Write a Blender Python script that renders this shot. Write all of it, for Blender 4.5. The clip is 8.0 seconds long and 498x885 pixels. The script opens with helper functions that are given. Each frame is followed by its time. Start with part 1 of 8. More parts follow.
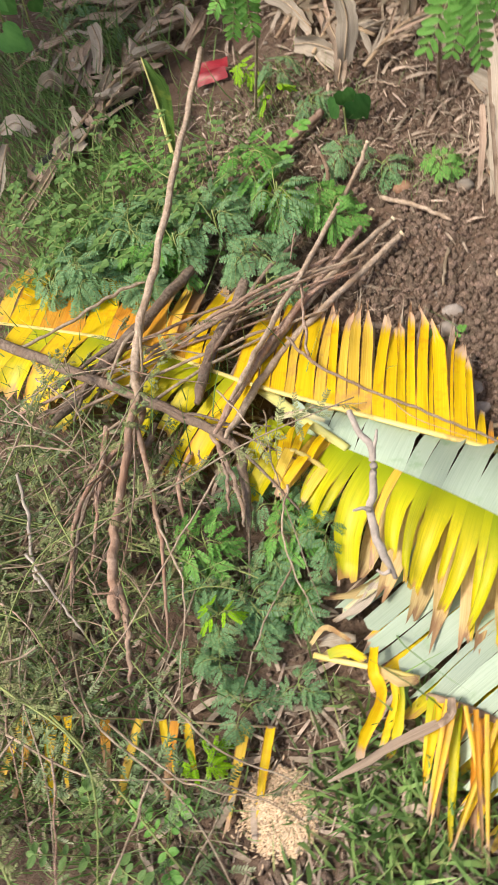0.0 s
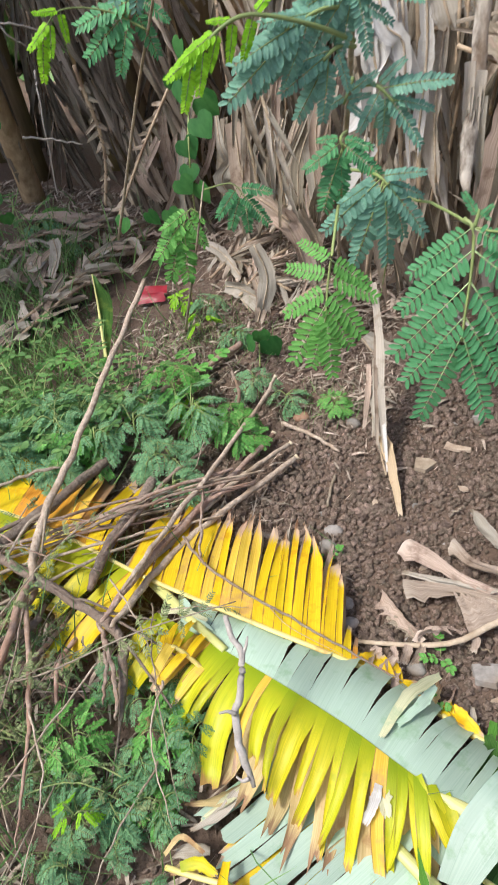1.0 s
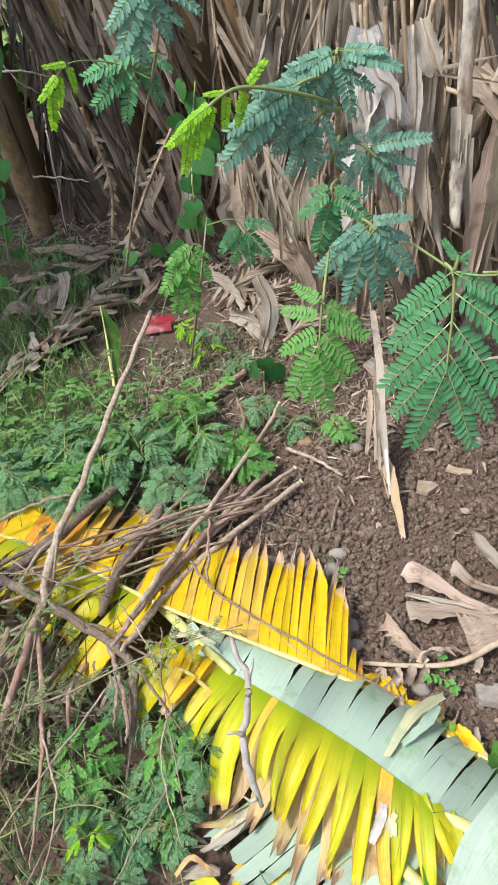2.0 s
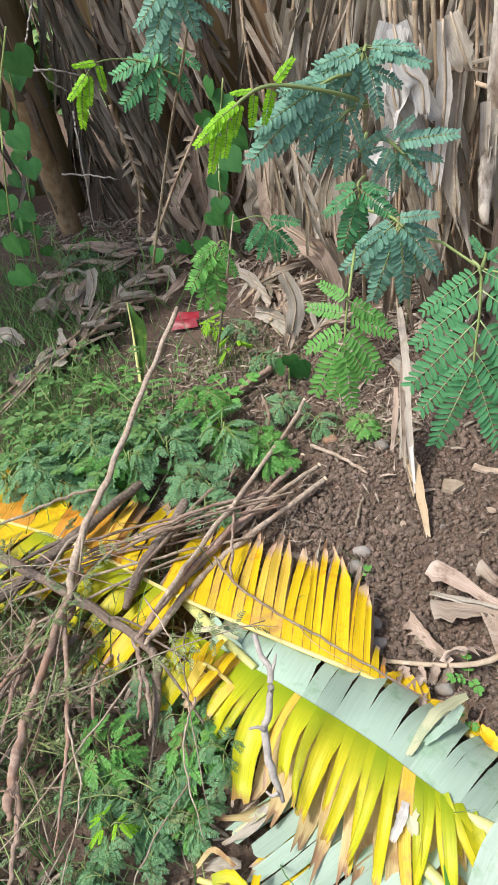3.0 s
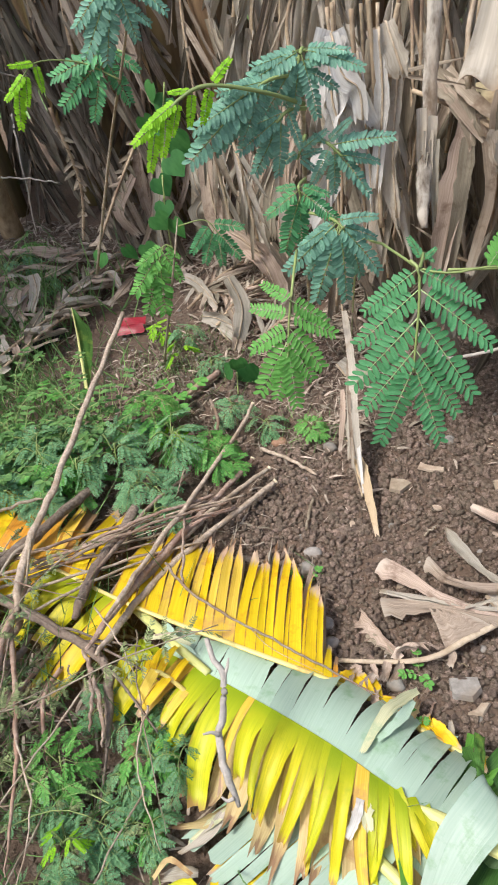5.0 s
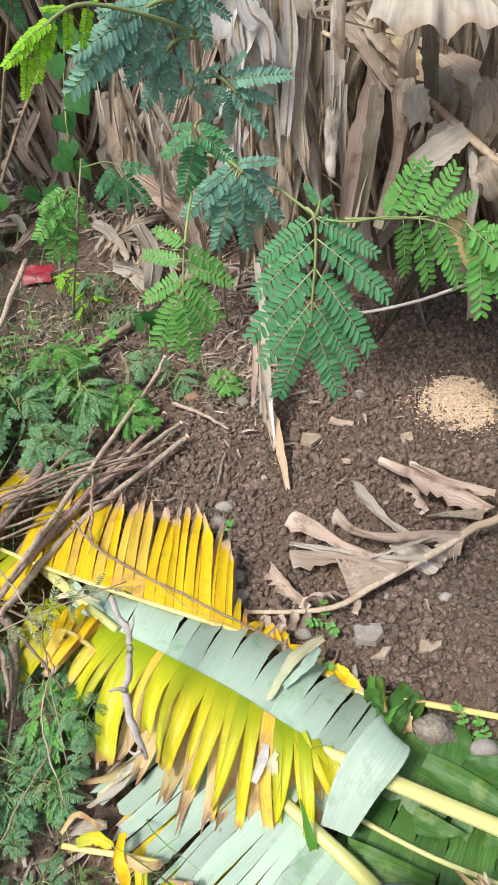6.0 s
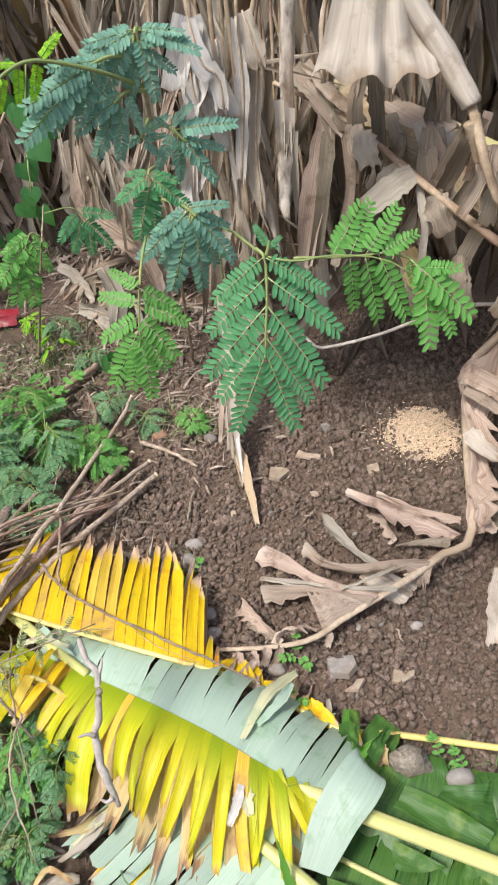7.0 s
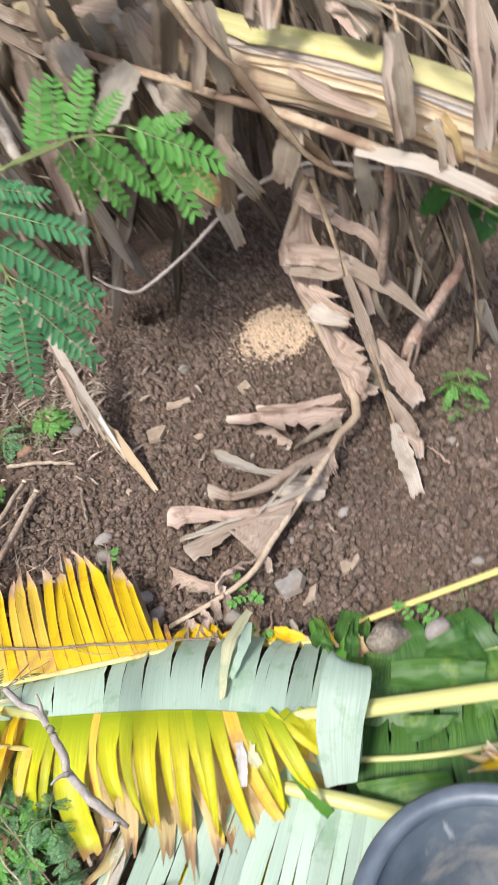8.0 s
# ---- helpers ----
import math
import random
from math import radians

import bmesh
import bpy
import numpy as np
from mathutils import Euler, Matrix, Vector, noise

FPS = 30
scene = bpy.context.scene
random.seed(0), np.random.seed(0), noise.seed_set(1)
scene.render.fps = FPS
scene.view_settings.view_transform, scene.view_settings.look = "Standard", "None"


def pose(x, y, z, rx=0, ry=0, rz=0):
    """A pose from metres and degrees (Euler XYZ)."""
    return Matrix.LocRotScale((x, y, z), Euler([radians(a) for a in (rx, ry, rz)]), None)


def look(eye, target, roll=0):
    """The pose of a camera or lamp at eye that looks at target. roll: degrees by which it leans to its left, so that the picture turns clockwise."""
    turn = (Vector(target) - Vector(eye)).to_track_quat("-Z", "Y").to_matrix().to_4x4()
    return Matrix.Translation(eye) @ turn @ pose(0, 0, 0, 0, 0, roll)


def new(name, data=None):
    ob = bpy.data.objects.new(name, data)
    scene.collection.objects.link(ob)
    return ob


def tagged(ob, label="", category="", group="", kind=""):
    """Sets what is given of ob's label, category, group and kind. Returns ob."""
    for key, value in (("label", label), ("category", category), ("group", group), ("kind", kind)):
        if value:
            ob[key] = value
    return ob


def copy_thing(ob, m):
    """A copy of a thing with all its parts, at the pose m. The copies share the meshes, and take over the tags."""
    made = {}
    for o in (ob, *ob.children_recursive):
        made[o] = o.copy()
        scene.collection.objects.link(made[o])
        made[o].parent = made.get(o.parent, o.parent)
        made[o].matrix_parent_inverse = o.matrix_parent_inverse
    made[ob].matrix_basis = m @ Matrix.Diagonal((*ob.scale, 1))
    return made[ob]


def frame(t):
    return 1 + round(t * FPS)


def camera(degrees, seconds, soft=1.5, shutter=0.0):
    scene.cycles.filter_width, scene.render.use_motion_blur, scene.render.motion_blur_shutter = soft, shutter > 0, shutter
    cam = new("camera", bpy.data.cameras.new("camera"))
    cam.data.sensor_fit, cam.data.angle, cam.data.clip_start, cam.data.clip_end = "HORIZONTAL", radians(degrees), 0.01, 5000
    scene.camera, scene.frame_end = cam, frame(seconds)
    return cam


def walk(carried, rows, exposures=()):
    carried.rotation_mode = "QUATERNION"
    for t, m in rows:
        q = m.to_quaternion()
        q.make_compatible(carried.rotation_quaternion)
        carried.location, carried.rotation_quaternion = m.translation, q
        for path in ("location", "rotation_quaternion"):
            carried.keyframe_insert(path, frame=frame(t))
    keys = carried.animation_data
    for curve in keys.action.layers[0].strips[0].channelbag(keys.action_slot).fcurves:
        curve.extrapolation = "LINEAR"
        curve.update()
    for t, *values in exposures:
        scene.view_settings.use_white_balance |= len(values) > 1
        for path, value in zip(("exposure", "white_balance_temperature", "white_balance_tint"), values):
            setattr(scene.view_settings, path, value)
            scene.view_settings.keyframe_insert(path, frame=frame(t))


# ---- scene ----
cam = camera(41.0, 8.0, 1.5, 0.25)
PATH = [
    (0, (0.192, 0.139, 0.978), (-0.608, 1.058, -0.608), -32.4),
    (0.2, (0.203, 0.137, 0.999), (-0.578, 1.107, -0.567), -26.1),
    (0.5, (0.222, 0.133, 1.024), (-0.505, 1.250, -0.467), -18.3),
    (0.7, (0.229, 0.122, 1.045), (-0.448, 1.385, -0.349), -14.0),
    (1, (0.249, 0.106, 1.066), (-0.317, 1.515, -0.235), -11.4),
    (1.5, (0.264, 0.090, 1.089), (-0.293, 1.546, -0.163), -11.7),
    (3, (0.268, 0.084, 1.097), (-0.395, 1.505, -0.144), -13.7),
    (3.5, (0.269, 0.082, 1.095), (-0.385, 1.509, -0.144), -13.8),
    (4, (0.266, 0.086, 1.091), (-0.367, 1.499, -0.175), -13.4),
    (4.2, (0.267, 0.085, 1.090), (-0.372, 1.511, -0.158), -13.1),
    (5.3, (0.278, 0.084, 1.092), (-0.172, 1.564, -0.176), -10.1),
    (5.5, (0.285, 0.096, 1.090), (-0.116, 1.531, -0.244), -9.3),
    (6, (0.291, 0.099, 1.078), (-0.001, 1.515, -0.303), -6.6),
    (6.5, (0.293, 0.099, 1.087), (0.045, 1.563, -0.253), -6.1),
    (7, (0.305, 0.092, 1.081), (0.091, 1.591, -0.225), -6.1),
    (7.2, (0.316, 0.093, 1.076), (0.156, 1.628, -0.195), -5.6),
    (7.5, (0.337, 0.099, 1.057), (0.334, 1.618, -0.243), -8.6),
    (7.7, (0.346, 0.103, 1.034), (0.378, 1.600, -0.292), -13.7),
    (8, (0.359, 0.113, 0.990), (0.389, 1.505, -0.446), -24.8),
]
walk(cam, [(t, look(eye, target, roll)) for t, eye, target, roll in PATH],
     [(0, 0.30, 7300, 14), (0.5, 0.19, 6700, 12), (1, 0.30, 6200, 10), (3, 0.33, 6250, 9), (5.5, 0.29, 6300, 9), (7, 0.28, 6350, 11), (7.5, 0.35, 6350, 12), (8, 0.34, 6250, 12)])

# ---- light: a bright overcast day, softly from above ----
world = bpy.data.worlds.new("sky")
scene.world = world
world.use_nodes = True
sky = world.node_tree.nodes.new("ShaderNodeTexSky")
sky.sky_type, sky.sun_disc, sky.sun_elevation, sky.sun_rotation = "NISHITA", False, radians(62), radians(225)
sky.dust_density = 4.0
world.node_tree.nodes["Background"].inputs[1].default_value = 0.15
world.node_tree.links.new(sky.outputs[0], world.node_tree.nodes["Background"].inputs[0])
sun = new("sun", bpy.data.lights.new("sun", "SUN"))
sun.data.energy, sun.data.angle, sun.data.color = 2.8, radians(12), (1.0, 0.96, 0.90)
sun.matrix_world = look((-1.25, -1.25, 3.3), (0, 0, 0))
rng = random.Random(11)


# ---- materials ----
def blank(name, rough=0.6, spec=0.3):
    m = bpy.data.materials.new(name)
    m.use_nodes = True
    b = m.node_tree.nodes["Principled BSDF"]
    b.inputs["Roughness"].default_value = rough
    b.inputs["Specular IOR Level"].default_value = spec
    return m, m.node_tree, b


def node(nt, kind, **values):
    n = nt.nodes.new("ShaderNode" + kind)
    for key, v in values.items():
        n.inputs[key].default_value = v
    return n


def noise_of(nt, vec, scale, detail=4.0, rough=0.55):
    n = node(nt, "TexNoise", Scale=scale, Detail=detail, Roughness=rough)
    if vec is not None:
        nt.links.new(vec, n.inputs["Vector"])
    return n.outputs["Fac"]


def ramp(nt, fac, stops):
    r = nt.nodes.new("ShaderNodeValToRGB")
    while len(r.color_ramp.elements) < len(stops):
        r.color_ramp.elements.new(0.5)
    for e, (at, c) in zip(r.color_ramp.elements, stops):
        e.position = at
        e.color = (*c, 1) if len(c) == 3 else c
    nt.links.new(fac, r.inputs[0])
    return r.outputs[0]


def mixed(nt, fac, a, b, blend="MIX"):
    m = nt.nodes.new("ShaderNodeMix")
    m.data_type, m.blend_type = "RGBA", blend
    for sock, v in ((m.inputs[0], fac), (m.inputs[6], a), (m.inputs[7], b)):
        if isinstance(v, (int, float)):
            sock.default_value = v
        elif isinstance(v, tuple):
            sock.default_value = (*v, 1)
        else:
            nt.links.new(v, sock)
    return m.outputs[2]


def bumped(nt, b, height, strength, distance):
    n = node(nt, "Bump", Strength=strength, Distance=distance)
    nt.links.new(height, n.inputs["Height"])
    nt.links.new(n.outputs[0], b.inputs["Normal"])


def varied(nt, col, amount=0.25, island=False):
    """Brightness and a little hue, piece by piece."""
    if island:
        r = nt.nodes.new("ShaderNodeNewGeometry").outputs["Random Per Island"]
    else:
        r = nt.nodes.new("ShaderNodeObjectInfo").outputs["Random"]
    rg = nt.nodes.new("ShaderNodeMapRange")
    rg.inputs[3].default_value, rg.inputs[4].default_value = 1 - amount, 1 + amount
    nt.links.new(r, rg.inputs[0])
    h = nt.nodes.new("ShaderNodeHueSaturation")
    nt.links.new(col, h.inputs["Color"])
    nt.links.new(rg.outputs[0], h.inputs["Value"])
    rh = nt.nodes.new("ShaderNodeMapRange")
    rh.inputs[3].default_value, rh.inputs[4].default_value = 0.5 + 0.03 * amount, 0.5 - 0.03 * amount
    nt.links.new(r, rh.inputs[0])
    nt.links.new(rh.outputs[0], h.inputs["Hue"])
    return h.outputs[0]


def through_light(nt, b, col, share):
    """A thin leaf lets some of the light through."""
    t = nt.nodes.new("ShaderNodeBsdfTranslucent")
    mix = nt.nodes.new("ShaderNodeMixShader")
    mix.inputs[0].default_value = share
    nt.links.new(col, t.inputs[0])
    nt.links.new(b.outputs[0], mix.inputs[1])
    nt.links.new(t.outputs[0], mix.inputs[2])
    nt.links.new(mix.outputs[0], nt.nodes["Material Output"].inputs[0])


def leaf_mat(name, lo, hi, blotch=None, tip=None, tip_at=0.8, rough=0.5, spec=0.35, streaks=26, glow=0.2, vary=0.18, island=False, tip_wide=0.12, root=None, edge=None):
    """A leaf with veins along its strips (the UV's second axis runs along a strip), blotches, and dried tips."""
    m, nt, b = blank(name, rough, spec)
    uv = nt.nodes.new("ShaderNodeTexCoord")
    mp = node(nt, "Mapping", Scale=(streaks, 1.6, 1))
    info = nt.nodes.new("ShaderNodeObjectInfo")
    nt.links.new(uv.outputs["UV"], mp.inputs[0])
    shift = node(nt, "CombineXYZ")
    big = nt.nodes.new("ShaderNodeMath")
    big.operation = "MULTIPLY"
    big.inputs[1].default_value = 91.0
    nt.links.new(info.outputs["Random"], big.inputs[0])
    nt.links.new(big.outputs[0], shift.inputs[0])
    nt.links.new(big.outputs[0], shift.inputs[2])
    nt.links.new(shift.outputs[0], mp.inputs["Location"])
    veins = noise_of(nt, mp.outputs[0], 1.0, 3.0)
    col = ramp(nt, veins, [(0.28, lo), (0.72, hi)])
    if blotch:
        patch = ramp(nt, noise_of(nt, uv.outputs["Object"], 22.0, 5.0, 0.65), [(0.54, (0, 0, 0)), (0.68, (1, 1, 1))])
        col = mixed(nt, patch, col, blotch)
    if edge:
        sep = nt.nodes.new("ShaderNodeSeparateXYZ")
        nt.links.new(uv.outputs["UV"], sep.inputs[0])
        off = nt.nodes.new("ShaderNodeMath")
        off.operation = "SUBTRACT"
        off.inputs[1].default_value = 0.5
        nt.links.new(sep.outputs[0], off.inputs[0])
        far = nt.nodes.new("ShaderNodeMath")
        far.operation = "ABSOLUTE"
        nt.links.new(off.outputs[0], far.inputs[0])
        rag = nt.nodes.new("ShaderNodeMath")
        rag.operation = "MULTIPLY_ADD"
        rag.inputs[1].default_value = 0.22
        nt.links.new(noise_of(nt, uv.outputs["Object"], 38.0, 3.0), rag.inputs[0])
        nt.links.new(far.outputs[0], rag.inputs[2])
        col = mixed(nt, ramp(nt, rag.outputs[0], [(0.54, (0, 0, 0)), (0.60, (1, 1, 1))]), col, edge)
    if root:
        sep = nt.nodes.new("ShaderNodeSeparateXYZ")
        nt.links.new(uv.outputs["UV"], sep.inputs[0])
        col = mixed(nt, ramp(nt, sep.outputs[1], [(0.04, (1, 1, 1)), (0.45, (0, 0, 0))]), col, root)
    if tip:
        sep = nt.nodes.new("ShaderNodeSeparateXYZ")
        nt.links.new(uv.outputs["UV"], sep.inputs[0])
        jit = nt.nodes.new("ShaderNodeMath")
        jit.operation = "MULTIPLY_ADD"
        jit.inputs[1].default_value = 0.3
        mp2 = node(nt, "Mapping", Scale=(5, 2.5, 1))
        nt.links.new(uv.outputs["UV"], mp2.inputs[0])
        nt.links.new(shift.outputs[0], mp2.inputs["Location"])
        nt.links.new(noise_of(nt, mp2.outputs[0], 1.0, 5.0), jit.inputs[0])
        along = nt.nodes.new("ShaderNodeMath")
        along.operation = "MULTIPLY"
        along.inputs[1].default_value = 0.8
        nt.links.new(sep.outputs[1], along.inputs[0])
        nt.links.new(along.outputs[0], jit.inputs[2])
        dry = ramp(nt, jit.outputs[0], [(0.8 * tip_at + 0.15, (0, 0, 0)), (min(1.0, 0.8 * tip_at + 0.15 + tip_wide * 0.7), (1, 1, 1))])
        col = mixed(nt, dry, col, tip)
    col = varied(nt, col, vary, island)
    nt.links.new(col, b.inputs["Base Color"])
    bumped(nt, b, veins, 0.35, 0.002)
    if glow:
        through_light(nt, b, col, glow)
    return m


def rough_mat(name, stops, scale=30, rough=0.9, bump=0.5, dist=0.004, vary=0.0, island=False, second=None, spec=0.2, stretch=(1, 1, 1)):
    """Bark, soil and stone: colour from two noises at true size."""
    m, nt, b = blank(name, rough, spec)
    co = nt.nodes.new("ShaderNodeTexCoord")
    mp = node(nt, "Mapping", Scale=stretch)
    nt.links.new(co.outputs["Object"], mp.inputs[0])
    fine = noise_of(nt, mp.outputs[0], scale, 8.0, 0.65)
    col = ramp(nt, fine, stops)
    if second:
        patch = ramp(nt, noise_of(nt, mp.outputs[0], scale * 0.18, 4.0), [(0.45, (0, 0, 0)), (0.65, (1, 1, 1))])
        col = mixed(nt, patch, col, second)
    if vary:
        col = varied(nt, col, vary, island)
    nt.links.new(col, b.inputs["Base Color"])
    bumped(nt, b, fine, bump, dist)
    return m


DRYTIP = (0.62, 0.45, 0.31)
M_YELLOW = leaf_mat("yellowed_leaf", (0.76, 0.50, 0.006), (0.88, 0.66, 0.018), (0.74, 0.40, 0.012), DRYTIP, 0.84, 0.45, 0.35, 14, 0.22, 0.10, edge=(0.50, 0.24, 0.04))
M_YELLOWOLD = leaf_mat("withering_yellow_leaf", (0.72, 0.46, 0.03), (0.84, 0.62, 0.10), (0.62, 0.36, 0.10), (0.55, 0.38, 0.25), 0.76, 0.5, 0.3, 14, 0.2, 0.12, edge=(0.45, 0.24, 0.08))
M_LIME = leaf_mat("yellow_green_leaf", (0.52, 0.49, 0.006), (0.82, 0.70, 0.02), (0.42, 0.46, 0.012), (0.50, 0.30, 0.08), 0.90, 0.42, 0.4, 18, 0.25, 0.16, root=(0.36, 0.42, 0.008), edge=(0.48, 0.40, 0.02))
M_LIMEGREEN = leaf_mat("lime_green_leaf", (0.46, 0.50, 0.008), (0.72, 0.70, 0.02), (0.70, 0.62, 0.02), (0.50, 0.30, 0.08), 0.90, 0.42, 0.4, 18, 0.25, 0.14, root=(0.30, 0.40, 0.008), edge=(0.42, 0.36, 0.03))
M_PALE = leaf_mat("waxy_leaf_underside", (0.36, 0.49, 0.375), (0.45, 0.575, 0.46), (0.28, 0.43, 0.27), None, 0.98, 0.42, 0.45, 26, 0.1, 0.22)
M_GREEN = leaf_mat("fresh_banana_leaf", (0.035, 0.11, 0.02), (0.105, 0.235, 0.045), (0.17, 0.27, 0.05), None, 0.9, 0.45, 0.42, 30, 0.18, 0.25)
M_DRY = leaf_mat("dry_leaf", (0.25, 0.20, 0.145), (0.49, 0.42, 0.325), (0.22, 0.165, 0.115), (0.25, 0.19, 0.135), 0.9, 0.75, 0.2, 22, 0.15, 0.35)
M_DRYPALE = leaf_mat("bleached_dry_leaf", (0.37, 0.32, 0.255), (0.57, 0.515, 0.43), (0.35, 0.295, 0.225), (0.34, 0.26, 0.185), 0.93, 0.7, 0.2, 24, 0.15, 0.2)
# Dark dead leaves; on the left skirts this tone stands in for shade.
M_DRYDARK = leaf_mat("dark_shaded_dry_leaf", (0.095, 0.076, 0.056), (0.27, 0.222, 0.165), (0.22, 0.175, 0.128), None, 0.9, 0.8, 0.15, 22, 0.1, 0.4)
M_DRYBROWN = leaf_mat("brown_dry_leaf", (0.31, 0.23, 0.172), (0.56, 0.445, 0.355), (0.235, 0.165, 0.12), (0.55, 0.46, 0.37), 0.88, 0.75, 0.2, 22, 0.15, 0.25)
M_WHITE = leaf_mat("sun_bleached_leaf", (0.50, 0.47, 0.43), (0.72, 0.70, 0.66), (0.44, 0.40, 0.355), (0.45, 0.38, 0.30), 0.95, 0.65, 0.25, 22, 0.2, 0.12)
M_TAN = leaf_mat("tan_withered_leaf", (0.50, 0.36, 0.15), (0.68, 0.54, 0.28), (0.42, 0.26, 0.12), (0.33, 0.20, 0.11), 0.85, 0.6, 0.25, 14, 0.18, 0.2)
M_TANSTRIP = leaf_mat("pinkish_tan_dry_strip", (0.45, 0.32, 0.185), (0.63, 0.49, 0.32), (0.36, 0.22, 0.13), (0.60, 0.48, 0.34), 0.9, 0.6, 0.25, 14, 0.15, 0.1)
M_ORANGE = leaf_mat("orange_withered_leaf", (0.62, 0.25, 0.02), (0.80, 0.42, 0.05), (0.45, 0.22, 0.08), (0.36, 0.22, 0.12), 0.55, 0.5, 0.3, 14, 0.2, 0.2)
M_STRAW = leaf_mat("straw_leaf", (0.52, 0.52, 0.30), (0.72, 0.70, 0.46), (0.44, 0.52, 0.32), None, 0.9, 0.5, 0.3, 14, 0.2, 0.05)
M_BLADE = leaf_mat("broad_grass_blade", (0.10, 0.30, 0.035), (0.20, 0.46, 0.08), None, None, 0.9, 0.45, 0.35, 12, 0.3, 0.1)
M_RIB = leaf_mat("yellow_midrib", (0.62, 0.50, 0.12), (0.80, 0.70, 0.28), (0.55, 0.35, 0.10), None, 0.9, 0.4, 0.4, 8, 0.0, 0.08)
M_RIBGREEN = leaf_mat("pale_green_midrib", (0.50, 0.51, 0.14), (0.72, 0.70, 0.32), None, None, 0.9, 0.4, 0.4, 8, 0.0, 0.08)
M_RIBDRY = rough_mat("dry_midrib", [(0.3, (0.30, 0.21, 0.13)), (0.7, (0.58, 0.46, 0.32))], 60, 0.8, 0.5, 0.003, 0.15, second=(0.22, 0.15, 0.10))
M_RIBPALE = rough_mat("bleached_midrib", [(0.3, (0.36, 0.27, 0.18)), (0.7, (0.66, 0.55, 0.42))], 60, 0.8, 0.6, 0.003, 0.0, second=(0.42, 0.32, 0.22))
M_TAM = leaf_mat("blue_green_leaflet", (0.070, 0.26, 0.100), (0.130, 0.37, 0.155), (0.17, 0.41, 0.19), None, 0.9, 0.55, 0.3, 3, 0.22, 0.22, True)
M_TAMBLUE = leaf_mat("bluish_leaflet", (0.145, 0.320, 0.225), (0.225, 0.430, 0.305), (0.28, 0.47, 0.35), None, 0.9, 0.55, 0.3, 3, 0.22, 0.18, True)
M_HAZE = leaf_mat("grey_green_leaflet", (0.13, 0.29, 0.13), (0.22, 0.41, 0.20), (0.26, 0.44, 0.24), None, 0.9, 0.6, 0.25, 3, 0.25, 0.25, True)
M_TAMLIGHT = leaf_mat("fresh_green_leaflet", (0.105, 0.325, 0.058), (0.19, 0.46, 0.105), (0.24, 0.50, 0.14), None, 0.9, 0.5, 0.3, 3, 0.28, 0.22, True)
M_TAMLIME = leaf_mat("lime_leaflet", (0.24, 0.56, 0.015), (0.36, 0.68, 0.03), None, None, 0.9, 0.5, 0.3, 3, 0.35, 0.15, True)
M_WITHER = leaf_mat("withered_leaflet", (0.125, 0.165, 0.068), (0.30, 0.35, 0.165), (0.25, 0.22, 0.11), None, 0.9, 0.75, 0.2, 3, 0.12, 0.35, True)
M_WITHERGREEN = leaf_mat("wilting_leaflet", (0.10, 0.165, 0.075), (0.24, 0.33, 0.165), (0.38, 0.43, 0.28), None, 0.9, 0.7, 0.2, 3, 0.15, 0.35, True)
M_VINE = leaf_mat("vine_leaf", (0.035, 0.145, 0.032), (0.080, 0.24, 0.06), None, None, 0.9, 0.45, 0.35, 4, 0.25, 0.25)
M_WEED = leaf_mat("weed_leaflet", (0.080, 0.19, 0.05), (0.165, 0.31, 0.095), (0.21, 0.33, 0.11), None, 0.9, 0.55, 0.3, 4, 0.25, 0.3)
M_GRASS = leaf_mat("grass_blade", (0.12, 0.26, 0.07), (0.26, 0.42, 0.15), (0.38, 0.40, 0.18), None, 0.9, 0.55, 0.3, 3, 0.2, 0.35, True)
M_TWIGGREEN = leaf_mat("green_stalk", (0.20, 0.27, 0.08), (0.32, 0.38, 0.15), None, None, 0.9, 0.55, 0.3, 3, 0.0, 0.15)
M_BARK = rough_mat("grey_brown_bark", [(0.3, (0.26, 0.18, 0.135)), (0.7, (0.60, 0.465, 0.375))], 120, 0.9, 1.0, 0.006, 0.25, second=(0.34, 0.215, 0.155))
M_BARKRED = rough_mat("reddish_smooth_bark", [(0.3, (0.27, 0.175, 0.13)), (0.7, (0.56, 0.41, 0.32))], 90, 0.85, 0.8, 0.004, 0.2, second=(0.36, 0.22, 0.155))
M_BARKGREY = rough_mat("weathered_grey_bark", [(0.3, (0.36, 0.32, 0.28)), (0.7, (0.58, 0.53, 0.47))], 110, 0.9, 0.7, 0.004, 0.1, second=(0.39, 0.345, 0.305))
M_BARKDARK = rough_mat("dark_branch_bark", [(0.3, (0.12, 0.09, 0.07)), (0.7, (0.36, 0.29, 0.23))], 120, 0.9, 1.0, 0.006, 0.15, second=(0.22, 0.16, 0.12))
M_BARKPALE = rough_mat("pale_twig_bark", [(0.3, (0.28, 0.215, 0.155)), (0.7, (0.58, 0.49, 0.38))], 120, 0.9, 0.9, 0.005, 0.22, second=(0.30, 0.23, 0.16))
M_CUT = rough_mat("cut_wood", [(0.3, (0.62, 0.50, 0.32)), (0.7, (0.80, 0.70, 0.52))], 120, 0.7, 0.2, 0.001)
M_SOIL = rough_mat("moist_brown_soil", [(0.25, (0.086, 0.060, 0.044)), (0.75, (0.255, 0.185, 0.140))], 85, 0.95, 1.0, 0.010, second=(0.18, 0.122, 0.088))
M_CLOD = rough_mat("soil_clods", [(0.28, (0.116, 0.084, 0.063)), (0.72, (0.372, 0.284, 0.220))], 240, 0.95, 1.0, 0.007, 0.32, True)
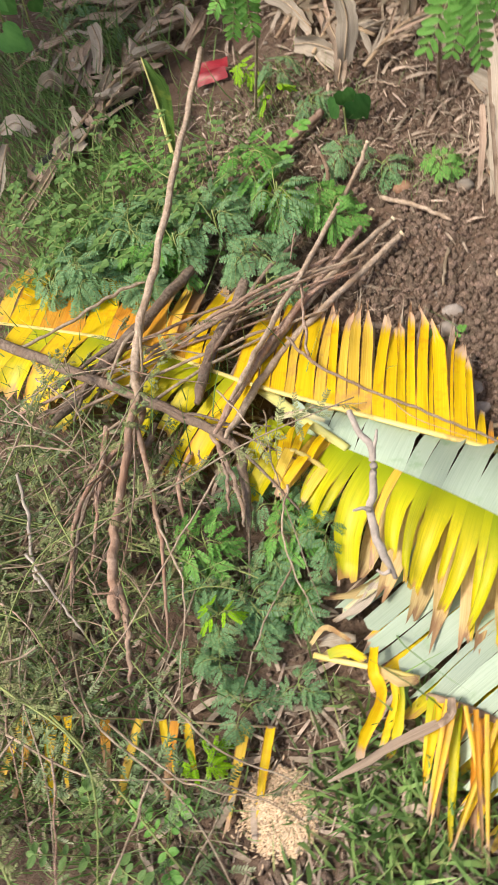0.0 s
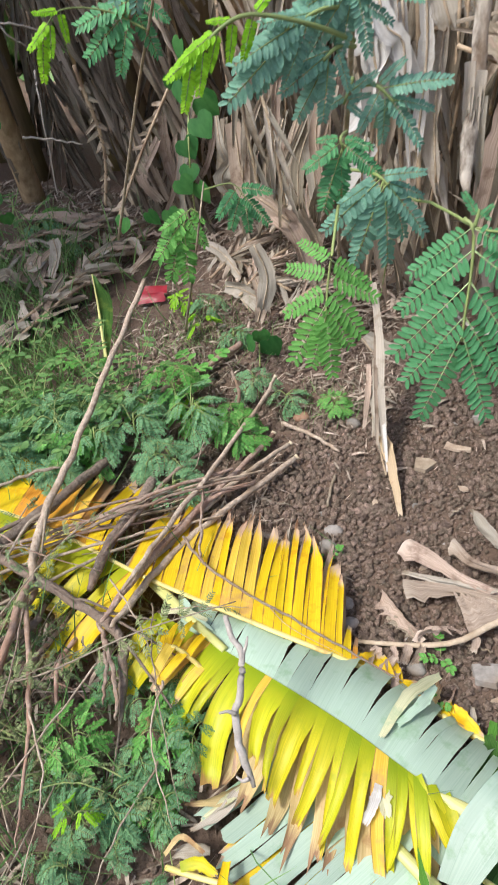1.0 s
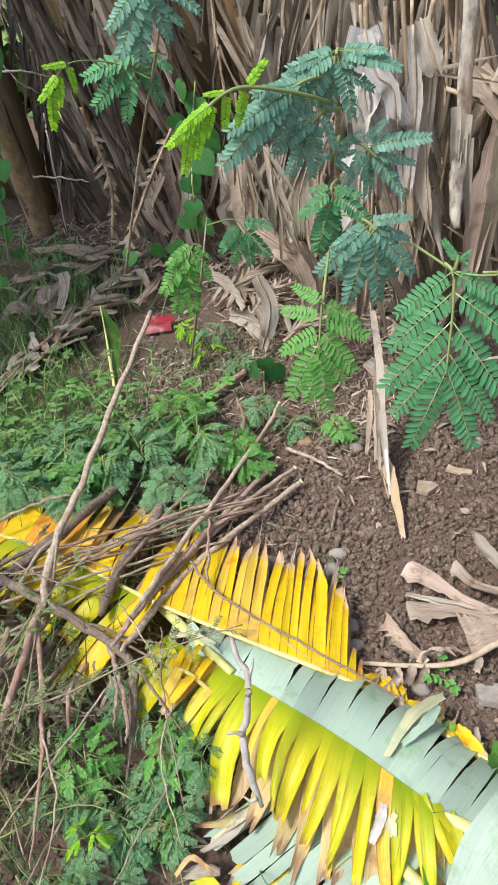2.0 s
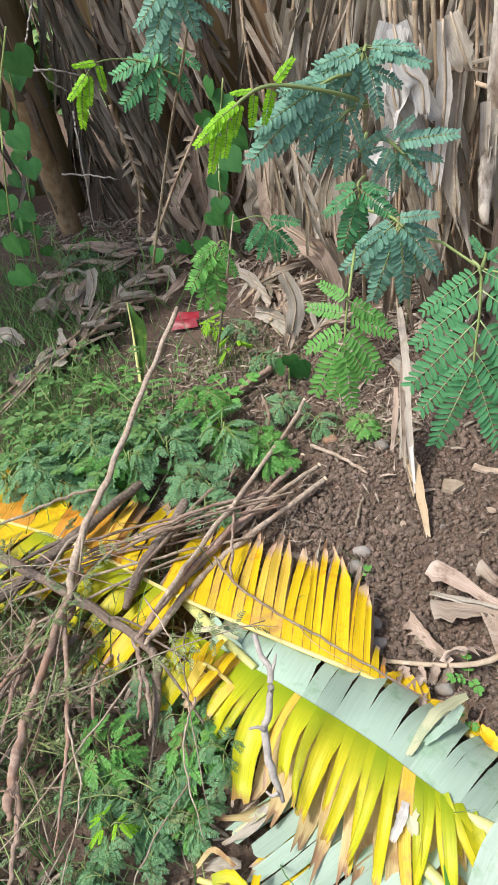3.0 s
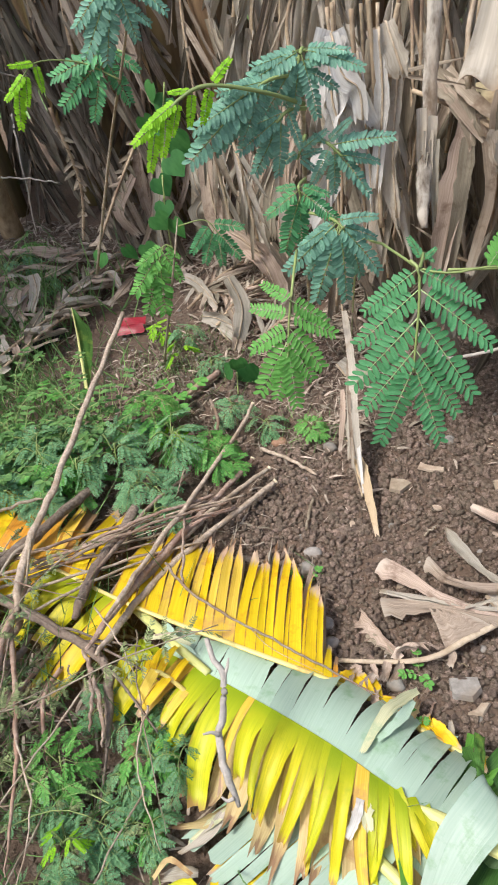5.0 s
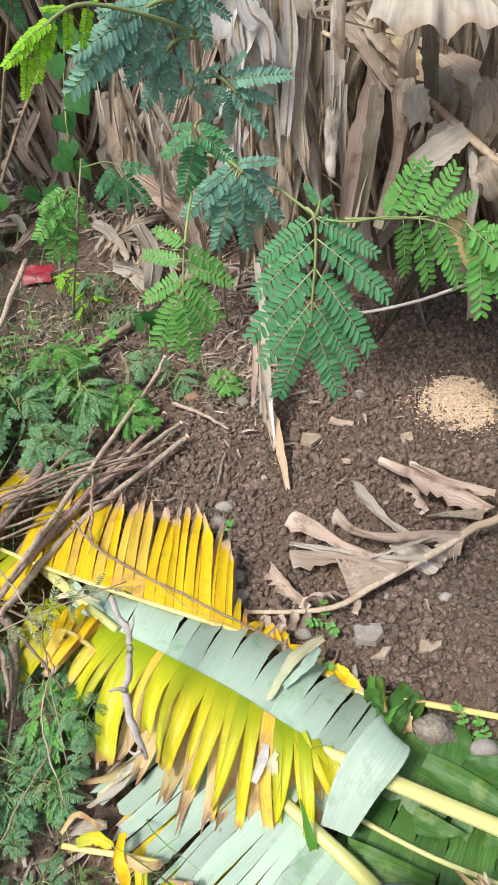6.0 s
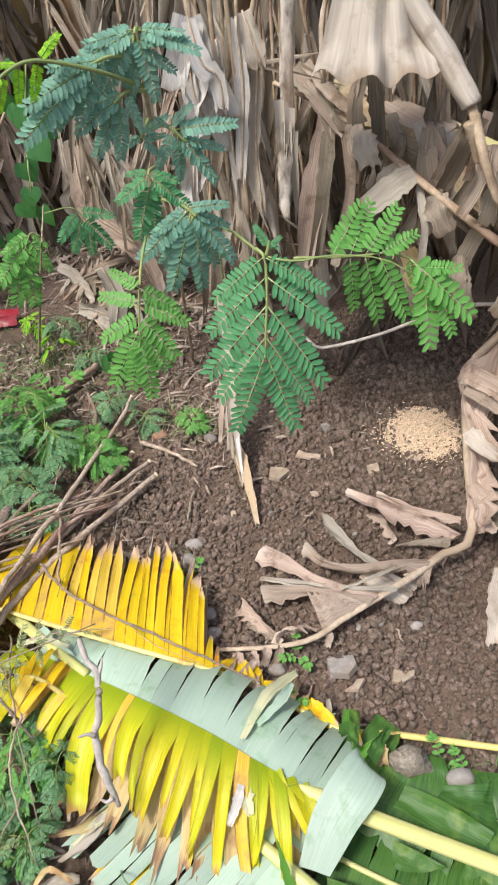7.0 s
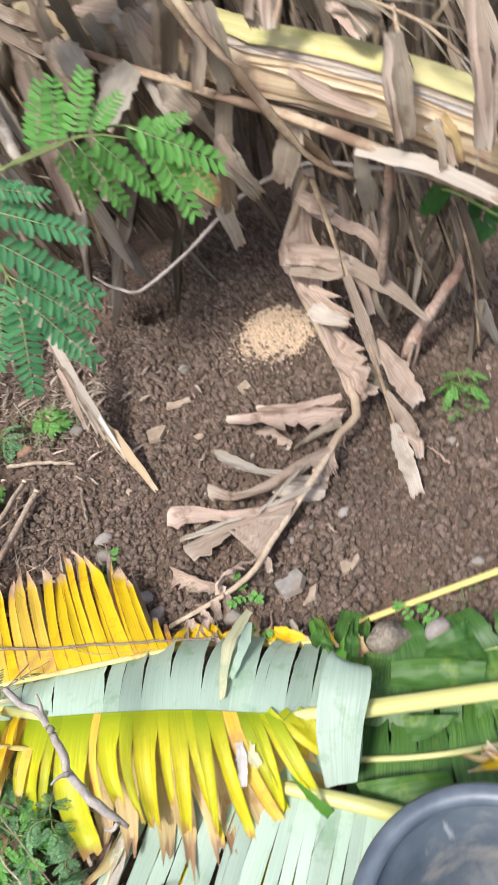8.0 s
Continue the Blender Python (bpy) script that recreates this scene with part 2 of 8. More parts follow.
M_STONE = rough_mat("grey_stone", [(0.3, (0.22, 0.20, 0.18)), (0.7, (0.40, 0.37, 0.33))], 70, 0.75, 0.4, 0.003, 0.3, second=(0.28, 0.22, 0.17))
M_ROCK = rough_mat("pitted_rock", [(0.3, (0.17, 0.14, 0.105)), (0.7, (0.54, 0.48, 0.39))], 150, 0.9, 1.0, 0.006, 0.0, second=(0.24, 0.20, 0.155))
M_BROWNSTONE = rough_mat("brown_stone", [(0.3, (0.24, 0.13, 0.08)), (0.7, (0.42, 0.27, 0.18))], 70, 0.8, 0.5, 0.003, 0.2)
M_CHIP = rough_mat("pale_bark_chip", [(0.3, (0.29, 0.215, 0.15)), (0.7, (0.50, 0.41, 0.31))], 60, 0.85, 0.6, 0.003, 0.25)
M_GRAIN = rough_mat("rice_husk", [(0.3, (0.58, 0.42, 0.27)), (0.7, (0.80, 0.65, 0.47))], 200, 0.7, 0.3, 0.001, 0.22, True)
M_LITTER = rough_mat("leaf_litter", [(0.3, (0.19, 0.145, 0.108)), (0.7, (0.54, 0.46, 0.365))], 60, 0.85, 0.5, 0.002, 0.45, True)
M_STEM = leaf_mat("cream_banana_sheath", (0.56, 0.42, 0.26), (0.75, 0.63, 0.42), (0.56, 0.36, 0.26), None, 0.9, 0.42, 0.4, 20, 0.0, 0.06)
M_STEMYELLOW = leaf_mat("yellow_green_banana_sheath", (0.58, 0.51, 0.19), (0.74, 0.68, 0.36), (0.48, 0.49, 0.14), None, 0.9, 0.40, 0.4, 16, 0.0, 0.06)
M_STEMSEAM = leaf_mat("bruised_banana_sheath", (0.34, 0.27, 0.21), (0.60, 0.52, 0.42), (0.62, 0.55, 0.46), None, 0.9, 0.5, 0.35, 26, 0.0, 0.15)
M_STEMTAN = rough_mat("leaning_banana_stem", [(0.3, (0.26, 0.17, 0.09)), (0.7, (0.60, 0.45, 0.27))], 34, 0.8, 0.8, 0.006, 0.1, second=(0.30, 0.20, 0.09), stretch=(1, 1, 0.12))
M_STEMROT = rough_mat("rotting_banana_sheath", [(0.3, (0.14, 0.09, 0.05)), (0.7, (0.46, 0.36, 0.22))], 40, 0.8, 0.6, 0.004, 0.0, second=(0.50, 0.43, 0.26))
M_ROTSTALK = rough_mat("rotten_leaf_stalk", [(0.35, (0.10, 0.072, 0.05)), (0.6, (0.58, 0.52, 0.44))], 55, 0.85, 0.8, 0.004, 0.0, second=(0.30, 0.22, 0.15), stretch=(1, 1, 0.3))
M_STEMDARK = rough_mat("standing_banana_stem", [(0.3, (0.10, 0.065, 0.035)), (0.7, (0.30, 0.20, 0.11))], 26, 0.8, 0.5, 0.004, 0.3, second=(0.17, 0.13, 0.05), stretch=(1, 1, 0.12))


# ---- geometry ----
def spline(points, n):
    p = [Vector(q) for q in points]
    p = [2 * p[0] - p[1], *p, 2 * p[-1] - p[-2]]
    out = []
    for k in range(n + 1):
        s = k / n * (len(p) - 3)
        i = min(int(s), len(p) - 4)
        t = s - i
        a, b, c, d = p[i : i + 4]
        out.append(0.5 * (2 * b + (c - a) * t + (2 * a - 5 * b + 4 * c - d) * t * t + (3 * b - a - 3 * c + d) * t**3))
    return out


def mesh(name, verts, faces, mat, uvs=None, smooth=True):
    me = bpy.data.meshes.new(name)
    me.from_pydata([tuple(v) for v in verts], [], faces)
    for m in mat if isinstance(mat, (list, tuple)) else [mat]:
        me.materials.append(m)
    if uvs is not None:
        loops = np.empty(len(me.loops), dtype=np.int32)
        me.loops.foreach_get("vertex_index", loops)
        me.uv_layers.new(name="UVMap").data.foreach_set("uv", np.asarray(uvs, dtype=np.float32)[loops].ravel())
    me.polygons.foreach_set("use_smooth", [smooth] * len(me.polygons))
    return me


def thing(name, at, label, category, group="", kind=""):
    ob = new(name)
    ob.empty_display_size = 0.05
    ob.location = at
    return tagged(ob, label, category, group, kind)


def part(name, me, parent, label="", m=None):
    ob = new(name, me)
    ob.parent = parent
    if m is not None:
        ob.matrix_basis = m
    elif parent.type == "EMPTY":
        ob.matrix_parent_inverse = Matrix.Translation(-Vector(parent.location))
    return tagged(ob, label)


def tube_geo(points, radii, sides=8, flat=1.0, lump=0.0, salt=0.0):
    """A tube along points, with closed ends; flat presses it down."""
    verts, faces, uvs = [], [], []
    n = len(points)
    up = Vector((0, 0, 1))
    for k, p in enumerate(points):
        t = (points[min(k + 1, n - 1)] - points[max(k - 1, 0)]).normalized()
        ref = up if abs(t.z) < 0.9 else Vector((0, 1, 0))
        s = t.cross(ref).normalized()
        u = s.cross(t)
        r = radii(k / (n - 1)) if callable(radii) else radii
        for j in range(sides):
            a = 2 * math.pi * j / sides
            rr = r * (1 + lump * noise.noise(Vector((k * 0.4 + salt, math.cos(a) * 1.3, math.sin(a) * 1.3))))
            verts.append(p + s * math.cos(a) * rr + u * math.sin(a) * rr * flat)
            uvs.append((j / sides, k / (n - 1)))
    for k in range(n - 1):
        for j in range(sides):
            a, b = k * sides + j, k * sides + (j + 1) % sides
            faces.append((a, b, b + sides, a + sides))
    faces.append(tuple(reversed(range(sides))))
    faces.append(tuple(range((n - 1) * sides, n * sides)))
    return verts, faces, uvs


def strip_geo(root, along, up, length, width, bend=0.0, twist=0.0, cup=0.12, taper=0.5, segs=8, floor=None, wave=0.0, salt=0.0, curl_at=None, ragged=0.0, flare=0.0):
    """One strip of a torn leaf: it starts at root, runs along, bends down from up, and may twist, cup and curl at its end."""
    d, u = along.normalized(), up.normalized()
    s = d.cross(u).normalized()
    u = s.cross(d)
    p = Vector(root)
    verts, faces, uvs = [], [], []
    across = (-1, -0.4, 0.4, 1)
    for k in range(segs + 1):
        v = k / segs
        w = width * 0.5 * (1 - taper * max(0.0, v - 0.35) ** 1.5 / 0.65**1.5) * (1 + 0.10 * noise.noise(Vector((salt, v * 4, 3)))) * (1 - flare * (1 - v) ** 1.5)
        tw = Matrix.Rotation(twist * v + wave * 1.5 * noise.noise(Vector((salt + 7, v * 2, 0))), 3, d)
        ss, uu = tw @ s, tw @ u
        for j, a in enumerate(across):
            q = p + ss * a * w + uu * (cup * width * (abs(a) - 0.5) + wave * width * noise.noise(Vector((salt, v * 3, a * 1.2))))
            if k == segs and ragged:
                q += d * length * ragged * noise.noise(Vector((salt * 3, a * 3, 1)))
            if floor is not None and q.z < floor:
                q.z = floor + 0.0015 * j
            verts.append(q)
            uvs.append(((a + 1) / 2, v))
        step = bend / segs
        if curl_at is not None and v > curl_at:
            step += 2.6 / segs
        turn = Matrix.Rotation(-step, 3, s)
        d, u = turn @ d, turn @ u
        p = p + d * (length / segs)
        if floor is not None and p.z < floor and d.z < 0:
            p.z = floor
            d = Vector((d.x, d.y, max(d.z, 0.0))).normalized()
            u = s.cross(d)
    for k in range(segs):
        for j in range(3):
            a = k * 4 + j
            faces.append((a, a + 1, a + 5, a + 4))
    return verts, faces, uvs


def curl_geo(points, wide, facing, twist=0.6, cup=0.5, base=0.35, ragged=0.3, salt=0.0, segs=16, point=0.0):
    """A dry scrap of blade along a bent line: narrow at its root, twisting and rolled at its edges, torn at its end."""
    pts = spline(points, segs)
    verts, faces, uvs = [], [], []
    f = Vector(facing).normalized()
    total = (pts[-1] - pts[0]).length
    cols = [c / 4 for c in range(-4, 5)]
    for k, p in enumerate(pts):
        v = k / segs
        t = (pts[min(k + 1, segs)] - pts[max(k - 1, 0)]).normalized()
        u = Matrix.Rotation(twist * v + 0.5 * noise.noise(Vector((salt, v * 2.2, 0))), 3, t) @ f
        side = t.cross(u).normalized()
        u = side.cross(t)
        w = 0.5 * wide * (base + (1 - base) * min(1.0, v * 1.9)) * (1 - point * v**3) * (1 + 0.25 * noise.noise(Vector((salt, v * 5, 7))))
        roll = cup * (0.5 + noise.noise(Vector((salt + 3, v * 2.5, 1))))
        for a in cols:
            tear = 1 + 0.30 * min(1.0, 3 * v) * noise.noise(Vector((salt + 9 * (a > 0), v * 13, 11)))
            e = a * tear * (1 - 0.22 * min(1.0, abs(roll)) * a * a)
            q = p + side * e * w + u * (roll * w * a * a * 0.9 + 0.06 * w * noise.noise(Vector((salt, a * 4, v * 6))))
            if v > 0.75:
                q = q + t * (v - 0.75) * 4 * ragged * min(wide, 0.5 * total) * (noise.noise(Vector((salt, a * 3.1, 5))) + 0.8 * noise.noise(Vector((salt, a * 9.3, 8))))
            verts.append(q)
            uvs.append((0.5 + 0.5 * a, v))
    for k in range(segs):
        for j in range(8):
            i = k * 9 + j
            faces.append((i, i + 1, i + 10, i + 9))
    return verts, faces, uvs


def torn_half(ob, pts, side, start, stop, count, length, lean, o):
    """Half of a blade, whole along the rib and torn into strips towards its edge; neighbouring strips share their borders."""
    steps = len(pts) - 1
    up = Vector(o.get("up", (0, 0, 1)))
    salt = rng.uniform(0, 90)
    long = length if callable(length) else (lambda f: length)
    turn = lean if callable(lean) else (lambda f: lean)

    def surface(f, dist):
        x = min(max(start + (stop - start) * f, 0.0), 0.9999) * steps
        i = int(x)
        p = pts[i].lerp(pts[i + 1], x - i)
        t = (pts[i + 1] - pts[max(i - 1, 0)]).normalized().lerp((pts[min(i + 2, steps)] - pts[i]).normalized(), x - i).normalized()
        s = t.cross(up).normalized() * side
        d = (s * math.cos(turn(f)) + t * math.sin(turn(f)) + up * o.get("rise", 0.0)).normalized()
        n = (up - d * up.dot(d)).normalized()
        k = o.get("bend", 0.3) / long(f)
        q = p + n * o.get("lift", 0.0) + d * (math.sin(k * dist) / k) - n * ((1 - math.cos(k * dist)) / k)
        q += n * o.get("wave", 0.03) * long(f) * min(1.0, dist / 0.04) * noise.noise(Vector((f * count * 0.45 + salt, dist * 7, salt)))
        return q, d * math.cos(k * dist) - n * math.sin(k * dist), n, t

    cuts = [0.0] + [(k + rng.uniform(-0.40, 0.40)) / count for k in range(1, count)] + [1.0]
    segs = o.get("segs", 11)
    for fa, fb in zip(cuts, cuts[1:]):
        if rng.random() < o.get("missing", 0.0):
            continue
        fm = 0.5 * (fa + fb)
        ln = long(fm) * rng.uniform(*o.get("spread", (0.9, 1.08)))
        st = ln * rng.uniform(*o.get("tear", (0.2, 0.5)))
        droop, sway, tw = rng.uniform(-0.3, 1.0) * o.get("droop", 0.1), rng.uniform(-1, 1) * o.get("sway", 0.08), rng.uniform(-1, 1) * o.get("twist", 0.3)
        shrink, mark = o.get("shrink", 0.6) * rng.uniform(0.8, 1.15), rng.uniform(0, 90)
        floor = o.get("floor", 0.01) + rng.uniform(0, 0.004)
        neck, lean_tip = o.get("neck", 2.0) + rng.uniform(-0.12, 0.08), rng.uniform(-0.05, 0.05)
        verts, faces, uvs = [], [], []
        for r in range(segs + 1):
            v = r / segs
            c, d, n, t = surface(fm, ln * v)
            e = max(0.0, (ln * v - st) / (ln - st))
            w = (1 - (1 - shrink) * e**1.5) * (1 - o.get("slit", 0.06) * min(1.0, e * 5))
            dry = max(0.0, (v - neck) / max(0.02, 1 - neck))
            w *= 1 - 0.72 * min(1.0, dry * 1.5) * (1 + 0.5 * noise.noise(Vector((mark, v * 11, 2))))
            roll = Matrix.Rotation(tw * e, 3, d)
            for a in (-1, -0.5, 0, 0.5, 1):
                q = surface(fm + a * 0.5 * (fb - fa), ln * v)[0] - c
                half = q.length
                q = c + roll @ (q * w * (1 + 0.10 * min(1.0, 4 * e) * noise.noise(Vector((mark + a, v * 8, 5)))))
                q += (t * (sway + lean_tip * dry) - n * droop + n * 0.06 * dry) * ln * e * e + n * o.get("cup", 0.15) * half * a * a * min(1.0, 3 * e)
                if r == segs:
                    q += d * ln * o.get("ragged", 0.08) * noise.noise(Vector((mark, a * 2.3, 1)))
                if q.z < floor:
                    q.z = floor + 0.001 * (a + 1)
                verts.append(q)
                uvs.append(((a + 1) / 2, v))
        for r in range(segs):
            for c in range(4):
                i = r * 5 + c
                faces.append((i, i + 1, i + 6, i + 5))
        part("leaf_strip", mesh("leaf_strip", verts, faces, rng.choice(o["mats"]), uvs), ob)


def loft(ob, name, edge_a, edge_b, mat, crinkle=0.004, belly=0.0, rag=0.0, rows=20, cols=8, label=""):
    """A sheet between two bent edges, crinkled, with a belly and a ragged second edge."""
    a, b = spline(edge_a, rows), spline(edge_b, rows)
    verts, faces, uvs = [], [], []
    salt = rng.uniform(0, 90)
    for r in range(rows + 1):
        t = (a[min(r + 1, rows)] - a[max(r - 1, 0)]).normalized()
        across = b[r] - a[r]
        n = t.cross(across).normalized()
        reach = 1 + rag * noise.noise(Vector((salt, r * 0.9, 0))) + 0.6 * rag * noise.noise(Vector((salt, r * 2.3, 4)))
        for c in range(cols + 1):
            f = c / cols * reach
            q = a[r] + across * f + n * (belly * across.length * 4 * f * (1 - f) + crinkle * noise.noise(Vector((salt, r * 0.35, c * 0.55))) * 2)
            verts.append(q)
            uvs.append((c / cols, r / rows))
    for r in range(rows):
        for c in range(cols):
            i = r * (cols + 1) + c
            faces.append((i, i + 1, i + cols + 2, i + cols + 1))
    return part(name, mesh(name, verts, faces, mat, uvs), ob, label)


def frond(name, label, category, mid, radius, halves, rib=None, group="", at=None, flat=0.75, steps=28):
    """A banana leaf: midrib and, on its two sides, torn strips, each a part. halves: (side, start, stop, count, length, lean, options)."""
    pts = spline(mid, steps)
    ob = thing(name, at or mid[0], label, category, group)
    part("midrib", mesh("midrib", *tube_geo(pts, radius, 8, flat)[:2], rib or M_RIB, tube_geo(pts, radius, 8, flat)[2]), ob)
    for side, start, stop, count, length, lean, o in halves:
        if "tear" in o:
            torn_half(ob, pts, side, start, stop, count, length, lean, o)
            continue
        up = Vector(o.get("up", (0, 0, 1)))
        for k in range(count):
            f = (k + 0.5) / count
            u = start + (stop - start) * f
            if rng.random() < o.get("missing", 0.0):
                continue
            x = u * steps
            i = min(int(x), steps - 1)
            p = pts[i].lerp(pts[i + 1], x - i)
            t = (pts[min(i + 2, steps)] - pts[max(i - 1, 0)]).normalized()
            s = t.cross(up).normalized() * side
            ln = (length(f) if callable(length) else length) * rng.uniform(*o.get("spread", (0.88, 1.08)))
            an = (lean(f) if callable(lean) else lean) + rng.uniform(-1, 1) * o.get("jitter", 0.05)
            along = s * math.cos(an) + t * math.sin(an)
            along = along + up * o.get("rise", 0.0)
            if "pull" in o:
                along = along + Vector(o["pull"])
            reach = sum((pts[j + 1] - pts[j]).length for j in range(steps)) * abs(stop - start) / count
            geo = strip_geo(
                p + up * o.get("lift", 0.0) + Vector((0, 0, rng.uniform(0, 0.004))),
                along, up, ln, reach * o.get("wide", 1.0) * rng.uniform(0.85, 1.08) * max(0.35, math.cos(an) if o.get("fan", True) else 1.0),
                o.get("bend", 0.2) * rng.uniform(0.6, 1.3), rng.uniform(-1, 1) * o.get("twist", 0.15), o.get("cup", 0.12) * rng.choice((1, 1, -0.5)),
                o.get("taper", 0.5), o.get("segs", 8), o.get("floor", 0.008) + rng.uniform(0, 0.006) if o.get("floor", 0.008) is not None else None,
                o.get("wave", 0.1), rng.uniform(0, 90), o.get("curl_at"), o.get("ragged", 0.12), o.get("flare", 0.0))
            mats = o["mats"]
            part("leaf_strip", mesh("leaf_strip", geo[0], geo[1], rng.choice(mats), geo[2]), ob)
    return ob


def ico(sub):
    bm = bmesh.new()
    bmesh.ops.create_icosphere(bm, subdivisions=sub, radius=1.0)
    v = np.array([p.co[:] for p in bm.verts])
    f = np.array([[q.index for q in face.verts] for face in bm.faces])
    bm.free()
    return v, f


ICO1, ICO2 = ico(1), ico(2)


def lump_geo(size, salt, base=ICO2, rough=0.35, freq=1.3):
    v = base[0].copy()
    for k in range(len(v)):
        n = noise.noise(Vector(v[k]) * freq + Vector((salt, salt * 0.7, 3)))
        n2 = noise.noise(Vector(v[k]) * freq * 2.6 + Vector((5, salt, salt)))
        v[k] *= 1 + rough * n + rough * 0.5 * n2
    return v * np.array(size), base[1]


def scatter(name, shapes, places, mat, label, category, smooth=False):
    """Very many small pieces in one mesh. places: (point, size, turn) with turn an Euler."""
    allv, allf, at = [], [], 0
    for k, (p, size, turn) in enumerate(places):
        v, f = shapes[k % len(shapes)]
        r = np.array(Euler(turn).to_matrix())
        allv.append((v * size) @ r.T + np.array(p))
        allf.append(f + at)
        at += len(v)
    v, f = np.concatenate(allv), np.concatenate(allf)
    me = bpy.data.meshes.new(name)
    me.from_pydata(v.tolist(), [], f.tolist())
    me.materials.append(mat)
    me.polygons.foreach_set("use_smooth", [smooth] * len(me.polygons))
    return tagged(new(name, me), label, category, "", "stuff")


# ---- ground ----
def ground_z(x, y):
    z = 0.010 * noise.noise(Vector((x * 3.1, y * 3.1, 0))) + 0.006 * noise.noise(Vector((x * 11, y * 11, 4)))
    z -= 0.46 * math.exp(-(((x - 0.326) / 0.040) ** 2 + ((y - 1.69) / 0.042) ** 2))
    z += 0.05 * max(0.0, min(1.0, (y - 2.0) / 0.8))
    return z - 0.004


def axis_steps(lo, hi, step):
    a = list(np.arange(lo, hi + 1e-6, step))
    d, left, right = step, [], []
    x = a[0]
    while x > -400:
        d *= 1.5
        x -= d
        left.append(x)
    x, d = a[-1], step
    while x < 400:
        d *= 1.5
        x += d
        right.append(x)
    return left[::-1] + a + right


GX, GY = axis_steps(-2.2, 1.6, 0.02), axis_steps(-0.4, 3.0, 0.02)
verts = [(x, y, ground_z(x, y) if abs(x) < 4 and abs(y) < 5 else 0.0) for y in GY for x in GX]
faces = [(j * len(GX) + i, j * len(GX) + i + 1, (j + 1) * len(GX) + i + 1, (j + 1) * len(GX) + i) for j in range(len(GY) - 1) for i in range(len(GX) - 1)]
ground = tagged(new("ground", mesh("ground", verts, faces, M_SOIL)), "dark brown crumbly garden soil", "ground", "", "structure")


def bare(x, y):
    """How bare the soil is: 1 on the dug bed, 0 under weeds and litter."""
    edge = -0.13 + 0.10 * noise.noise(Vector((y * 2.5, 3, 0)))
    return 1.0 if x > edge + max(0.0, (y - 1.35) * 0.9) and 0.5 < y < 1.95 else 0.25


places = []
while len(places) < 56000:
    x, y = rng.uniform(-0.65, 1.2), rng.uniform(0.0, 1.95)
    if rng.random() > bare(x, y):
        continue
    r = (0.0024 + 0.0068 * rng.random() ** 3.2) * (1.0 + 0.5 * noise.noise(Vector((x * 9, y * 9, 7))))
    places.append(((x, y, ground_z(x, y) + r * 0.5), (r * rng.uniform(0.8, 1.3), r, r * rng.uniform(0.6, 0.95)), (rng.uniform(0, 3), rng.uniform(0, 3), rng.uniform(0, 6))))
SHAPES = [lump_geo((1, 1, 1), s * 3.7, ICO1, 0.85) for s in range(12)]
scatter("soil_crumbs", SHAPES, places, M_CLOD, "small crumbs and clods of brown soil", "soil", True)


# ---- cut banana leaves on the ground ----
def flap(ob, a, b, wide, mat, facing=(0.1, -0.3, 1), sag=0.0, twist=0.9, base=0.35, cup=0.7, point=0.2, bow=0.10):
    """A curled scrap of blade from a to b, narrow where it joins the rib."""
    a, b = Vector(a), Vector(b)
    ln = (b - a).length
    side = (b - a).cross(Vector(facing)).normalized() * rng.uniform(-bow, bow) * ln
    mid = a.lerp(b, 0.5) + side + Vector(facing).normalized() * (0.08 * ln - sag)
    g = curl_geo([a, a.lerp(mid, 0.5) + side * 0.2, mid, b], wide, facing, rng.uniform(-1, 1) * twist, cup, base, 0.28, rng.uniform(0, 90), 14, point)
    part("leaf_strip", mesh("leaf_strip", g[0], g[1], mat, g[2]), ob)


UPW = (-0.25, -0.75, 0.6)


def scrap(ob, pts, wide, mat, facing=UPW, twist=0.4, cup=0.5, base=0.6, point=0.5, ragged=0.25):
    """A dry ribbon of blade along a bent line."""
    g = curl_geo(pts, wide, facing, rng.uniform(-1, 1) * twist, cup, base, ragged, rng.uniform(0, 90), 18, point)
    part("leaf_strip", mesh("leaf_strip", g[0], g[1], mat, g[2]), ob)


def vein(ob, pts, r=0.0022):
    """The dry rib of a single curled leaf."""
    g = tube_geo(spline([Vector(q) + Vector((0, -0.002, 0.003)) for q in pts], 10), r, 6, 0.7, 0.2, r)
    part("midrib", mesh("midrib", g[0], g[1], M_RIBPALE, g[2]), ob)


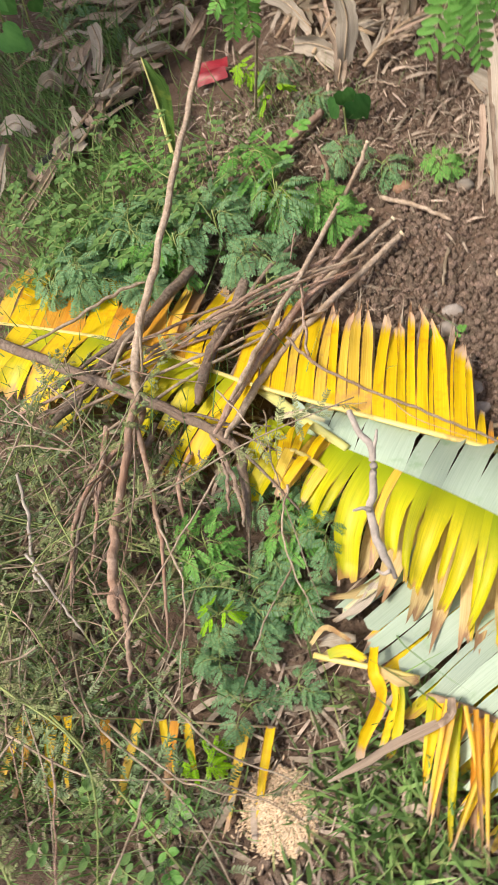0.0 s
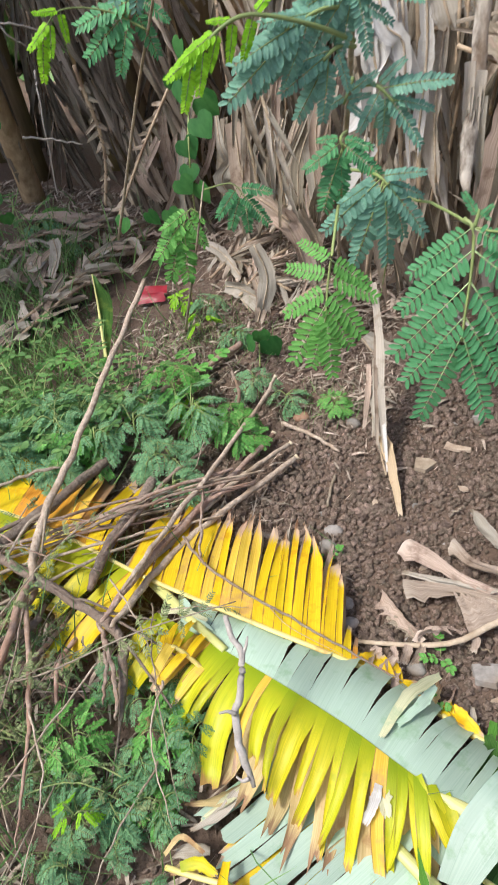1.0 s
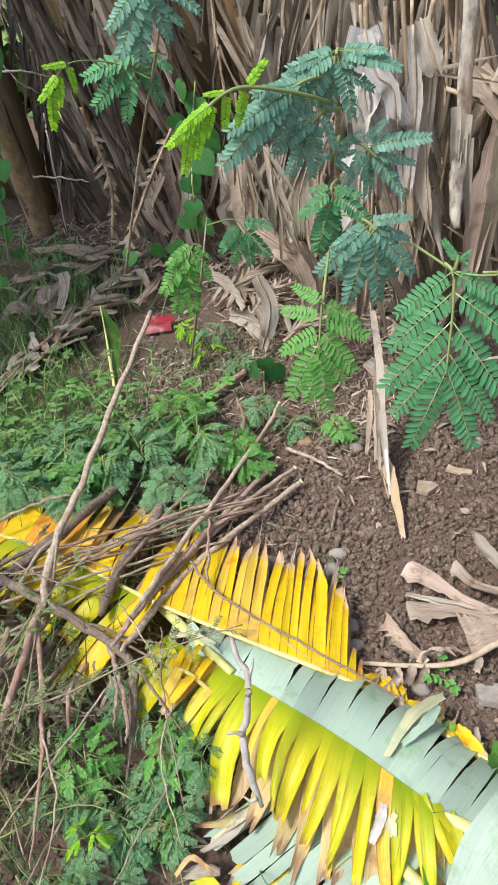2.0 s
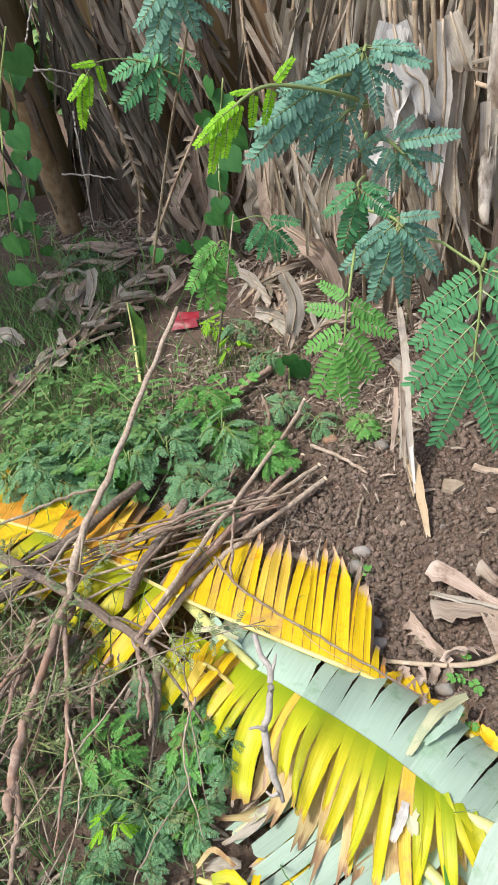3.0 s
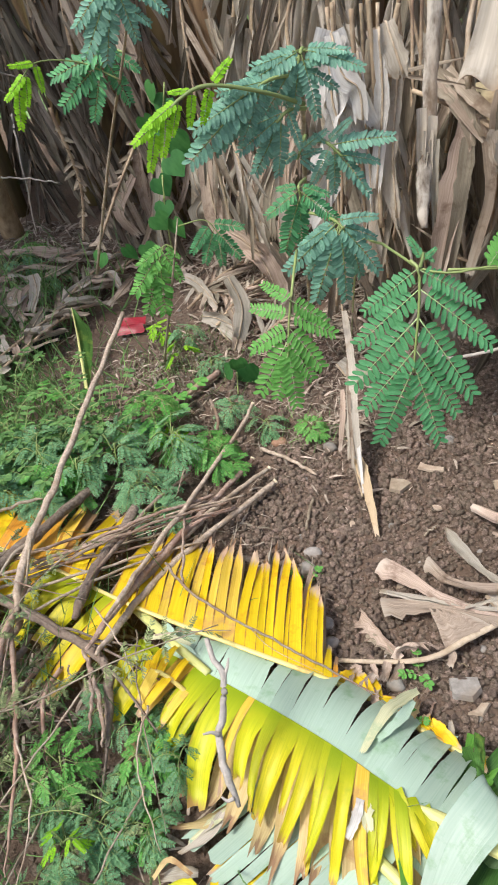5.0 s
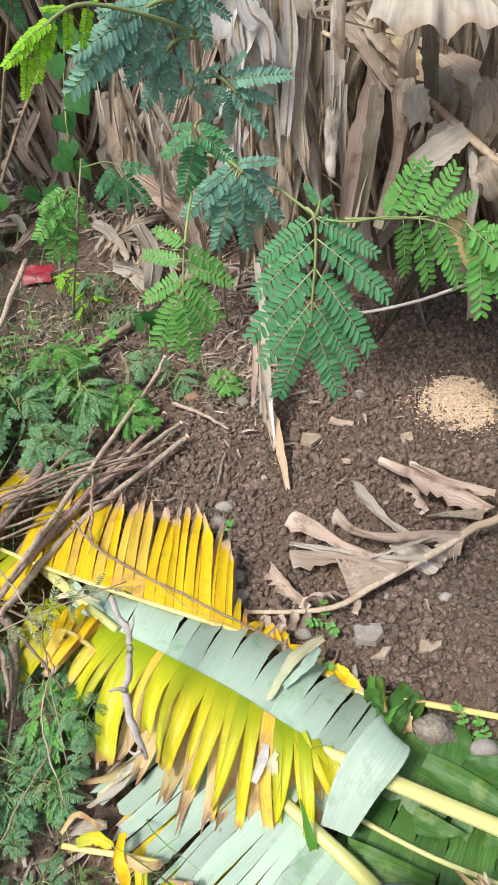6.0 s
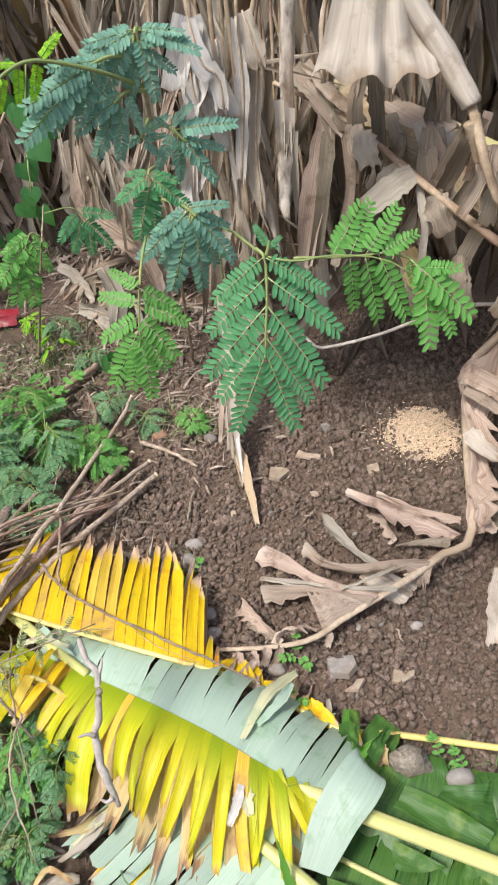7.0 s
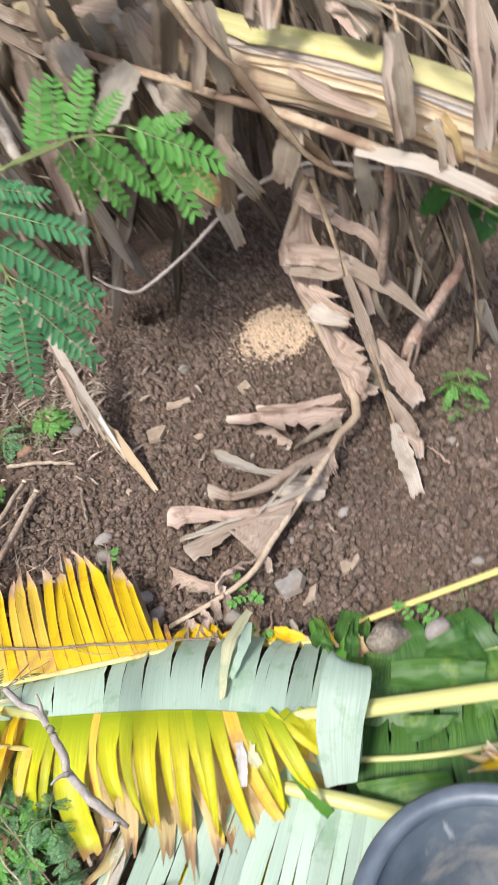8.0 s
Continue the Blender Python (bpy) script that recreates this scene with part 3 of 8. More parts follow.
frond("banana_leaf", "cut banana leaf yellowed in torn strips with brown tips", "banana leaf",
      [(-1.10, 0.99, 0.06), (-0.618, 0.898, 0.070), (-0.292, 0.782, 0.080), (-0.053, 0.711, 0.085), (0.105, 0.676, 0.070), (0.203, 0.658, 0.040), (0.324, 0.600, 0.030), (0.449, 0.595, 0.020), (0.817, 0.555, 0.020)],
      lambda v: 0.0038 + 0.002 * v,
      [(-1, 0.02, 0.17, 10, lambda f: 0.26 + 0.02 * math.sin(9 * f), -0.34, dict(mats=[M_YELLOW, M_YELLOW, M_YELLOWOLD, M_ORANGE], tear=(0.02, 0.35), bend=0.45, shrink=0.8, neck=0.75, ragged=0.3, spread=(0.7, 1.1), twist=0.5, slit=0.10, sway=0.12, cup=0.3, droop=0.12)),
       (-1, 0.04, 0.26, 11, 0.20, -0.45, dict(mats=[M_TAN, M_DRYBROWN, M_YELLOWOLD], bend=0.5, wide=0.5, taper=0.6, lift=-0.012, twist=0.9, ragged=0.5, jitter=0.3, spread=(0.8, 1.2))),
       (-1, 0.27, 0.50, 18, lambda f: 0.285 - 0.01 * f - 0.55 * max(0.0, f - 0.82), lambda f: -0.46 + 0.16 * f, dict(mats=[M_YELLOW, M_YELLOW, M_YELLOW, M_YELLOWOLD], tear=(0.02, 0.14), bend=0.40, shrink=0.92, neck=0.88, ragged=0.22, spread=(0.84, 1.06), twist=0.2, slit=0.08, cup=0.22, droop=0.06, sway=0.04, segs=16)),
       (-1, 0.16, 0.27, 6, 0.26, -0.42, dict(mats=[M_YELLOW, M_YELLOW, M_ORANGE], tear=(0.02, 0.1), bend=0.40, shrink=0.7, ragged=0.15, spread=(0.8, 1.08), twist=0.3, slit=0.12, missing=0.1)),
       (-1, 0.50, 0.53, 2, lambda f: 0.085 - 0.03 * f, -0.30, dict(mats=[M_YELLOW, M_ORANGE], tear=(0.05, 0.1), bend=0.4, shrink=0.6)),
       (-1, 0.57, 0.62, 3, 0.05, -0.6, dict(mats=[M_YELLOW], bend=0.6)),
       (-1, 0.27, 0.50, 13, lambda f: 0.285 - 0.02 * f - 0.55 * max(0.0, f - 0.82), lambda f: -0.42 + 0.14 * f, dict(mats=[M_TAN, M_DRYBROWN, M_DRYPALE], bend=0.45, wide=0.6, taper=0.75, lift=-0.012, twist=0.5, ragged=0.4, spread=(0.95, 1.15))),
       (1, 0.04, 0.26, 11, 0.20, -0.15, dict(mats=[M_YELLOW, M_YELLOW, M_LIME], tear=(0.02, 0.5), bend=0.55, shrink=0.8, ragged=0.25, spread=(0.75, 1.1), twist=0.5, slit=0.08, sway=0.15, cup=0.3, droop=0.1))],
      M_RIB)
frond("banana_leaf", "cut banana leaf, half waxy pale green, half yellow", "banana leaf",
      [(-0.24, 0.715, 0.065), (-0.01, 0.612, 0.10), (0.13, 0.55, 0.105), (0.223, 0.505, 0.095), (0.309, 0.468, 0.090), (0.412, 0.437, 0.080), (0.515, 0.406, 0.075), (0.873, 0.293, 0.070)],
      lambda v: 0.0025 + 0.0095 * max(0.0, min(1.0, (v - 0.50) / 0.05)),
      [(-1, 0.03, 0.56, 14, 0.165, lambda f: -0.32 + 0.48 * f, dict(mats=[M_PALE], tear=(0.02, 0.40), bend=0.9, floor=0.024, cup=0.16, shrink=0.88, slit=0.05, wave=0.04, ragged=0.06, droop=0.05, sway=0.06, twist=0.28)),
       (1, 0.0, 0.47, 20, lambda f: 0.180 - 0.02 * f, lambda f: -0.12 + 0.72 * f, dict(mats=[M_LIME, M_LIME, M_LIMEGREEN, M_LIMEGREEN, M_YELLOWOLD], tear=(0.06, 0.36), bend=1.05, rise=0.20, floor=0.05, cup=0.42, shrink=0.46, ragged=0.16, lift=0.004, spread=(0.66, 1.12), droop=0.12, sway=0.18, twist=0.7, slit=0.11, wave=0.02)),
       (1, 0.05, 0.48, 14, lambda f: 0.19 - 0.02 * f, lambda f: -0.05 + 0.62 * f, dict(mats=[M_TAN], bend=0.9, wide=1.15, lift=-0.012, floor=0.042, cup=0.2, taper=0.7, ragged=0.3, twist=0.4)),
       (1, 0.43, 0.52, 3, 0.09, 0.85, dict(mats=[M_LIME, M_YELLOW], bend=1.0, rise=0.3, floor=0.07, cup=0.25, taper=0.8))],
      M_RIBGREEN)
frond("banana_leaf", "cut banana leaf showing its waxy pale green underside", "banana leaf",
      [(0.045, 0.546, 0.045), (0.157, 0.461, 0.060), (0.235, 0.402, 0.070), (0.303, 0.354, 0.070), (0.345, 0.325, 0.055)],
      lambda v: 0.006 + 0.006 * v,
      [(1, 0.0, 0.98, 18, lambda f: 0.180 + 0.05 * f, lambda f: -0.12 + 0.10 * f, dict(mats=[M_PALE], tear=(0.02, 0.35), bend=0.25, floor=0.03, cup=0.14, shrink=0.92, slit=0.06, spread=(0.88, 1.06), wave=0.02, twist=0.10, ragged=0.10, lift=-0.010, sway=0.03, droop=0.04)),
       (1, 0.05, 0.80, 7, lambda f: 0.205 + 0.03 * f, -0.08, dict(mats=[M_LIME, M_YELLOW], bend=0.4, wide=0.7, floor=0.02, lift=-0.025, taper=0.4)),
       (-1, 0.05, 0.50, 1, 0.12, 0.15, dict(mats=[M_PALE], bend=0.0, wide=0.95, rise=-0.06, taper=0.05, cup=0.03, floor=0.055, lift=-0.006, jitter=0, twist=0))],
      M_RIBGREEN)
flipped = bpy.data.objects["banana_leaf.002"]
loft(flipped, "leaf_strip", [(0.268, 0.391, 0.070), (0.287, 0.448, 0.100), (0.316, 0.490, 0.122), (0.340, 0.520, 0.124), (0.352, 0.534, 0.108), (0.346, 0.528, 0.092)],
     [(0.309, 0.379, 0.075), (0.345, 0.424, 0.106), (0.374, 0.456, 0.122), (0.388, 0.484, 0.116), (0.380, 0.498, 0.098), (0.366, 0.490, 0.086)], M_PALE, 0.001, 0.06, 0.0, 24, 8)
loft(flipped, "leaf_strip", [(0.252, 0.500, 0.066), (0.241, 0.474, 0.060), (0.239, 0.435, 0.062)], [(0.300, 0.462, 0.068), (0.288, 0.440, 0.062), (0.276, 0.406, 0.060)], M_PALE, 0.001, 0.02, 0.0, 14, 6)
loft(flipped, "leaf_strip", [(0.298, 0.463, 0.066), (0.286, 0.441, 0.060), (0.274, 0.408, 0.058)], [(0.345, 0.437, 0.068), (0.329, 0.411, 0.064), (0.308, 0.385, 0.058)], M_PALE, 0.001, 0.02, 0.0, 14, 6)

frond("banana_leaf", "fresh glossy green banana leaf lying under the cut leaves", "banana leaf",
      [(0.287, 0.430, 0.030), (0.412, 0.379, 0.035), (0.577, 0.328, 0.040), (0.874, 0.210, 0.040)], 0.004,
      [(1, 0.05, 0.75, 8, 0.12, -0.1, dict(mats=[M_GREEN], tear=(0.02, 0.3), lift=-0.006, bend=0.5, floor=0.012, cup=0.25, shrink=0.92, slit=0.10, wave=0.03, twist=0.2, sway=0.05)),
       (-1, 0.0, 0.7, 7, 0.10, 0.1, dict(mats=[M_GREEN], tear=(0.02, 0.3), lift=-0.006, bend=0.4, floor=0.012, cup=0.2, shrink=0.92, slit=0.08, wave=0.03, twist=0.2))], M_RIBGREEN)
frond("banana_leaf", "dark green glossy banana leaf beside the bare soil", "banana leaf",
      [(0.338, 0.597, 0.020), (0.431, 0.511, 0.035), (0.575, 0.460, 0.040), (0.922, 0.363, 0.050)], lambda v: 0.002 + 0.008 * max(0.0, v - 0.5),
      [(-1, 0.06, 0.80, 4, 0.065, -0.2, dict(mats=[M_GREEN], tear=(0.1, 0.6), lift=0.002, bend=0.7, floor=0.012, cup=0.2, shrink=0.8, rise=0.25, twist=0.3, wave=0.08)),
       (1, 0.02, 0.80, 4, 0.10, 0.0, dict(mats=[M_GREEN], tear=(0.1, 0.6), lift=0.002, bend=0.6, floor=0.012, cup=0.15, shrink=0.85, rise=0.15, twist=0.3, wave=0.06))], M_RIBGREEN)
beside = bpy.data.objects["banana_leaf.004"]
for a, b, belly in (([(0.420, 0.506, 0.060), (0.479, 0.479, 0.064), (0.534, 0.447, 0.060)], [(0.402, 0.477, 0.052), (0.458, 0.445, 0.052), (0.514, 0.422, 0.052)], 0.20), ([(0.475, 0.508, 0.054), (0.523, 0.510, 0.060), (0.546, 0.517, 0.054)], [(0.464, 0.491, 0.056), (0.507, 0.466, 0.058), (0.543, 0.452, 0.056)], 0.12),
                    ([(0.367, 0.546, 0.070), (0.382, 0.567, 0.074), (0.406, 0.593, 0.060)], [(0.379, 0.527, 0.066), (0.396, 0.560, 0.060), (0.408, 0.588, 0.055)], 0.25), ([(0.345, 0.620, 0.060), (0.342, 0.577, 0.074), (0.345, 0.545, 0.080)], [(0.360, 0.614, 0.050), (0.358, 0.580, 0.064), (0.354, 0.546, 0.074)], 0.2)):
    loft(beside, "leaf_strip", a, b, M_GREEN, 0.003, belly, 0.06, 18, 7)
under = bpy.data.objects["banana_leaf.003"]
loft(under, "leaf_strip", [(0.306, 0.385, 0.052), (0.346, 0.373, 0.056), (0.418, 0.350, 0.056)], [(0.300, 0.332, 0.034), (0.335, 0.335, 0.040), (0.419, 0.325, 0.040)], M_GREEN, 0.002, 0.10, 0.06, 18, 7)
loft(under, "leaf_strip", [(0.397, 0.433, 0.058), (0.429, 0.419, 0.060), (0.466, 0.403, 0.055)], [(0.392, 0.408, 0.050), (0.401, 0.398, 0.052), (0.432, 0.396, 0.050)], M_GREEN, 0.002, 0.12, 0.06, 14, 6)
# the withered leaf on the grass: a thin rib with hanging yellow flaps, and a heap of frayed strips
small = frond("banana_leaf", "withered yellow banana leaf with a thin rib on the grass", "banana leaf",
              [(-0.089, 0.335, 0.050), (-0.053, 0.332, 0.055), (-0.010, 0.330, 0.060), (0.025, 0.328, 0.060), (0.059, 0.327, 0.055)], 0.0042, [])
for pts, w, m in (([(-0.004, 0.357, 0.058), (0.001, 0.322, 0.068), (0.013, 0.295, 0.052), (-0.007, 0.246, 0.030), (-0.011, 0.220, 0.020)], 0.019, M_YELLOW), ([(0.026, 0.320, 0.062), (0.032, 0.295, 0.052), (0.023, 0.261, 0.032), (0.016, 0.237, 0.020)], 0.013, M_YELLOW), ([(0.037, 0.314, 0.058), (0.038, 0.284, 0.047), (0.034, 0.247, 0.032), (0.026, 0.228, 0.020)], 0.013, M_LIME),
                  ([(-0.066, 0.337, 0.060), (-0.040, 0.346, 0.064), (-0.015, 0.338, 0.060)], 0.020, M_LIME), ([(0.010, 0.326, 0.066), (0.036, 0.316, 0.070), (0.058, 0.324, 0.062)], 0.014, M_TAN), ([(-0.098, 0.350, 0.045), (-0.075, 0.372, 0.065), (-0.040, 0.362, 0.055)], 0.009, M_TAN)):
    scrap(small, pts, w, m, (0.1, -0.4, 0.9), 0.4, 0.4, 0.7, 0.35, 0.25)
frond("banana_leaf", "withered orange and yellow banana leaf in frayed strips", "banana leaf",
      [(0.070, 0.308, 0.050), (0.110, 0.303, 0.055), (0.165, 0.290, 0.050), (0.23, 0.26, 0.04)], 0.005,
      [(1, 0.02, 0.98, 11, 0.15, 0.0, dict(mats=[M_YELLOW, M_YELLOW, M_ORANGE, M_YELLOWOLD, M_LIME], bend=0.4, wide=0.9, twist=0.7, ragged=0.4, cup=0.4, jitter=0.22, spread=(0.6, 1.15))),
       (1, 0.20, 0.98, 10, 0.15, 0.2, dict(mats=[M_TAN, M_YELLOWOLD, M_ORANGE, M_YELLOWOLD], bend=0.35, wide=0.5, twist=1.2, lift=0.012, ragged=0.45, cup=0.6, jitter=0.35, spread=(0.7, 1.2)))], M_RIBDRY)
frond("banana_leaf", "yellow banana leaf half buried under cut brushwood", "banana leaf",
      [(-0.56, 0.17, 0.02), (-0.33, 0.205, 0.03), (-0.13, 0.235, 0.02)], 0.002,
      [(1, 0.0, 1.0, 22, 0.14, 0.05, dict(mats=[M_YELLOW, M_YELLOWOLD, M_ORANGE], bend=0.25, wide=0.8, missing=0.40, jitter=0.3, twist=0.7, ragged=0.3, cup=0.3, spread=(0.4, 1.1)))], M_RIBDRY)
frond("banana_leaf", "small curled yellow banana leaf with a withered edge", "banana leaf",
      [(-0.101, 0.607, 0.080), (-0.159, 0.624, 0.120), (-0.193, 0.623, 0.100)], 0.004,
      [(1, 0.2, 1.0, 4, 0.09, 0.1, dict(mats=[M_YELLOW, M_DRYPALE], bend=0.8, wide=0.7, cup=0.3, floor=0.05)),
       (-1, 0.0, 0.7, 3, 0.07, 0.2, dict(mats=[M_YELLOWOLD, M_YELLOW], bend=0.5, wide=0.7, floor=0.05))])

# the dead leaf that reaches from the wall down over the bare soil
frond("dead_leaf", "dead brown banana leaf curled over the bare soil", "dead leaf",
      [(0.117, 0.747, 0.012), (0.219, 0.748, 0.024), (0.286, 0.761, 0.032), (0.343, 0.800, 0.038), (0.419, 0.852, 0.043), (0.483, 0.896, 0.048), (0.534, 0.937, 0.053), (0.594, 0.976, 0.060), (0.607, 1.123, 0.118), (0.609, 1.250, 0.252), (0.676, 1.209, 0.410)],
      lambda v: 0.0042 + 0.007 * v,
      [], M_RIBPALE)
fallen = bpy.data.objects["dead_leaf"]


loft(fallen, "leaf_strip", [(0.578, 0.984, 0.058), (0.511, 1.034, 0.060), (0.428, 1.083, 0.055), (0.363, 1.131, 0.040)],
     [(0.557, 0.973, 0.050), (0.503, 0.997, 0.045), (0.437, 1.047, 0.040), (0.357, 1.118, 0.034)], M_DRYBROWN, 0.004, 0.28, 0.35, 18, 6)
loft(fallen, "leaf_strip", [(0.581, 1.015, 0.075), (0.502, 1.065, 0.050), (0.426, 1.131, 0.030)],
     [(0.577, 0.995, 0.070), (0.500, 1.058, 0.035), (0.429, 1.129, 0.018)], M_DRYBROWN, 0.004, 0.28, 0.35, 18, 6)
loft(fallen, "leaf_strip", [(0.394, 1.070, 0.030), (0.429, 1.042, 0.045), (0.455, 0.994, 0.030)],
     [(0.396, 1.066, 0.018), (0.424, 1.043, 0.020), (0.442, 0.993, 0.014)], M_DRYBROWN, 0.004, 0.28, 0.35, 18, 6)
loft(fallen, "leaf_strip", [(0.562, 0.980, 0.055), (0.502, 0.990, 0.035), (0.453, 0.992, 0.016)],
     [(0.553, 0.959, 0.050), (0.507, 0.978, 0.030), (0.453, 0.991, 0.012)], M_DRY, 0.004, 0.28, 0.35, 18, 6)
loft(fallen, "leaf_strip", [(0.414, 0.925, 0.045), (0.369, 0.962, 0.050), (0.342, 1.006, 0.055), (0.307, 1.054, 0.050)],
     [(0.402, 0.918, 0.040), (0.357, 0.964, 0.035), (0.320, 1.012, 0.035), (0.303, 1.058, 0.035)], M_DRYPALE, 0.004, 0.28, 0.35, 18, 6)
loft(fallen, "leaf_strip", [(0.511, 0.928, 0.050), (0.445, 0.918, 0.060), (0.366, 0.910, 0.055), (0.312, 0.928, 0.050), (0.275, 0.975, 0.045)],
     [(0.497, 0.898, 0.046), (0.441, 0.896, 0.050), (0.371, 0.900, 0.040), (0.309, 0.919, 0.034), (0.266, 0.950, 0.030)], M_DRYBROWN, 0.004, 0.28, 0.35, 18, 6)
loft(fallen, "leaf_strip", [(0.411, 0.847, 0.045), (0.301, 0.877, 0.060), (0.234, 0.933, 0.055), (0.192, 0.961, 0.050)],
     [(0.395, 0.830, 0.045), (0.291, 0.868, 0.045), (0.224, 0.908, 0.040), (0.169, 0.932, 0.030)], M_DRYBROWN, 0.004, 0.28, 0.35, 18, 6)
loft(fallen, "leaf_strip", [(0.446, 0.866, 0.047), (0.366, 0.857, 0.060), (0.272, 0.873, 0.050), (0.187, 0.895, 0.036)],
     [(0.440, 0.853, 0.047), (0.364, 0.850, 0.050), (0.270, 0.867, 0.040), (0.183, 0.890, 0.030)], M_DRYPALE, 0.004, 0.28, 0.35, 18, 6)
loft(fallen, "leaf_strip", [(0.404, 0.846, 0.045), (0.331, 0.849, 0.055), (0.263, 0.866, 0.045), (0.186, 0.880, 0.030)],
     [(0.387, 0.822, 0.045), (0.329, 0.836, 0.045), (0.274, 0.854, 0.030), (0.199, 0.839, 0.016)], M_DRYBROWN, 0.004, 0.28, 0.35, 18, 6)
loft(fallen, "leaf_strip", [(0.304, 0.777, 0.035), (0.344, 0.801, 0.040), (0.386, 0.826, 0.043)],
     [(0.276, 0.847, 0.050), (0.303, 0.842, 0.055), (0.330, 0.840, 0.058)], M_DRYBROWN, 0.004, 0.10, 0.35, 18, 6)
loft(fallen, "leaf_strip", [(0.339, 0.852, 0.060), (0.397, 0.876, 0.066), (0.459, 0.916, 0.060)],
     [(0.336, 0.845, 0.058), (0.399, 0.870, 0.062), (0.463, 0.909, 0.056)], M_DRYPALE, 0.004, 0.28, 0.35, 18, 6)
loft(fallen, "leaf_strip", [(0.151, 0.850, 0.030), (0.192, 0.797, 0.040), (0.235, 0.758, 0.030)],
     [(0.136, 0.823, 0.015), (0.175, 0.796, 0.022), (0.223, 0.751, 0.028)], M_DRYBROWN, 0.004, 0.28, 0.35, 18, 6)
loft(fallen, "leaf_strip", [(0.162, 0.810, 0.020), (0.189, 0.796, 0.026), (0.221, 0.759, 0.030)],
     [(0.156, 0.787, 0.010), (0.174, 0.789, 0.014), (0.214, 0.758, 0.024)], M_DRY, 0.004, 0.28, 0.35, 18, 6)
loft(fallen, "leaf_strip", [(0.515, 0.915, 0.050), (0.487, 0.916, 0.045), (0.458, 0.898, 0.040)],
     [(0.505, 0.884, 0.030), (0.490, 0.885, 0.020), (0.474, 0.892, 0.016)], M_DRYBROWN, 0.004, 0.28, 0.35, 18, 6)
loft(fallen, "leaf_strip", [(0.254, 0.771, 0.030), (0.232, 0.765, 0.035), (0.214, 0.749, 0.030)],
     [(0.301, 0.775, 0.035), (0.263, 0.768, 0.050), (0.240, 0.768, 0.045)], M_DRYBROWN, 0.004, 0.25, 0.35, 18, 6)
for a, b, w in (((0.207, 0.744, 0.028), (0.200, 0.716, 0.012), 0.020), ((0.230, 0.748, 0.028), (0.214, 0.717, 0.012), 0.018), ((0.181, 0.740, 0.024), (0.188, 0.714, 0.012), 0.014), ((0.313, 0.782, 0.034), (0.313, 0.756, 0.014), 0.016), ((0.156, 0.738, 0.020), (0.149, 0.715, 0.010), 0.022)):
    flap(fallen, a, b, w, M_DRYBROWN, (0.1, -0.3, 1), 0.0, 0.8, 0.7, 0.6)
loft(fallen, "blade", [(0.600, 0.985, 0.055), (0.590, 1.020, 0.082), (0.596, 1.120, 0.188), (0.593, 1.200, 0.252), (0.591, 1.235, 0.277), (0.643, 1.240, 0.345), (0.674, 1.220, 0.418)],
     [(0.622, 0.985, 0.060), (0.632, 1.000, 0.110), (0.648, 1.080, 0.130), (0.646, 1.130, 0.185), (0.650, 1.190, 0.242), (0.672, 1.212, 0.335), (0.682, 1.200, 0.425)], M_DRYBROWN, 0.012, 0.14, 0.45, 34, 8)
scrap(fallen, [(0.596, 1.195, 0.262), (0.645, 1.150, 0.254), (0.691, 1.120, 0.252), (0.740, 1.060, 0.204), (0.778, 1.020, 0.144)], 0.036, M_DRYBROWN, base=1.0, point=0.75)
scrap(fallen, [(0.600, 1.205, 0.285), (0.650, 1.165, 0.275), (0.690, 1.125, 0.258)], 0.050, M_DRYBROWN, base=0.8, point=0.4)
scrap(fallen, [(0.660, 1.210, 0.360), (0.703, 1.150, 0.323), (0.730, 1.100, 0.299), (0.747, 1.080, 0.174)], 0.026, M_DRYBROWN, base=0.9, point=0.6)
for a, b, w, m in (((0.650, 1.215, 0.380), (0.700, 1.165, 0.350), 0.032, M_DRYBROWN), ((0.596, 1.130, 0.200), (0.646, 1.080, 0.170), 0.040, M_DRYPALE), ((0.600, 1.060, 0.120), (0.660, 1.020, 0.075), 0.040, M_DRYBROWN), ((0.590, 1.215, 0.262), (0.640, 1.180, 0.262), 0.020, M_DRYPALE),
                   ((0.640, 1.040, 0.120), (0.668, 0.985, 0.050), 0.026, M_DRY), ((0.690, 1.120, 0.250), (0.700, 1.095, 0.150), 0.020, M_DRYBROWN), ((0.715, 1.090, 0.225), (0.720, 1.075, 0.120), 0.016, M_DRY), ((0.612, 1.010, 0.085), (0.640, 0.985, 0.062), 0.030, M_DRYBROWN)):
    flap(fallen, a, b, w, m, UPW, rng.uniform(-0.01, 0.01), 0.7, 0.7, 0.6)
ob = frond("banana_leaf", "young dark green banana leaf with a pale midrib", "banana leaf", [(-0.688, 1.493, 0.060), (-0.750, 1.613, 0.080), (-0.814, 1.741, 0.110), (-0.872, 1.854, 0.150)], lambda v: 0.0055 - 0.0035 * v, [], M_RIBGREEN)
loft(ob, "leaf_strip", [(-0.688, 1.493, 0.060), (-0.750, 1.613, 0.080), (-0.814, 1.741, 0.110), (-0.872, 1.854, 0.150)], [(-0.710, 1.547, 0.050), (-0.748, 1.680, 0.070), (-0.800, 1.801, 0.090), (-0.860, 1.850, 0.145)], M_GREEN, 0.003, 0.08, 0.08, 22, 7)
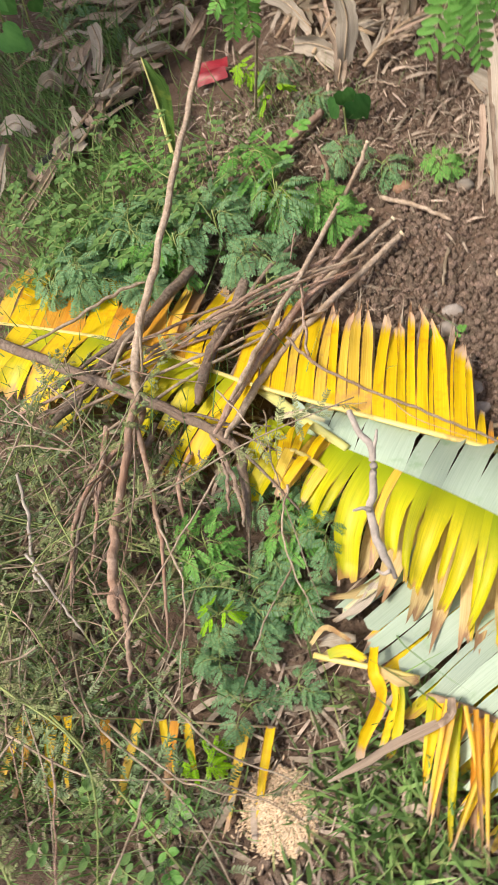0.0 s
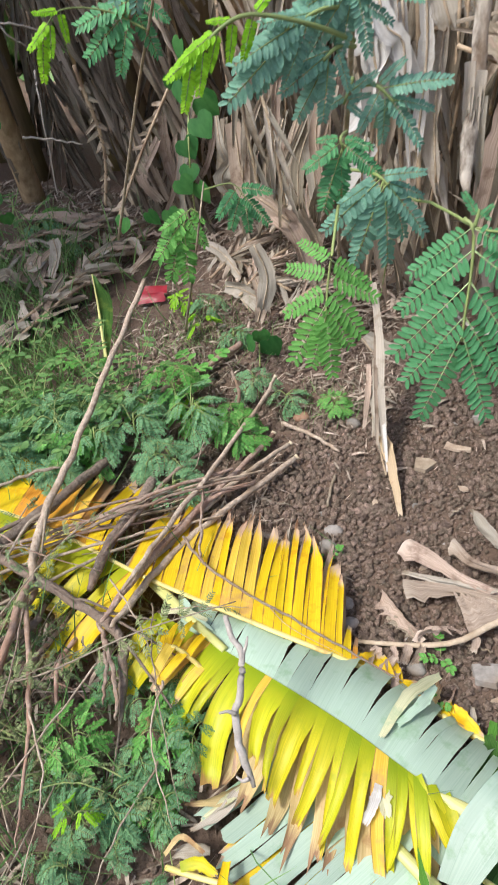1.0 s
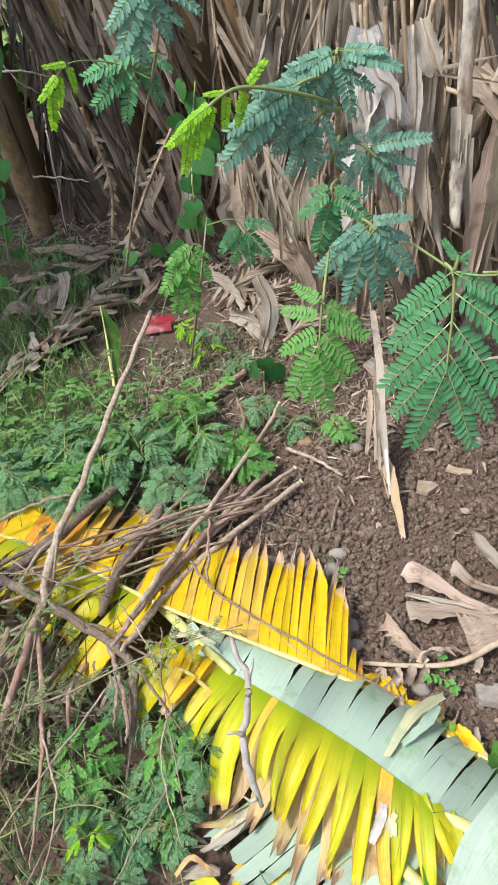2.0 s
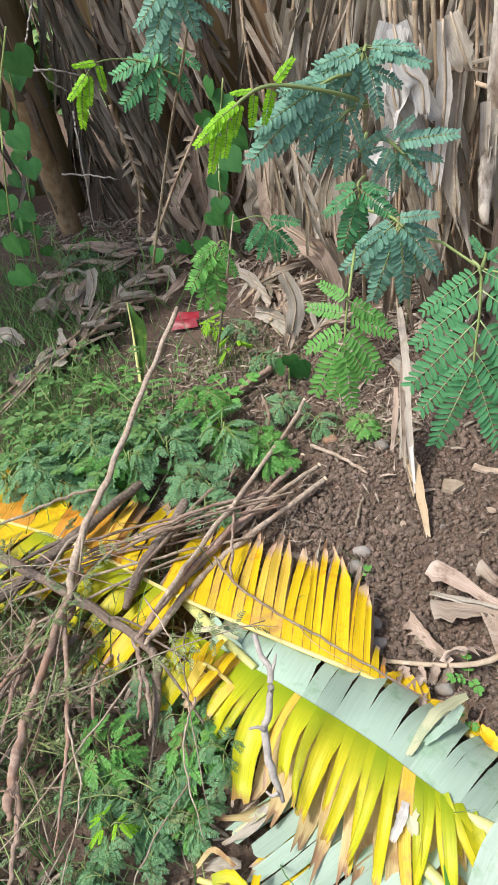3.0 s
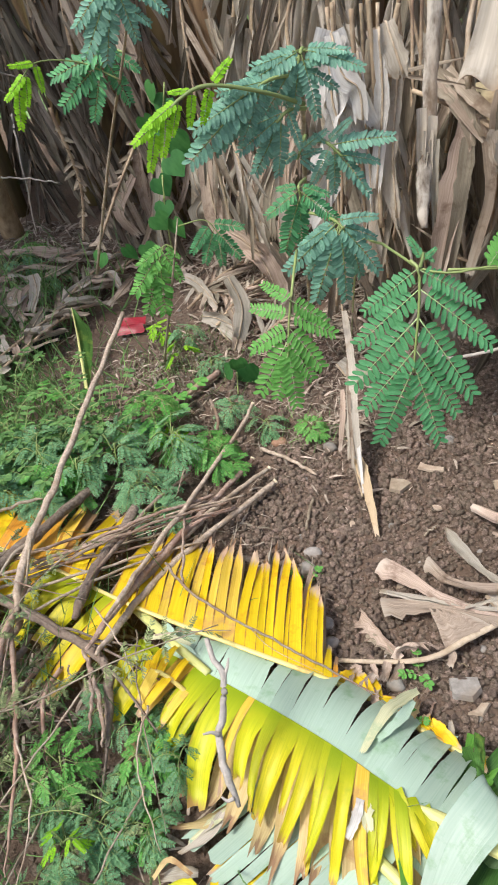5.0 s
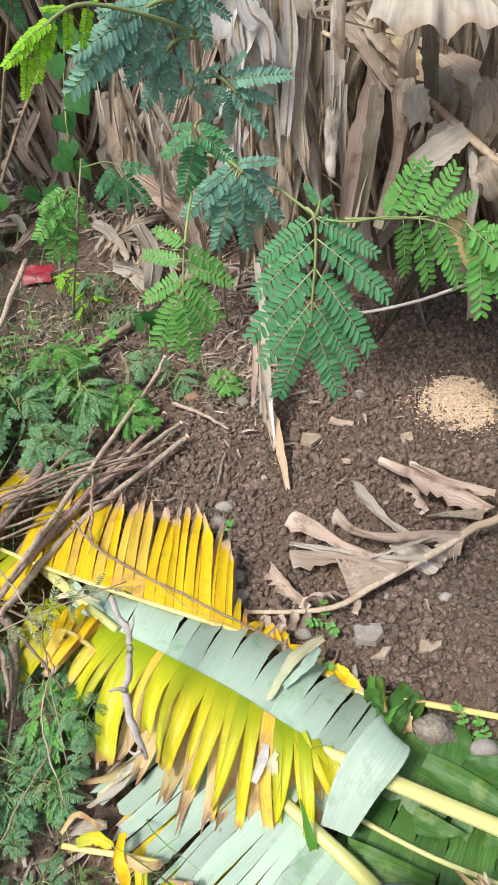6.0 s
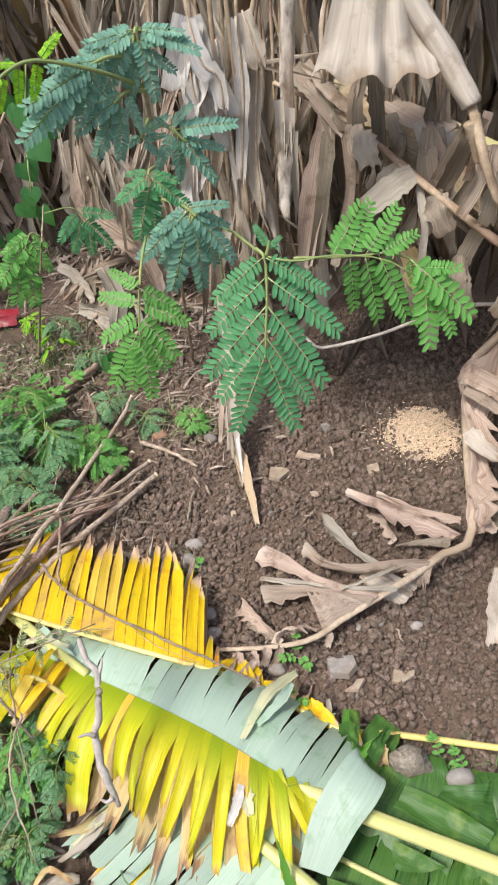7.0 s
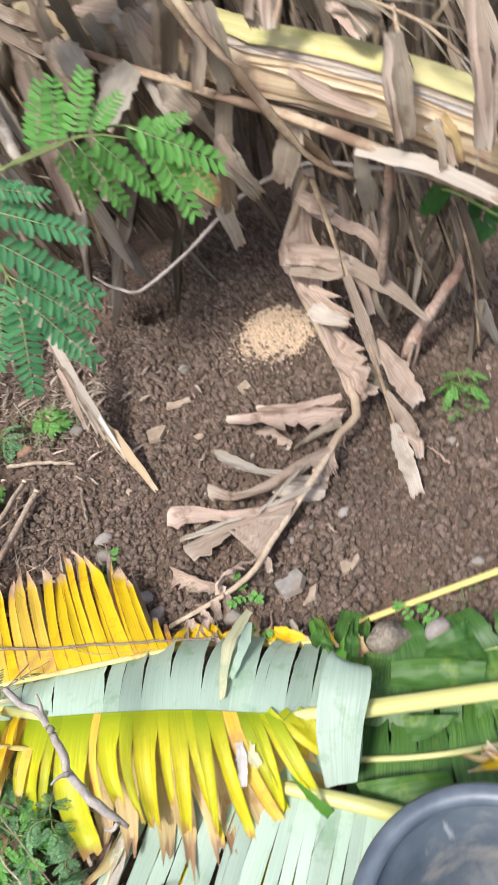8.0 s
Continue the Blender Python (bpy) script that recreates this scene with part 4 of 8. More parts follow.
ob = frond("dead_leaf", "narrow dead banana leaf hanging to the soil", "dead leaf", [(0.668, 1.160, 0.428), (0.664, 1.060, 0.225), (0.648, 0.960, 0.089), (0.633, 0.900, 0.046), (0.606, 0.820, 0.034), (0.598, 0.770, 0.012)], lambda v: 0.005 - 0.003 * v, [], M_RIBDRY)
scrap(ob, [(0.668, 1.020, 0.152), (0.682, 0.970, 0.107), (0.690, 0.915, 0.060)], 0.046, M_DRYBROWN, base=0.5, point=0.2)
scrap(ob, [(0.648, 0.955, 0.086), (0.652, 0.900, 0.062), (0.655, 0.858, 0.045)], 0.030, M_DRYBROWN, base=0.4, point=0.3)
scrap(ob, [(0.634, 0.905, 0.052), (0.622, 0.860, 0.044), (0.612, 0.815, 0.034), (0.600, 0.765, 0.014)], 0.034, M_DRYPALE, base=0.5, point=0.3)
scrap(ob, [(0.628, 0.880, 0.050), (0.648, 0.850, 0.046), (0.640, 0.825, 0.030)], 0.024, M_DRYBROWN, base=0.5, point=0.4)
scrap(ob, [(0.664, 1.080, 0.270), (0.660, 1.030, 0.190), (0.655, 0.990, 0.120)], 0.026, M_DRYBROWN, base=0.6, point=0.5)
ob = frond("dead_leaf", "dry straw-coloured leaf strip lying on the soil", "dead leaf", [(0.052, 1.580, 0.300), (0.078, 1.440, 0.215), (0.092, 1.340, 0.110), (0.107, 1.232, 0.040), (0.128, 1.159, 0.020)], 0.0022, [], M_RIBDRY)
for a, b, w, m in (((0.085, 1.310, 0.060), (0.168, 1.051, 0.012), 0.028, M_TANSTRIP), ((0.066, 1.520, 0.290), (0.108, 1.240, 0.070), 0.022, M_DRYPALE), ((0.088, 1.420, 0.190), (0.126, 1.180, 0.045), 0.020, M_DRYPALE), ((0.080, 1.460, 0.230), (0.104, 1.210, 0.060), 0.012, M_DRYBROWN), ((0.100, 1.330, 0.120), (0.132, 1.150, 0.040), 0.010, M_WHITE), ((0.080, 1.400, 0.160), (0.092, 1.250, 0.050), 0.018, M_DRYPALE), ((0.067, 1.390, 0.150), (0.064, 1.292, 0.040), 0.016, M_DRYBROWN), ((0.074, 1.368, 0.100), (0.114, 1.212, 0.040), 0.022, M_DRYPALE)):
    flap(ob, a, b, w, m, (0.1, -0.5, 0.8), 0.0, 0.3, 0.6, 0.4, 0.6 if m is M_TANSTRIP else 0.4, 0.03)


ob = thing("dead_leaf", (0.171, 0.469, 0.075), "curled grey dry leaf scrap on the yellow strips", "dead leaf")
for a, b, w, m in (((0.181, 0.488, 0.085), (0.162, 0.435, 0.075), 0.030, M_DRYPALE), ((0.187, 0.478, 0.105), (0.173, 0.427, 0.095), 0.018, M_WHITE), ((0.193, 0.478, 0.100), (0.203, 0.442, 0.095), 0.024, M_STRAW), ((0.161, 0.499, 0.085), (0.174, 0.449, 0.080), 0.022, M_DRY)):
    flap(ob, a, b, w, m, (0.1, -0.4, 0.9), 0.0, 0.9, 0.6, 0.8, 0.5)
ob = thing("dead_leaf", (-0.053, 0.392, 0.030), "pale withered leaf fringe beside the waxy leaf", "dead leaf")
for a, b, w, m in (((-0.002, 0.471, 0.050), (-0.093, 0.422, 0.040), 0.022, M_TAN), ((-0.006, 0.463, 0.050), (-0.065, 0.405, 0.030), 0.018, M_STRAW), ((-0.013, 0.458, 0.050), (-0.073, 0.391, 0.030), 0.020, M_DRYPALE), ((-0.039, 0.372, 0.030), (-0.091, 0.358, 0.030), 0.025, M_DRYPALE), ((-0.042, 0.352, 0.030), (-0.087, 0.335, 0.030), 0.022, M_TAN)):
    flap(ob, a, b, w, m, (0.1, -0.4, 0.9), 0.0, 0.9, 0.5, 0.8, 0.6)
ob = thing("grass_tuft", (0.244, 0.361, 0.060), "broad green grass blades growing past the leaves", "grass")
for a, b, w in (((0.263, 0.359, 0.050), (0.243, 0.396, 0.151), 0.014), ((0.343, 0.631, 0.030), (0.334, 0.570, 0.040), 0.016), ((0.350, 0.549, 0.030), (0.383, 0.572, 0.060), 0.02)):
    flap(ob, a, b, w, M_BLADE, (0.1, -0.4, 0.9), 0.06 * (Vector(b) - Vector(a)).length, 0.1, 0.8, 0.3, 0.9, 0.02)


ob = thing("dead_leaf", (0.091, 0.272, 0.050), "long dry pinkish leaf strip lying on the grass", "dead leaf")
scrap(ob, [(0.089, 0.274, 0.072), (0.039, 0.240, 0.068), (0.002, 0.211, 0.060), (-0.040, 0.182, 0.048)], 0.013, M_DRYBROWN, (0.1, -0.4, 0.9), 0.4, 0.6, 0.9, 0.8, 0.15)
scrap(ob, [(0.102, 0.308, 0.070), (0.103, 0.286, 0.078), (0.088, 0.272, 0.070)], 0.012, M_DRYBROWN, (0.1, -0.4, 0.9), 0.4, 0.6, 0.8, 0.3, 0.2)
ob = thing("dead_leaf", (0.470, 0.332, 0.050), "frayed yellow and brown leaf end by the bucket", "dead leaf")
for k in range(9):
    a = Vector((0.480, 0.318, 0.070)) + Vector((rng.uniform(-0.02, 0.03), rng.uniform(-0.02, 0.02), 0))
    b = Vector((0.438, 0.335, 0.090)).lerp(Vector((0.473, 0.346, 0.100)), k / 8) + Vector((rng.uniform(-0.01, 0.01), rng.uniform(-0.01, 0.01), rng.uniform(-0.01, 0.01)))
    flap(ob, a, b, 0.012, (M_YELLOW, M_DRYBROWN, M_TAN)[k % 3], (0.1, -0.4, 0.9), 0.0, 0.8, 0.8, 0.6, 0.7)
# dried ruffles and scraps along the edge of the cut leaves
ob = thing("dead_leaf", (0.163, 0.677, 0.030), "crumpled tan dry leaf margin along the midrib", "dead leaf")
for k in range(11):
    a = Vector((0.108, 0.682, 0.060)).lerp(Vector((0.307, 0.608, 0.030)), (k + rng.random()) / 11)
    b = a + Vector((rng.uniform(0.0, 0.04), rng.uniform(0.02, 0.05), -0.01))
    flap(ob, a, b, rng.uniform(0.014, 0.03), rng.choice((M_TAN, M_DRYPALE, M_DRYBROWN, M_YELLOW)), (0.1, -0.4, 0.9), 0.0, 1.2, 0.6, 0.9, 0.5)
ob = thing("banana_leaf", (0.256, 0.678, 0.050), "torn yellowing leaf strips beside the waxy leaf", "banana leaf")
for a, b, w, m in (((0.260, 0.672, 0.070), (0.185, 0.544, 0.105), 0.020, M_STRAW), ((0.254, 0.654, 0.070), (0.204, 0.565, 0.105), 0.018, M_PALE), ((0.280, 0.640, 0.035), (0.326, 0.596, 0.030), 0.026, M_YELLOW), ((0.357, 0.622, 0.030), (0.362, 0.574, 0.030), 0.014, M_YELLOW), ((0.384, 0.569, 0.050), (0.391, 0.536, 0.050), 0.028, M_TAN), ((0.333, 0.604, 0.040), (0.337, 0.550, 0.050), 0.022, M_GREEN)):
    flap(ob, a, b, w, m, (0.1, -0.4, 0.9), 0.0, 0.5, 0.6, 0.5, 0.4)
ob = thing("banana_leaf", (-0.277, 0.788, 0.050), "pale green leaf stalk with torn green strips", "banana leaf")
g = tube_geo(spline([(-0.279, 0.787, 0.060), (-0.177, 0.709, 0.085), (-0.084, 0.647, 0.095)], 14), lambda v: 0.011 - 0.004 * v, 9, 0.6)
part("midrib", mesh("midrib", g[0], g[1], M_RIBGREEN, g[2]), ob)
for a, b, w, m in (((-0.217, 0.704, 0.090), (-0.128, 0.694, 0.100), 0.014, M_STRAW), ((-0.229, 0.693, 0.080), (-0.183, 0.653, 0.070), 0.014, M_LIMEGREEN), ((-0.199, 0.740, 0.080), (-0.123, 0.682, 0.090), 0.03, M_PALE), ((-0.232, 0.666, 0.070), (-0.182, 0.638, 0.070), 0.02, M_LIME)):
    flap(ob, a, b, w, m, (0.1, -0.4, 0.9), 0.0, 0.4, 0.6, 0.5, 0.6)


# ---- the clump of banana plants behind: stems, skirts of dead leaves ----
BASE = [(-2.9, 3.1, 0), (-1.9, 2.85, 0), (-1.2, 2.62, 0), (-0.6, 2.45, 0), (-0.15, 2.15, 0), (0.18, 1.88, 0), (0.45, 1.74, 0), (0.80, 1.70, 0), (1.10, 1.45, 0), (1.6, 1.15, 0), (2.2, 0.9, 0)]
EDGE = spline(BASE, 80)


def edge_at(u):
    x = u * 80
    i = min(int(x), 79)
    t = (EDGE[i + 1] - EDGE[i]).normalized()
    return EDGE[i].lerp(EDGE[i + 1], x - i), t, Vector((-t.y, t.x, 0))


def stem_thing(foot, top, r, label, mat=None, sheaths=5):
    ob = thing("banana_plant", foot, label, "banana plant", "stems of the banana clump")
    foot, top = Vector(foot), Vector(top)
    side = Vector((rng.uniform(-1, 1), rng.uniform(-1, 1), 0)) * 0.04
    pts = spline([foot, foot.lerp(top, 0.5) + side, top], 14)
    g = tube_geo(pts, lambda v: r * (1.15 - 0.4 * v), 14, 1.0, 0.12, rng.uniform(0, 50))
    part("stem", mesh("stem", g[0], g[1], mat or M_STEMDARK, g[2]), ob)
    for k in range(sheaths):
        a = rng.uniform(0, 6.28)
        u = rng.uniform(0.05, 0.8)
        p = foot.lerp(top, u) + Vector((math.cos(a), math.sin(a), 0)) * r
        out = Vector((math.cos(a), math.sin(a), 0))
        g = strip_geo(p, (top - foot).normalized() * rng.choice((1, -1)), out, rng.uniform(0.25, 0.6), r * rng.uniform(0.6, 1.2), 0.1, rng.uniform(-0.3, 0.3), -0.3, 0.6, 8, None, 0.1, rng.uniform(0, 90), None, 0.3)
        part("sheath", mesh("sheath", g[0], g[1], rng.choice((M_DRY, M_DRYDARK)), g[2]), ob)
    return ob


for k in range(24):
    p, t, n = edge_at(rng.uniform(0.02, 0.98))
    foot = p + n * rng.uniform(0.25, 1.3)
    top = foot + Vector((rng.uniform(-0.35, 0.2), rng.uniform(-0.1, 0.3), 2.3))
    foot.z = ground_z(foot.x, foot.y) - 0.02
    stem_thing(foot, top, rng.uniform(0.05, 0.09), "brown banana stem wrapped in dry sheaths")
stem_thing((-1.647, 2.801, 0.000), (-1.325, 2.316, 0.920), 0.046, "leaning brown banana stem with split dry sheaths", M_STEMTAN, 16)


for k in range(9):
    foot = Vector((-2.75 + 0.2 * k, 3.25 + 0.25 * math.sin(k * 2.3), 0))
    stem_thing(foot, foot + Vector((rng.uniform(-0.25, 0.15), rng.uniform(-0.1, 0.2), 2.3)), rng.uniform(0.05, 0.09), "dark banana stem deep in the clump")
# two unseen tall plants added at the end of the clump, whose crowns shade it
for foot, tips in (((-3.8, 2.1), ((-2.2, 2.45), (-2.0, 2.0), (-2.4, 1.65), (-1.7, 2.2), (-2.5, 2.7), (-1.5, 1.8))), ((-3.4, 1.2), ((-2.0, 0.9), (-1.7, 1.25), (-1.6, 1.6), (-1.7, 1.95), (-2.2, 1.7)))):
    foot = Vector((*foot, 0))
    plant = stem_thing(foot, foot + Vector((0.1, 0, 2.3)), 0.09, "unseen tall banana plant added to shade the clump")
    top = foot + Vector((0.1, 0, 2.28))
    # crown leaves stay out of view, set where they block the sun
    for x, y in tips:
        tip = Vector((x, y, rng.uniform(2.3, 2.6)))
        leaf = frond("banana_leaf", "unseen green crown leaf added for shade", "banana leaf", [top, top.lerp(tip, 0.5) + Vector((0, 0, 0.25)), tip], 0.014,
                     [(side, 0.2, 1.0, 7, 0.34, 0.4, dict(mats=[M_GREEN], floor=None, wide=1.15, bend=0.3, taper=0.4)) for side in (-1, 1)], M_RIBGREEN, "", foot)
        for piece in list(leaf.children):
            held = piece.matrix_parent_inverse.copy()
            piece.parent = plant
            piece.matrix_parent_inverse = held
        bpy.data.objects.remove(leaf)


def skirt(k):
    """A dead leaf that hangs from the crown: midrib and torn strips, from its top at the origin downwards, facing -y."""
    ln = 1.0
    sway = rng.uniform(-0.12, 0.12)
    # The first three variants are darkest, with shade put into their colour.
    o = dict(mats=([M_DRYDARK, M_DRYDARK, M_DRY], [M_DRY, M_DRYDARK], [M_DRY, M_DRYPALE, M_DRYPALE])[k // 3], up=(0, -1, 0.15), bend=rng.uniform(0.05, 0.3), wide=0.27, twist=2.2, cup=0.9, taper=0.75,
             wave=0.8, floor=None, jitter=0.22, ragged=0.35, fan=False, missing=0.08, segs=7, spread=(0.6, 1.25))
    ob = frond("dead_leaf", "dry brown banana leaf hanging in torn strips", "dead leaf",
               [(0, 0, 0), (sway, -0.05, -0.35 * ln), (sway * 1.6, -0.03, -0.7 * ln), (sway * 2.0, 0.0, -ln)], lambda v: 0.009 - 0.006 * v,
               [(1, 0.03, 0.97, 11, 0.36, 1.30, o), (-1, 0.03, 0.97, 11, 0.36, 1.30, o)], M_RIBDRY, "skirt of dead leaves", (0, 0, 0), 0.75, 14)
    return ob


SKIRTS = [skirt(k) for k in range(9)]
used = set()


def hang(k, top, scale, turn, lean_x=0.0, lean_y=0.0):
    m = pose(*top, lean_x, lean_y, turn)
    if k not in used:
        used.add(k)
        SKIRTS[k].matrix_basis = m @ Matrix.Diagonal((scale, scale, scale, 1))
        return
    ob = copy_thing(SKIRTS[k], m)
    ob.scale = (scale, scale, scale)


for k in range(92):
    u = (k + rng.random()) / 92
    p, t, n = edge_at(u)
    layer = k % 3
    low = rng.choice((0.03, 0.08, 0.2, 0.35, 0.5)) if layer == 0 else rng.uniform(0.02, 0.5)
    s = rng.uniform(0.75, 1.35)
    if 0.0 < p.x < 1.1:
        low = max(low, 0.28 if p.x < 0.30 else 0.46)
    right = max(0.0, min(1.0, (p.x + 0.4) / 0.7))
    out = -(0.10 + 0.45 * right) * low + (0.03, 0.25, 0.55)[layer] + rng.uniform(-0.04, 0.12)
    foot = p + n * out
    top = foot + n * rng.uniform(-0.05, 0.25)
    tilt = math.degrees(math.atan2((top - foot).dot(n), s))
    yaw = math.degrees(math.atan2(t.y, t.x)) + rng.uniform(-40, 40)
    if -2.05 < foot.x < -1.70 and k >= 9 and layer < 2:
        continue
    # Left skirts take mostly dark variants: the shade there is in the colour.
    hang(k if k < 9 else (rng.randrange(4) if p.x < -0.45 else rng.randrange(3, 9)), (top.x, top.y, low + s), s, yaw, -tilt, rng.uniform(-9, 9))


# ---- single dead leaves that stand out on the clump ----
def sheet(name, label, category, top, foot, wide_top, wide_foot, facing, mat, pleats=5, depth=0.02, flare=0.02):
    """A broad dry leaf hanging in pleats."""
    top, foot, facing = Vector(top), Vector(foot), Vector(facing).normalized()
    down = (foot - top).normalized()
    s = down.cross(facing).normalized()
    f = s.cross(down)
    nu, nv = 28, 16
    verts, uvs, faces = [], [], []
    salt = rng.uniform(0, 50)
    for j in range(nv + 1):
        v = j / nv
        w = wide_top + (wide_foot - wide_top) * v**1.3
        for i in range(nu + 1):
            u = i / nu - 0.5
            p = top.lerp(foot, v) + s * u * w
            p += f * (depth * (0.4 + 0.6 * v) * math.sin(u * pleats * 6.28 + 3.5 * noise.noise(Vector((salt, u * 3, v)))) * 0.7 - 0.25 * w * (2 * u) ** 2 * 0.5)
            p += f * flare * max(0.0, v - 0.75) * 4 * (0.5 + noise.noise(Vector((salt, u * 6, 0))))
            if j == nv:
                p += down * min(0.035, 0.2 * w) * (noise.noise(Vector((salt, u * 4, 2))) + 0.12 * noise.noise(Vector((salt, u * 11, 2))))
            verts.append(p)
            uvs.append((u + 0.5, v))
    for j in range(nv):
        for i in range(nu):
            a = j * (nu + 1) + i
            faces.append((a, a + 1, a + nu + 2, a + nu + 1))
    ob = thing(name, top, label, category, "skirt of dead leaves")
    part("blade", mesh("blade", verts, faces, mat, uvs), ob)
    vein(ob, [top + s * 0.40 * wide_top, top.lerp(foot, 0.5) + s * 0.42 * wide_foot - f * 0.02, foot + s * 0.40 * wide_foot - f * 0.03], 0.004)
    return ob


OUT = (0.0, -0.85, 0.5)
sheet("dead_leaf", "broad bleached dry banana leaf hanging in pleats", "dead leaf", (0.396, 1.236, 1.000), (0.388, 1.150, 0.840), 0.10, 0.180, OUT, M_DRYPALE, 3, 0.012, 0.03)
ob = thing("dead_leaf", (0.407, 1.208, 0.978), "rolled pale dry banana leaf drooping to a thin stalk", "dead leaf", "skirt of dead leaves")
g = tube_geo(spline([(0.415, 1.225, 0.960), (0.443, 1.208, 0.915), (0.484, 1.175, 0.861), (0.518, 1.145, 0.811), (0.525, 1.140, 0.798)], 16), lambda v: 0.021 - 0.004 * v, 12, 0.8, 0.25, 3)
part("rolled_blade", mesh("rolled_blade", g[0], g[1], M_DRYPALE, g[2]), ob)
g = tube_geo(spline([(0.524, 1.142, 0.800), (0.528, 1.130, 0.787), (0.547, 1.090, 0.726), (0.574, 1.065, 0.666), (0.617, 1.060, 0.564), (0.656, 1.060, 0.495), (0.708, 1.050, 0.450)], 16), lambda v: 0.0085 - 0.002 * v, 8, 0.7, 0.2, 5)
part("stalk", mesh("stalk", g[0], g[1], M_RIBDRY, g[2]), ob)
ob = thing("dead_leaf", (0.270, 1.172, 0.976), "rotten dark leaf stalk hanging with a split end", "dead leaf", "skirt of dead leaves")
g = tube_geo(spline([(0.270, 1.172, 0.976), (0.265, 1.155, 0.864), (0.262, 1.135, 0.782), (0.255, 1.112, 0.710), (0.258, 1.094, 0.664)], 26), lambda v: 0.0095 + 0.003 * v - 0.008 * max(0, v - 0.7) * 3.2, 9, 0.5, 0.45, 8)
part("stalk", mesh("stalk", g[0], g[1], M_ROTSTALK, g[2]), ob)
for k in range(5):
    g = strip_geo(Vector((0.262, 1.123, 0.779)) + Vector((rng.uniform(-0.015, 0.015), 0, rng.uniform(-0.05, 0.05))), Vector((rng.uniform(-0.15, 0.15), 0, -1)), Vector(OUT), rng.uniform(0.08, 0.15), 0.014, 0.1, 0.6, 0.5, 0.7, 7, None, 0.3, k * 3.1, None, 0.4)
    part("splinter", mesh("splinter", g[0], g[1], M_DRYPALE, g[2]), ob)
frond("dead_leaf", "bleached dry leaf ribbon twisting down", "dead leaf", [(0.124, 1.225, 0.956), (0.125, 1.218, 0.890), (0.136, 1.218, 0.824), (0.115, 1.240, 0.748), (0.093, 1.258, 0.614)], 0.003,
      [(1, 0.05, 0.95, 5, 0.11, 1.2, dict(mats=[M_WHITE], up=OUT, wide=0.7, twist=1.2, cup=0.3, wave=0.3, floor=None, fan=False, taper=0.2)),
       (-1, 0.05, 0.6, 3, 0.10, 1.25, dict(mats=[M_WHITE], up=OUT, wide=0.6, twist=1.2, cup=0.3, wave=0.3, floor=None, fan=False))], M_RIBDRY, "skirt of dead leaves")
slant = frond("dead_leaf", "dead banana leaf slanting across with hanging flaps", "dead leaf",
      [(0.233, 1.363, 0.795), (0.337, 1.314, 0.755), (0.431, 1.227, 0.701), (0.475, 1.169, 0.677), (0.559, 1.125, 0.621), (0.633, 1.065, 0.578), (0.730, 0.957, 0.513), (0.826, 0.831, 0.448)], lambda v: 0.005 + 0.006 * v, [], M_RIBDRY, "skirt of dead leaves")
for a, b, w, m in (((0.457, 1.178, 0.694), (0.383, 1.177, 0.640), 0.046, M_DRYPALE), ((0.380, 1.255, 0.739), (0.392, 1.226, 0.689), 0.045, M_DRYPALE), ((0.366, 1.269, 0.746), (0.376, 1.252, 0.699), 0.035, M_DRY), ((0.491, 1.152, 0.668), (0.513, 1.144, 0.607), 0.045, M_DRY),
                   ((0.467, 1.179, 0.672), (0.475, 1.140, 0.539), 0.016, M_DRYPALE), ((0.499, 1.192, 0.652), (0.477, 1.221, 0.553), 0.034, M_DRY), ((0.561, 1.143, 0.610), (0.527, 1.209, 0.407), 0.034, M_DRY), ((0.538, 1.206, 0.491), (0.525, 1.231, 0.323), 0.034, M_DRYPALE),
                   ((0.444, 1.212, 0.694), (0.403, 1.226, 0.632), 0.034, M_DRYPALE), ((0.630, 1.063, 0.572), (0.601, 1.101, 0.473), 0.045, M_DRY), ((0.702, 1.002, 0.526), (0.711, 1.032, 0.399), 0.028, M_DRYPALE), ((0.690, 0.990, 0.530), (0.820, 0.834, 0.456), 0.022, M_DRYPALE)):
    flap(slant, a, b, w, m, OUT, 0.0, 0.3, 0.75, 0.3)
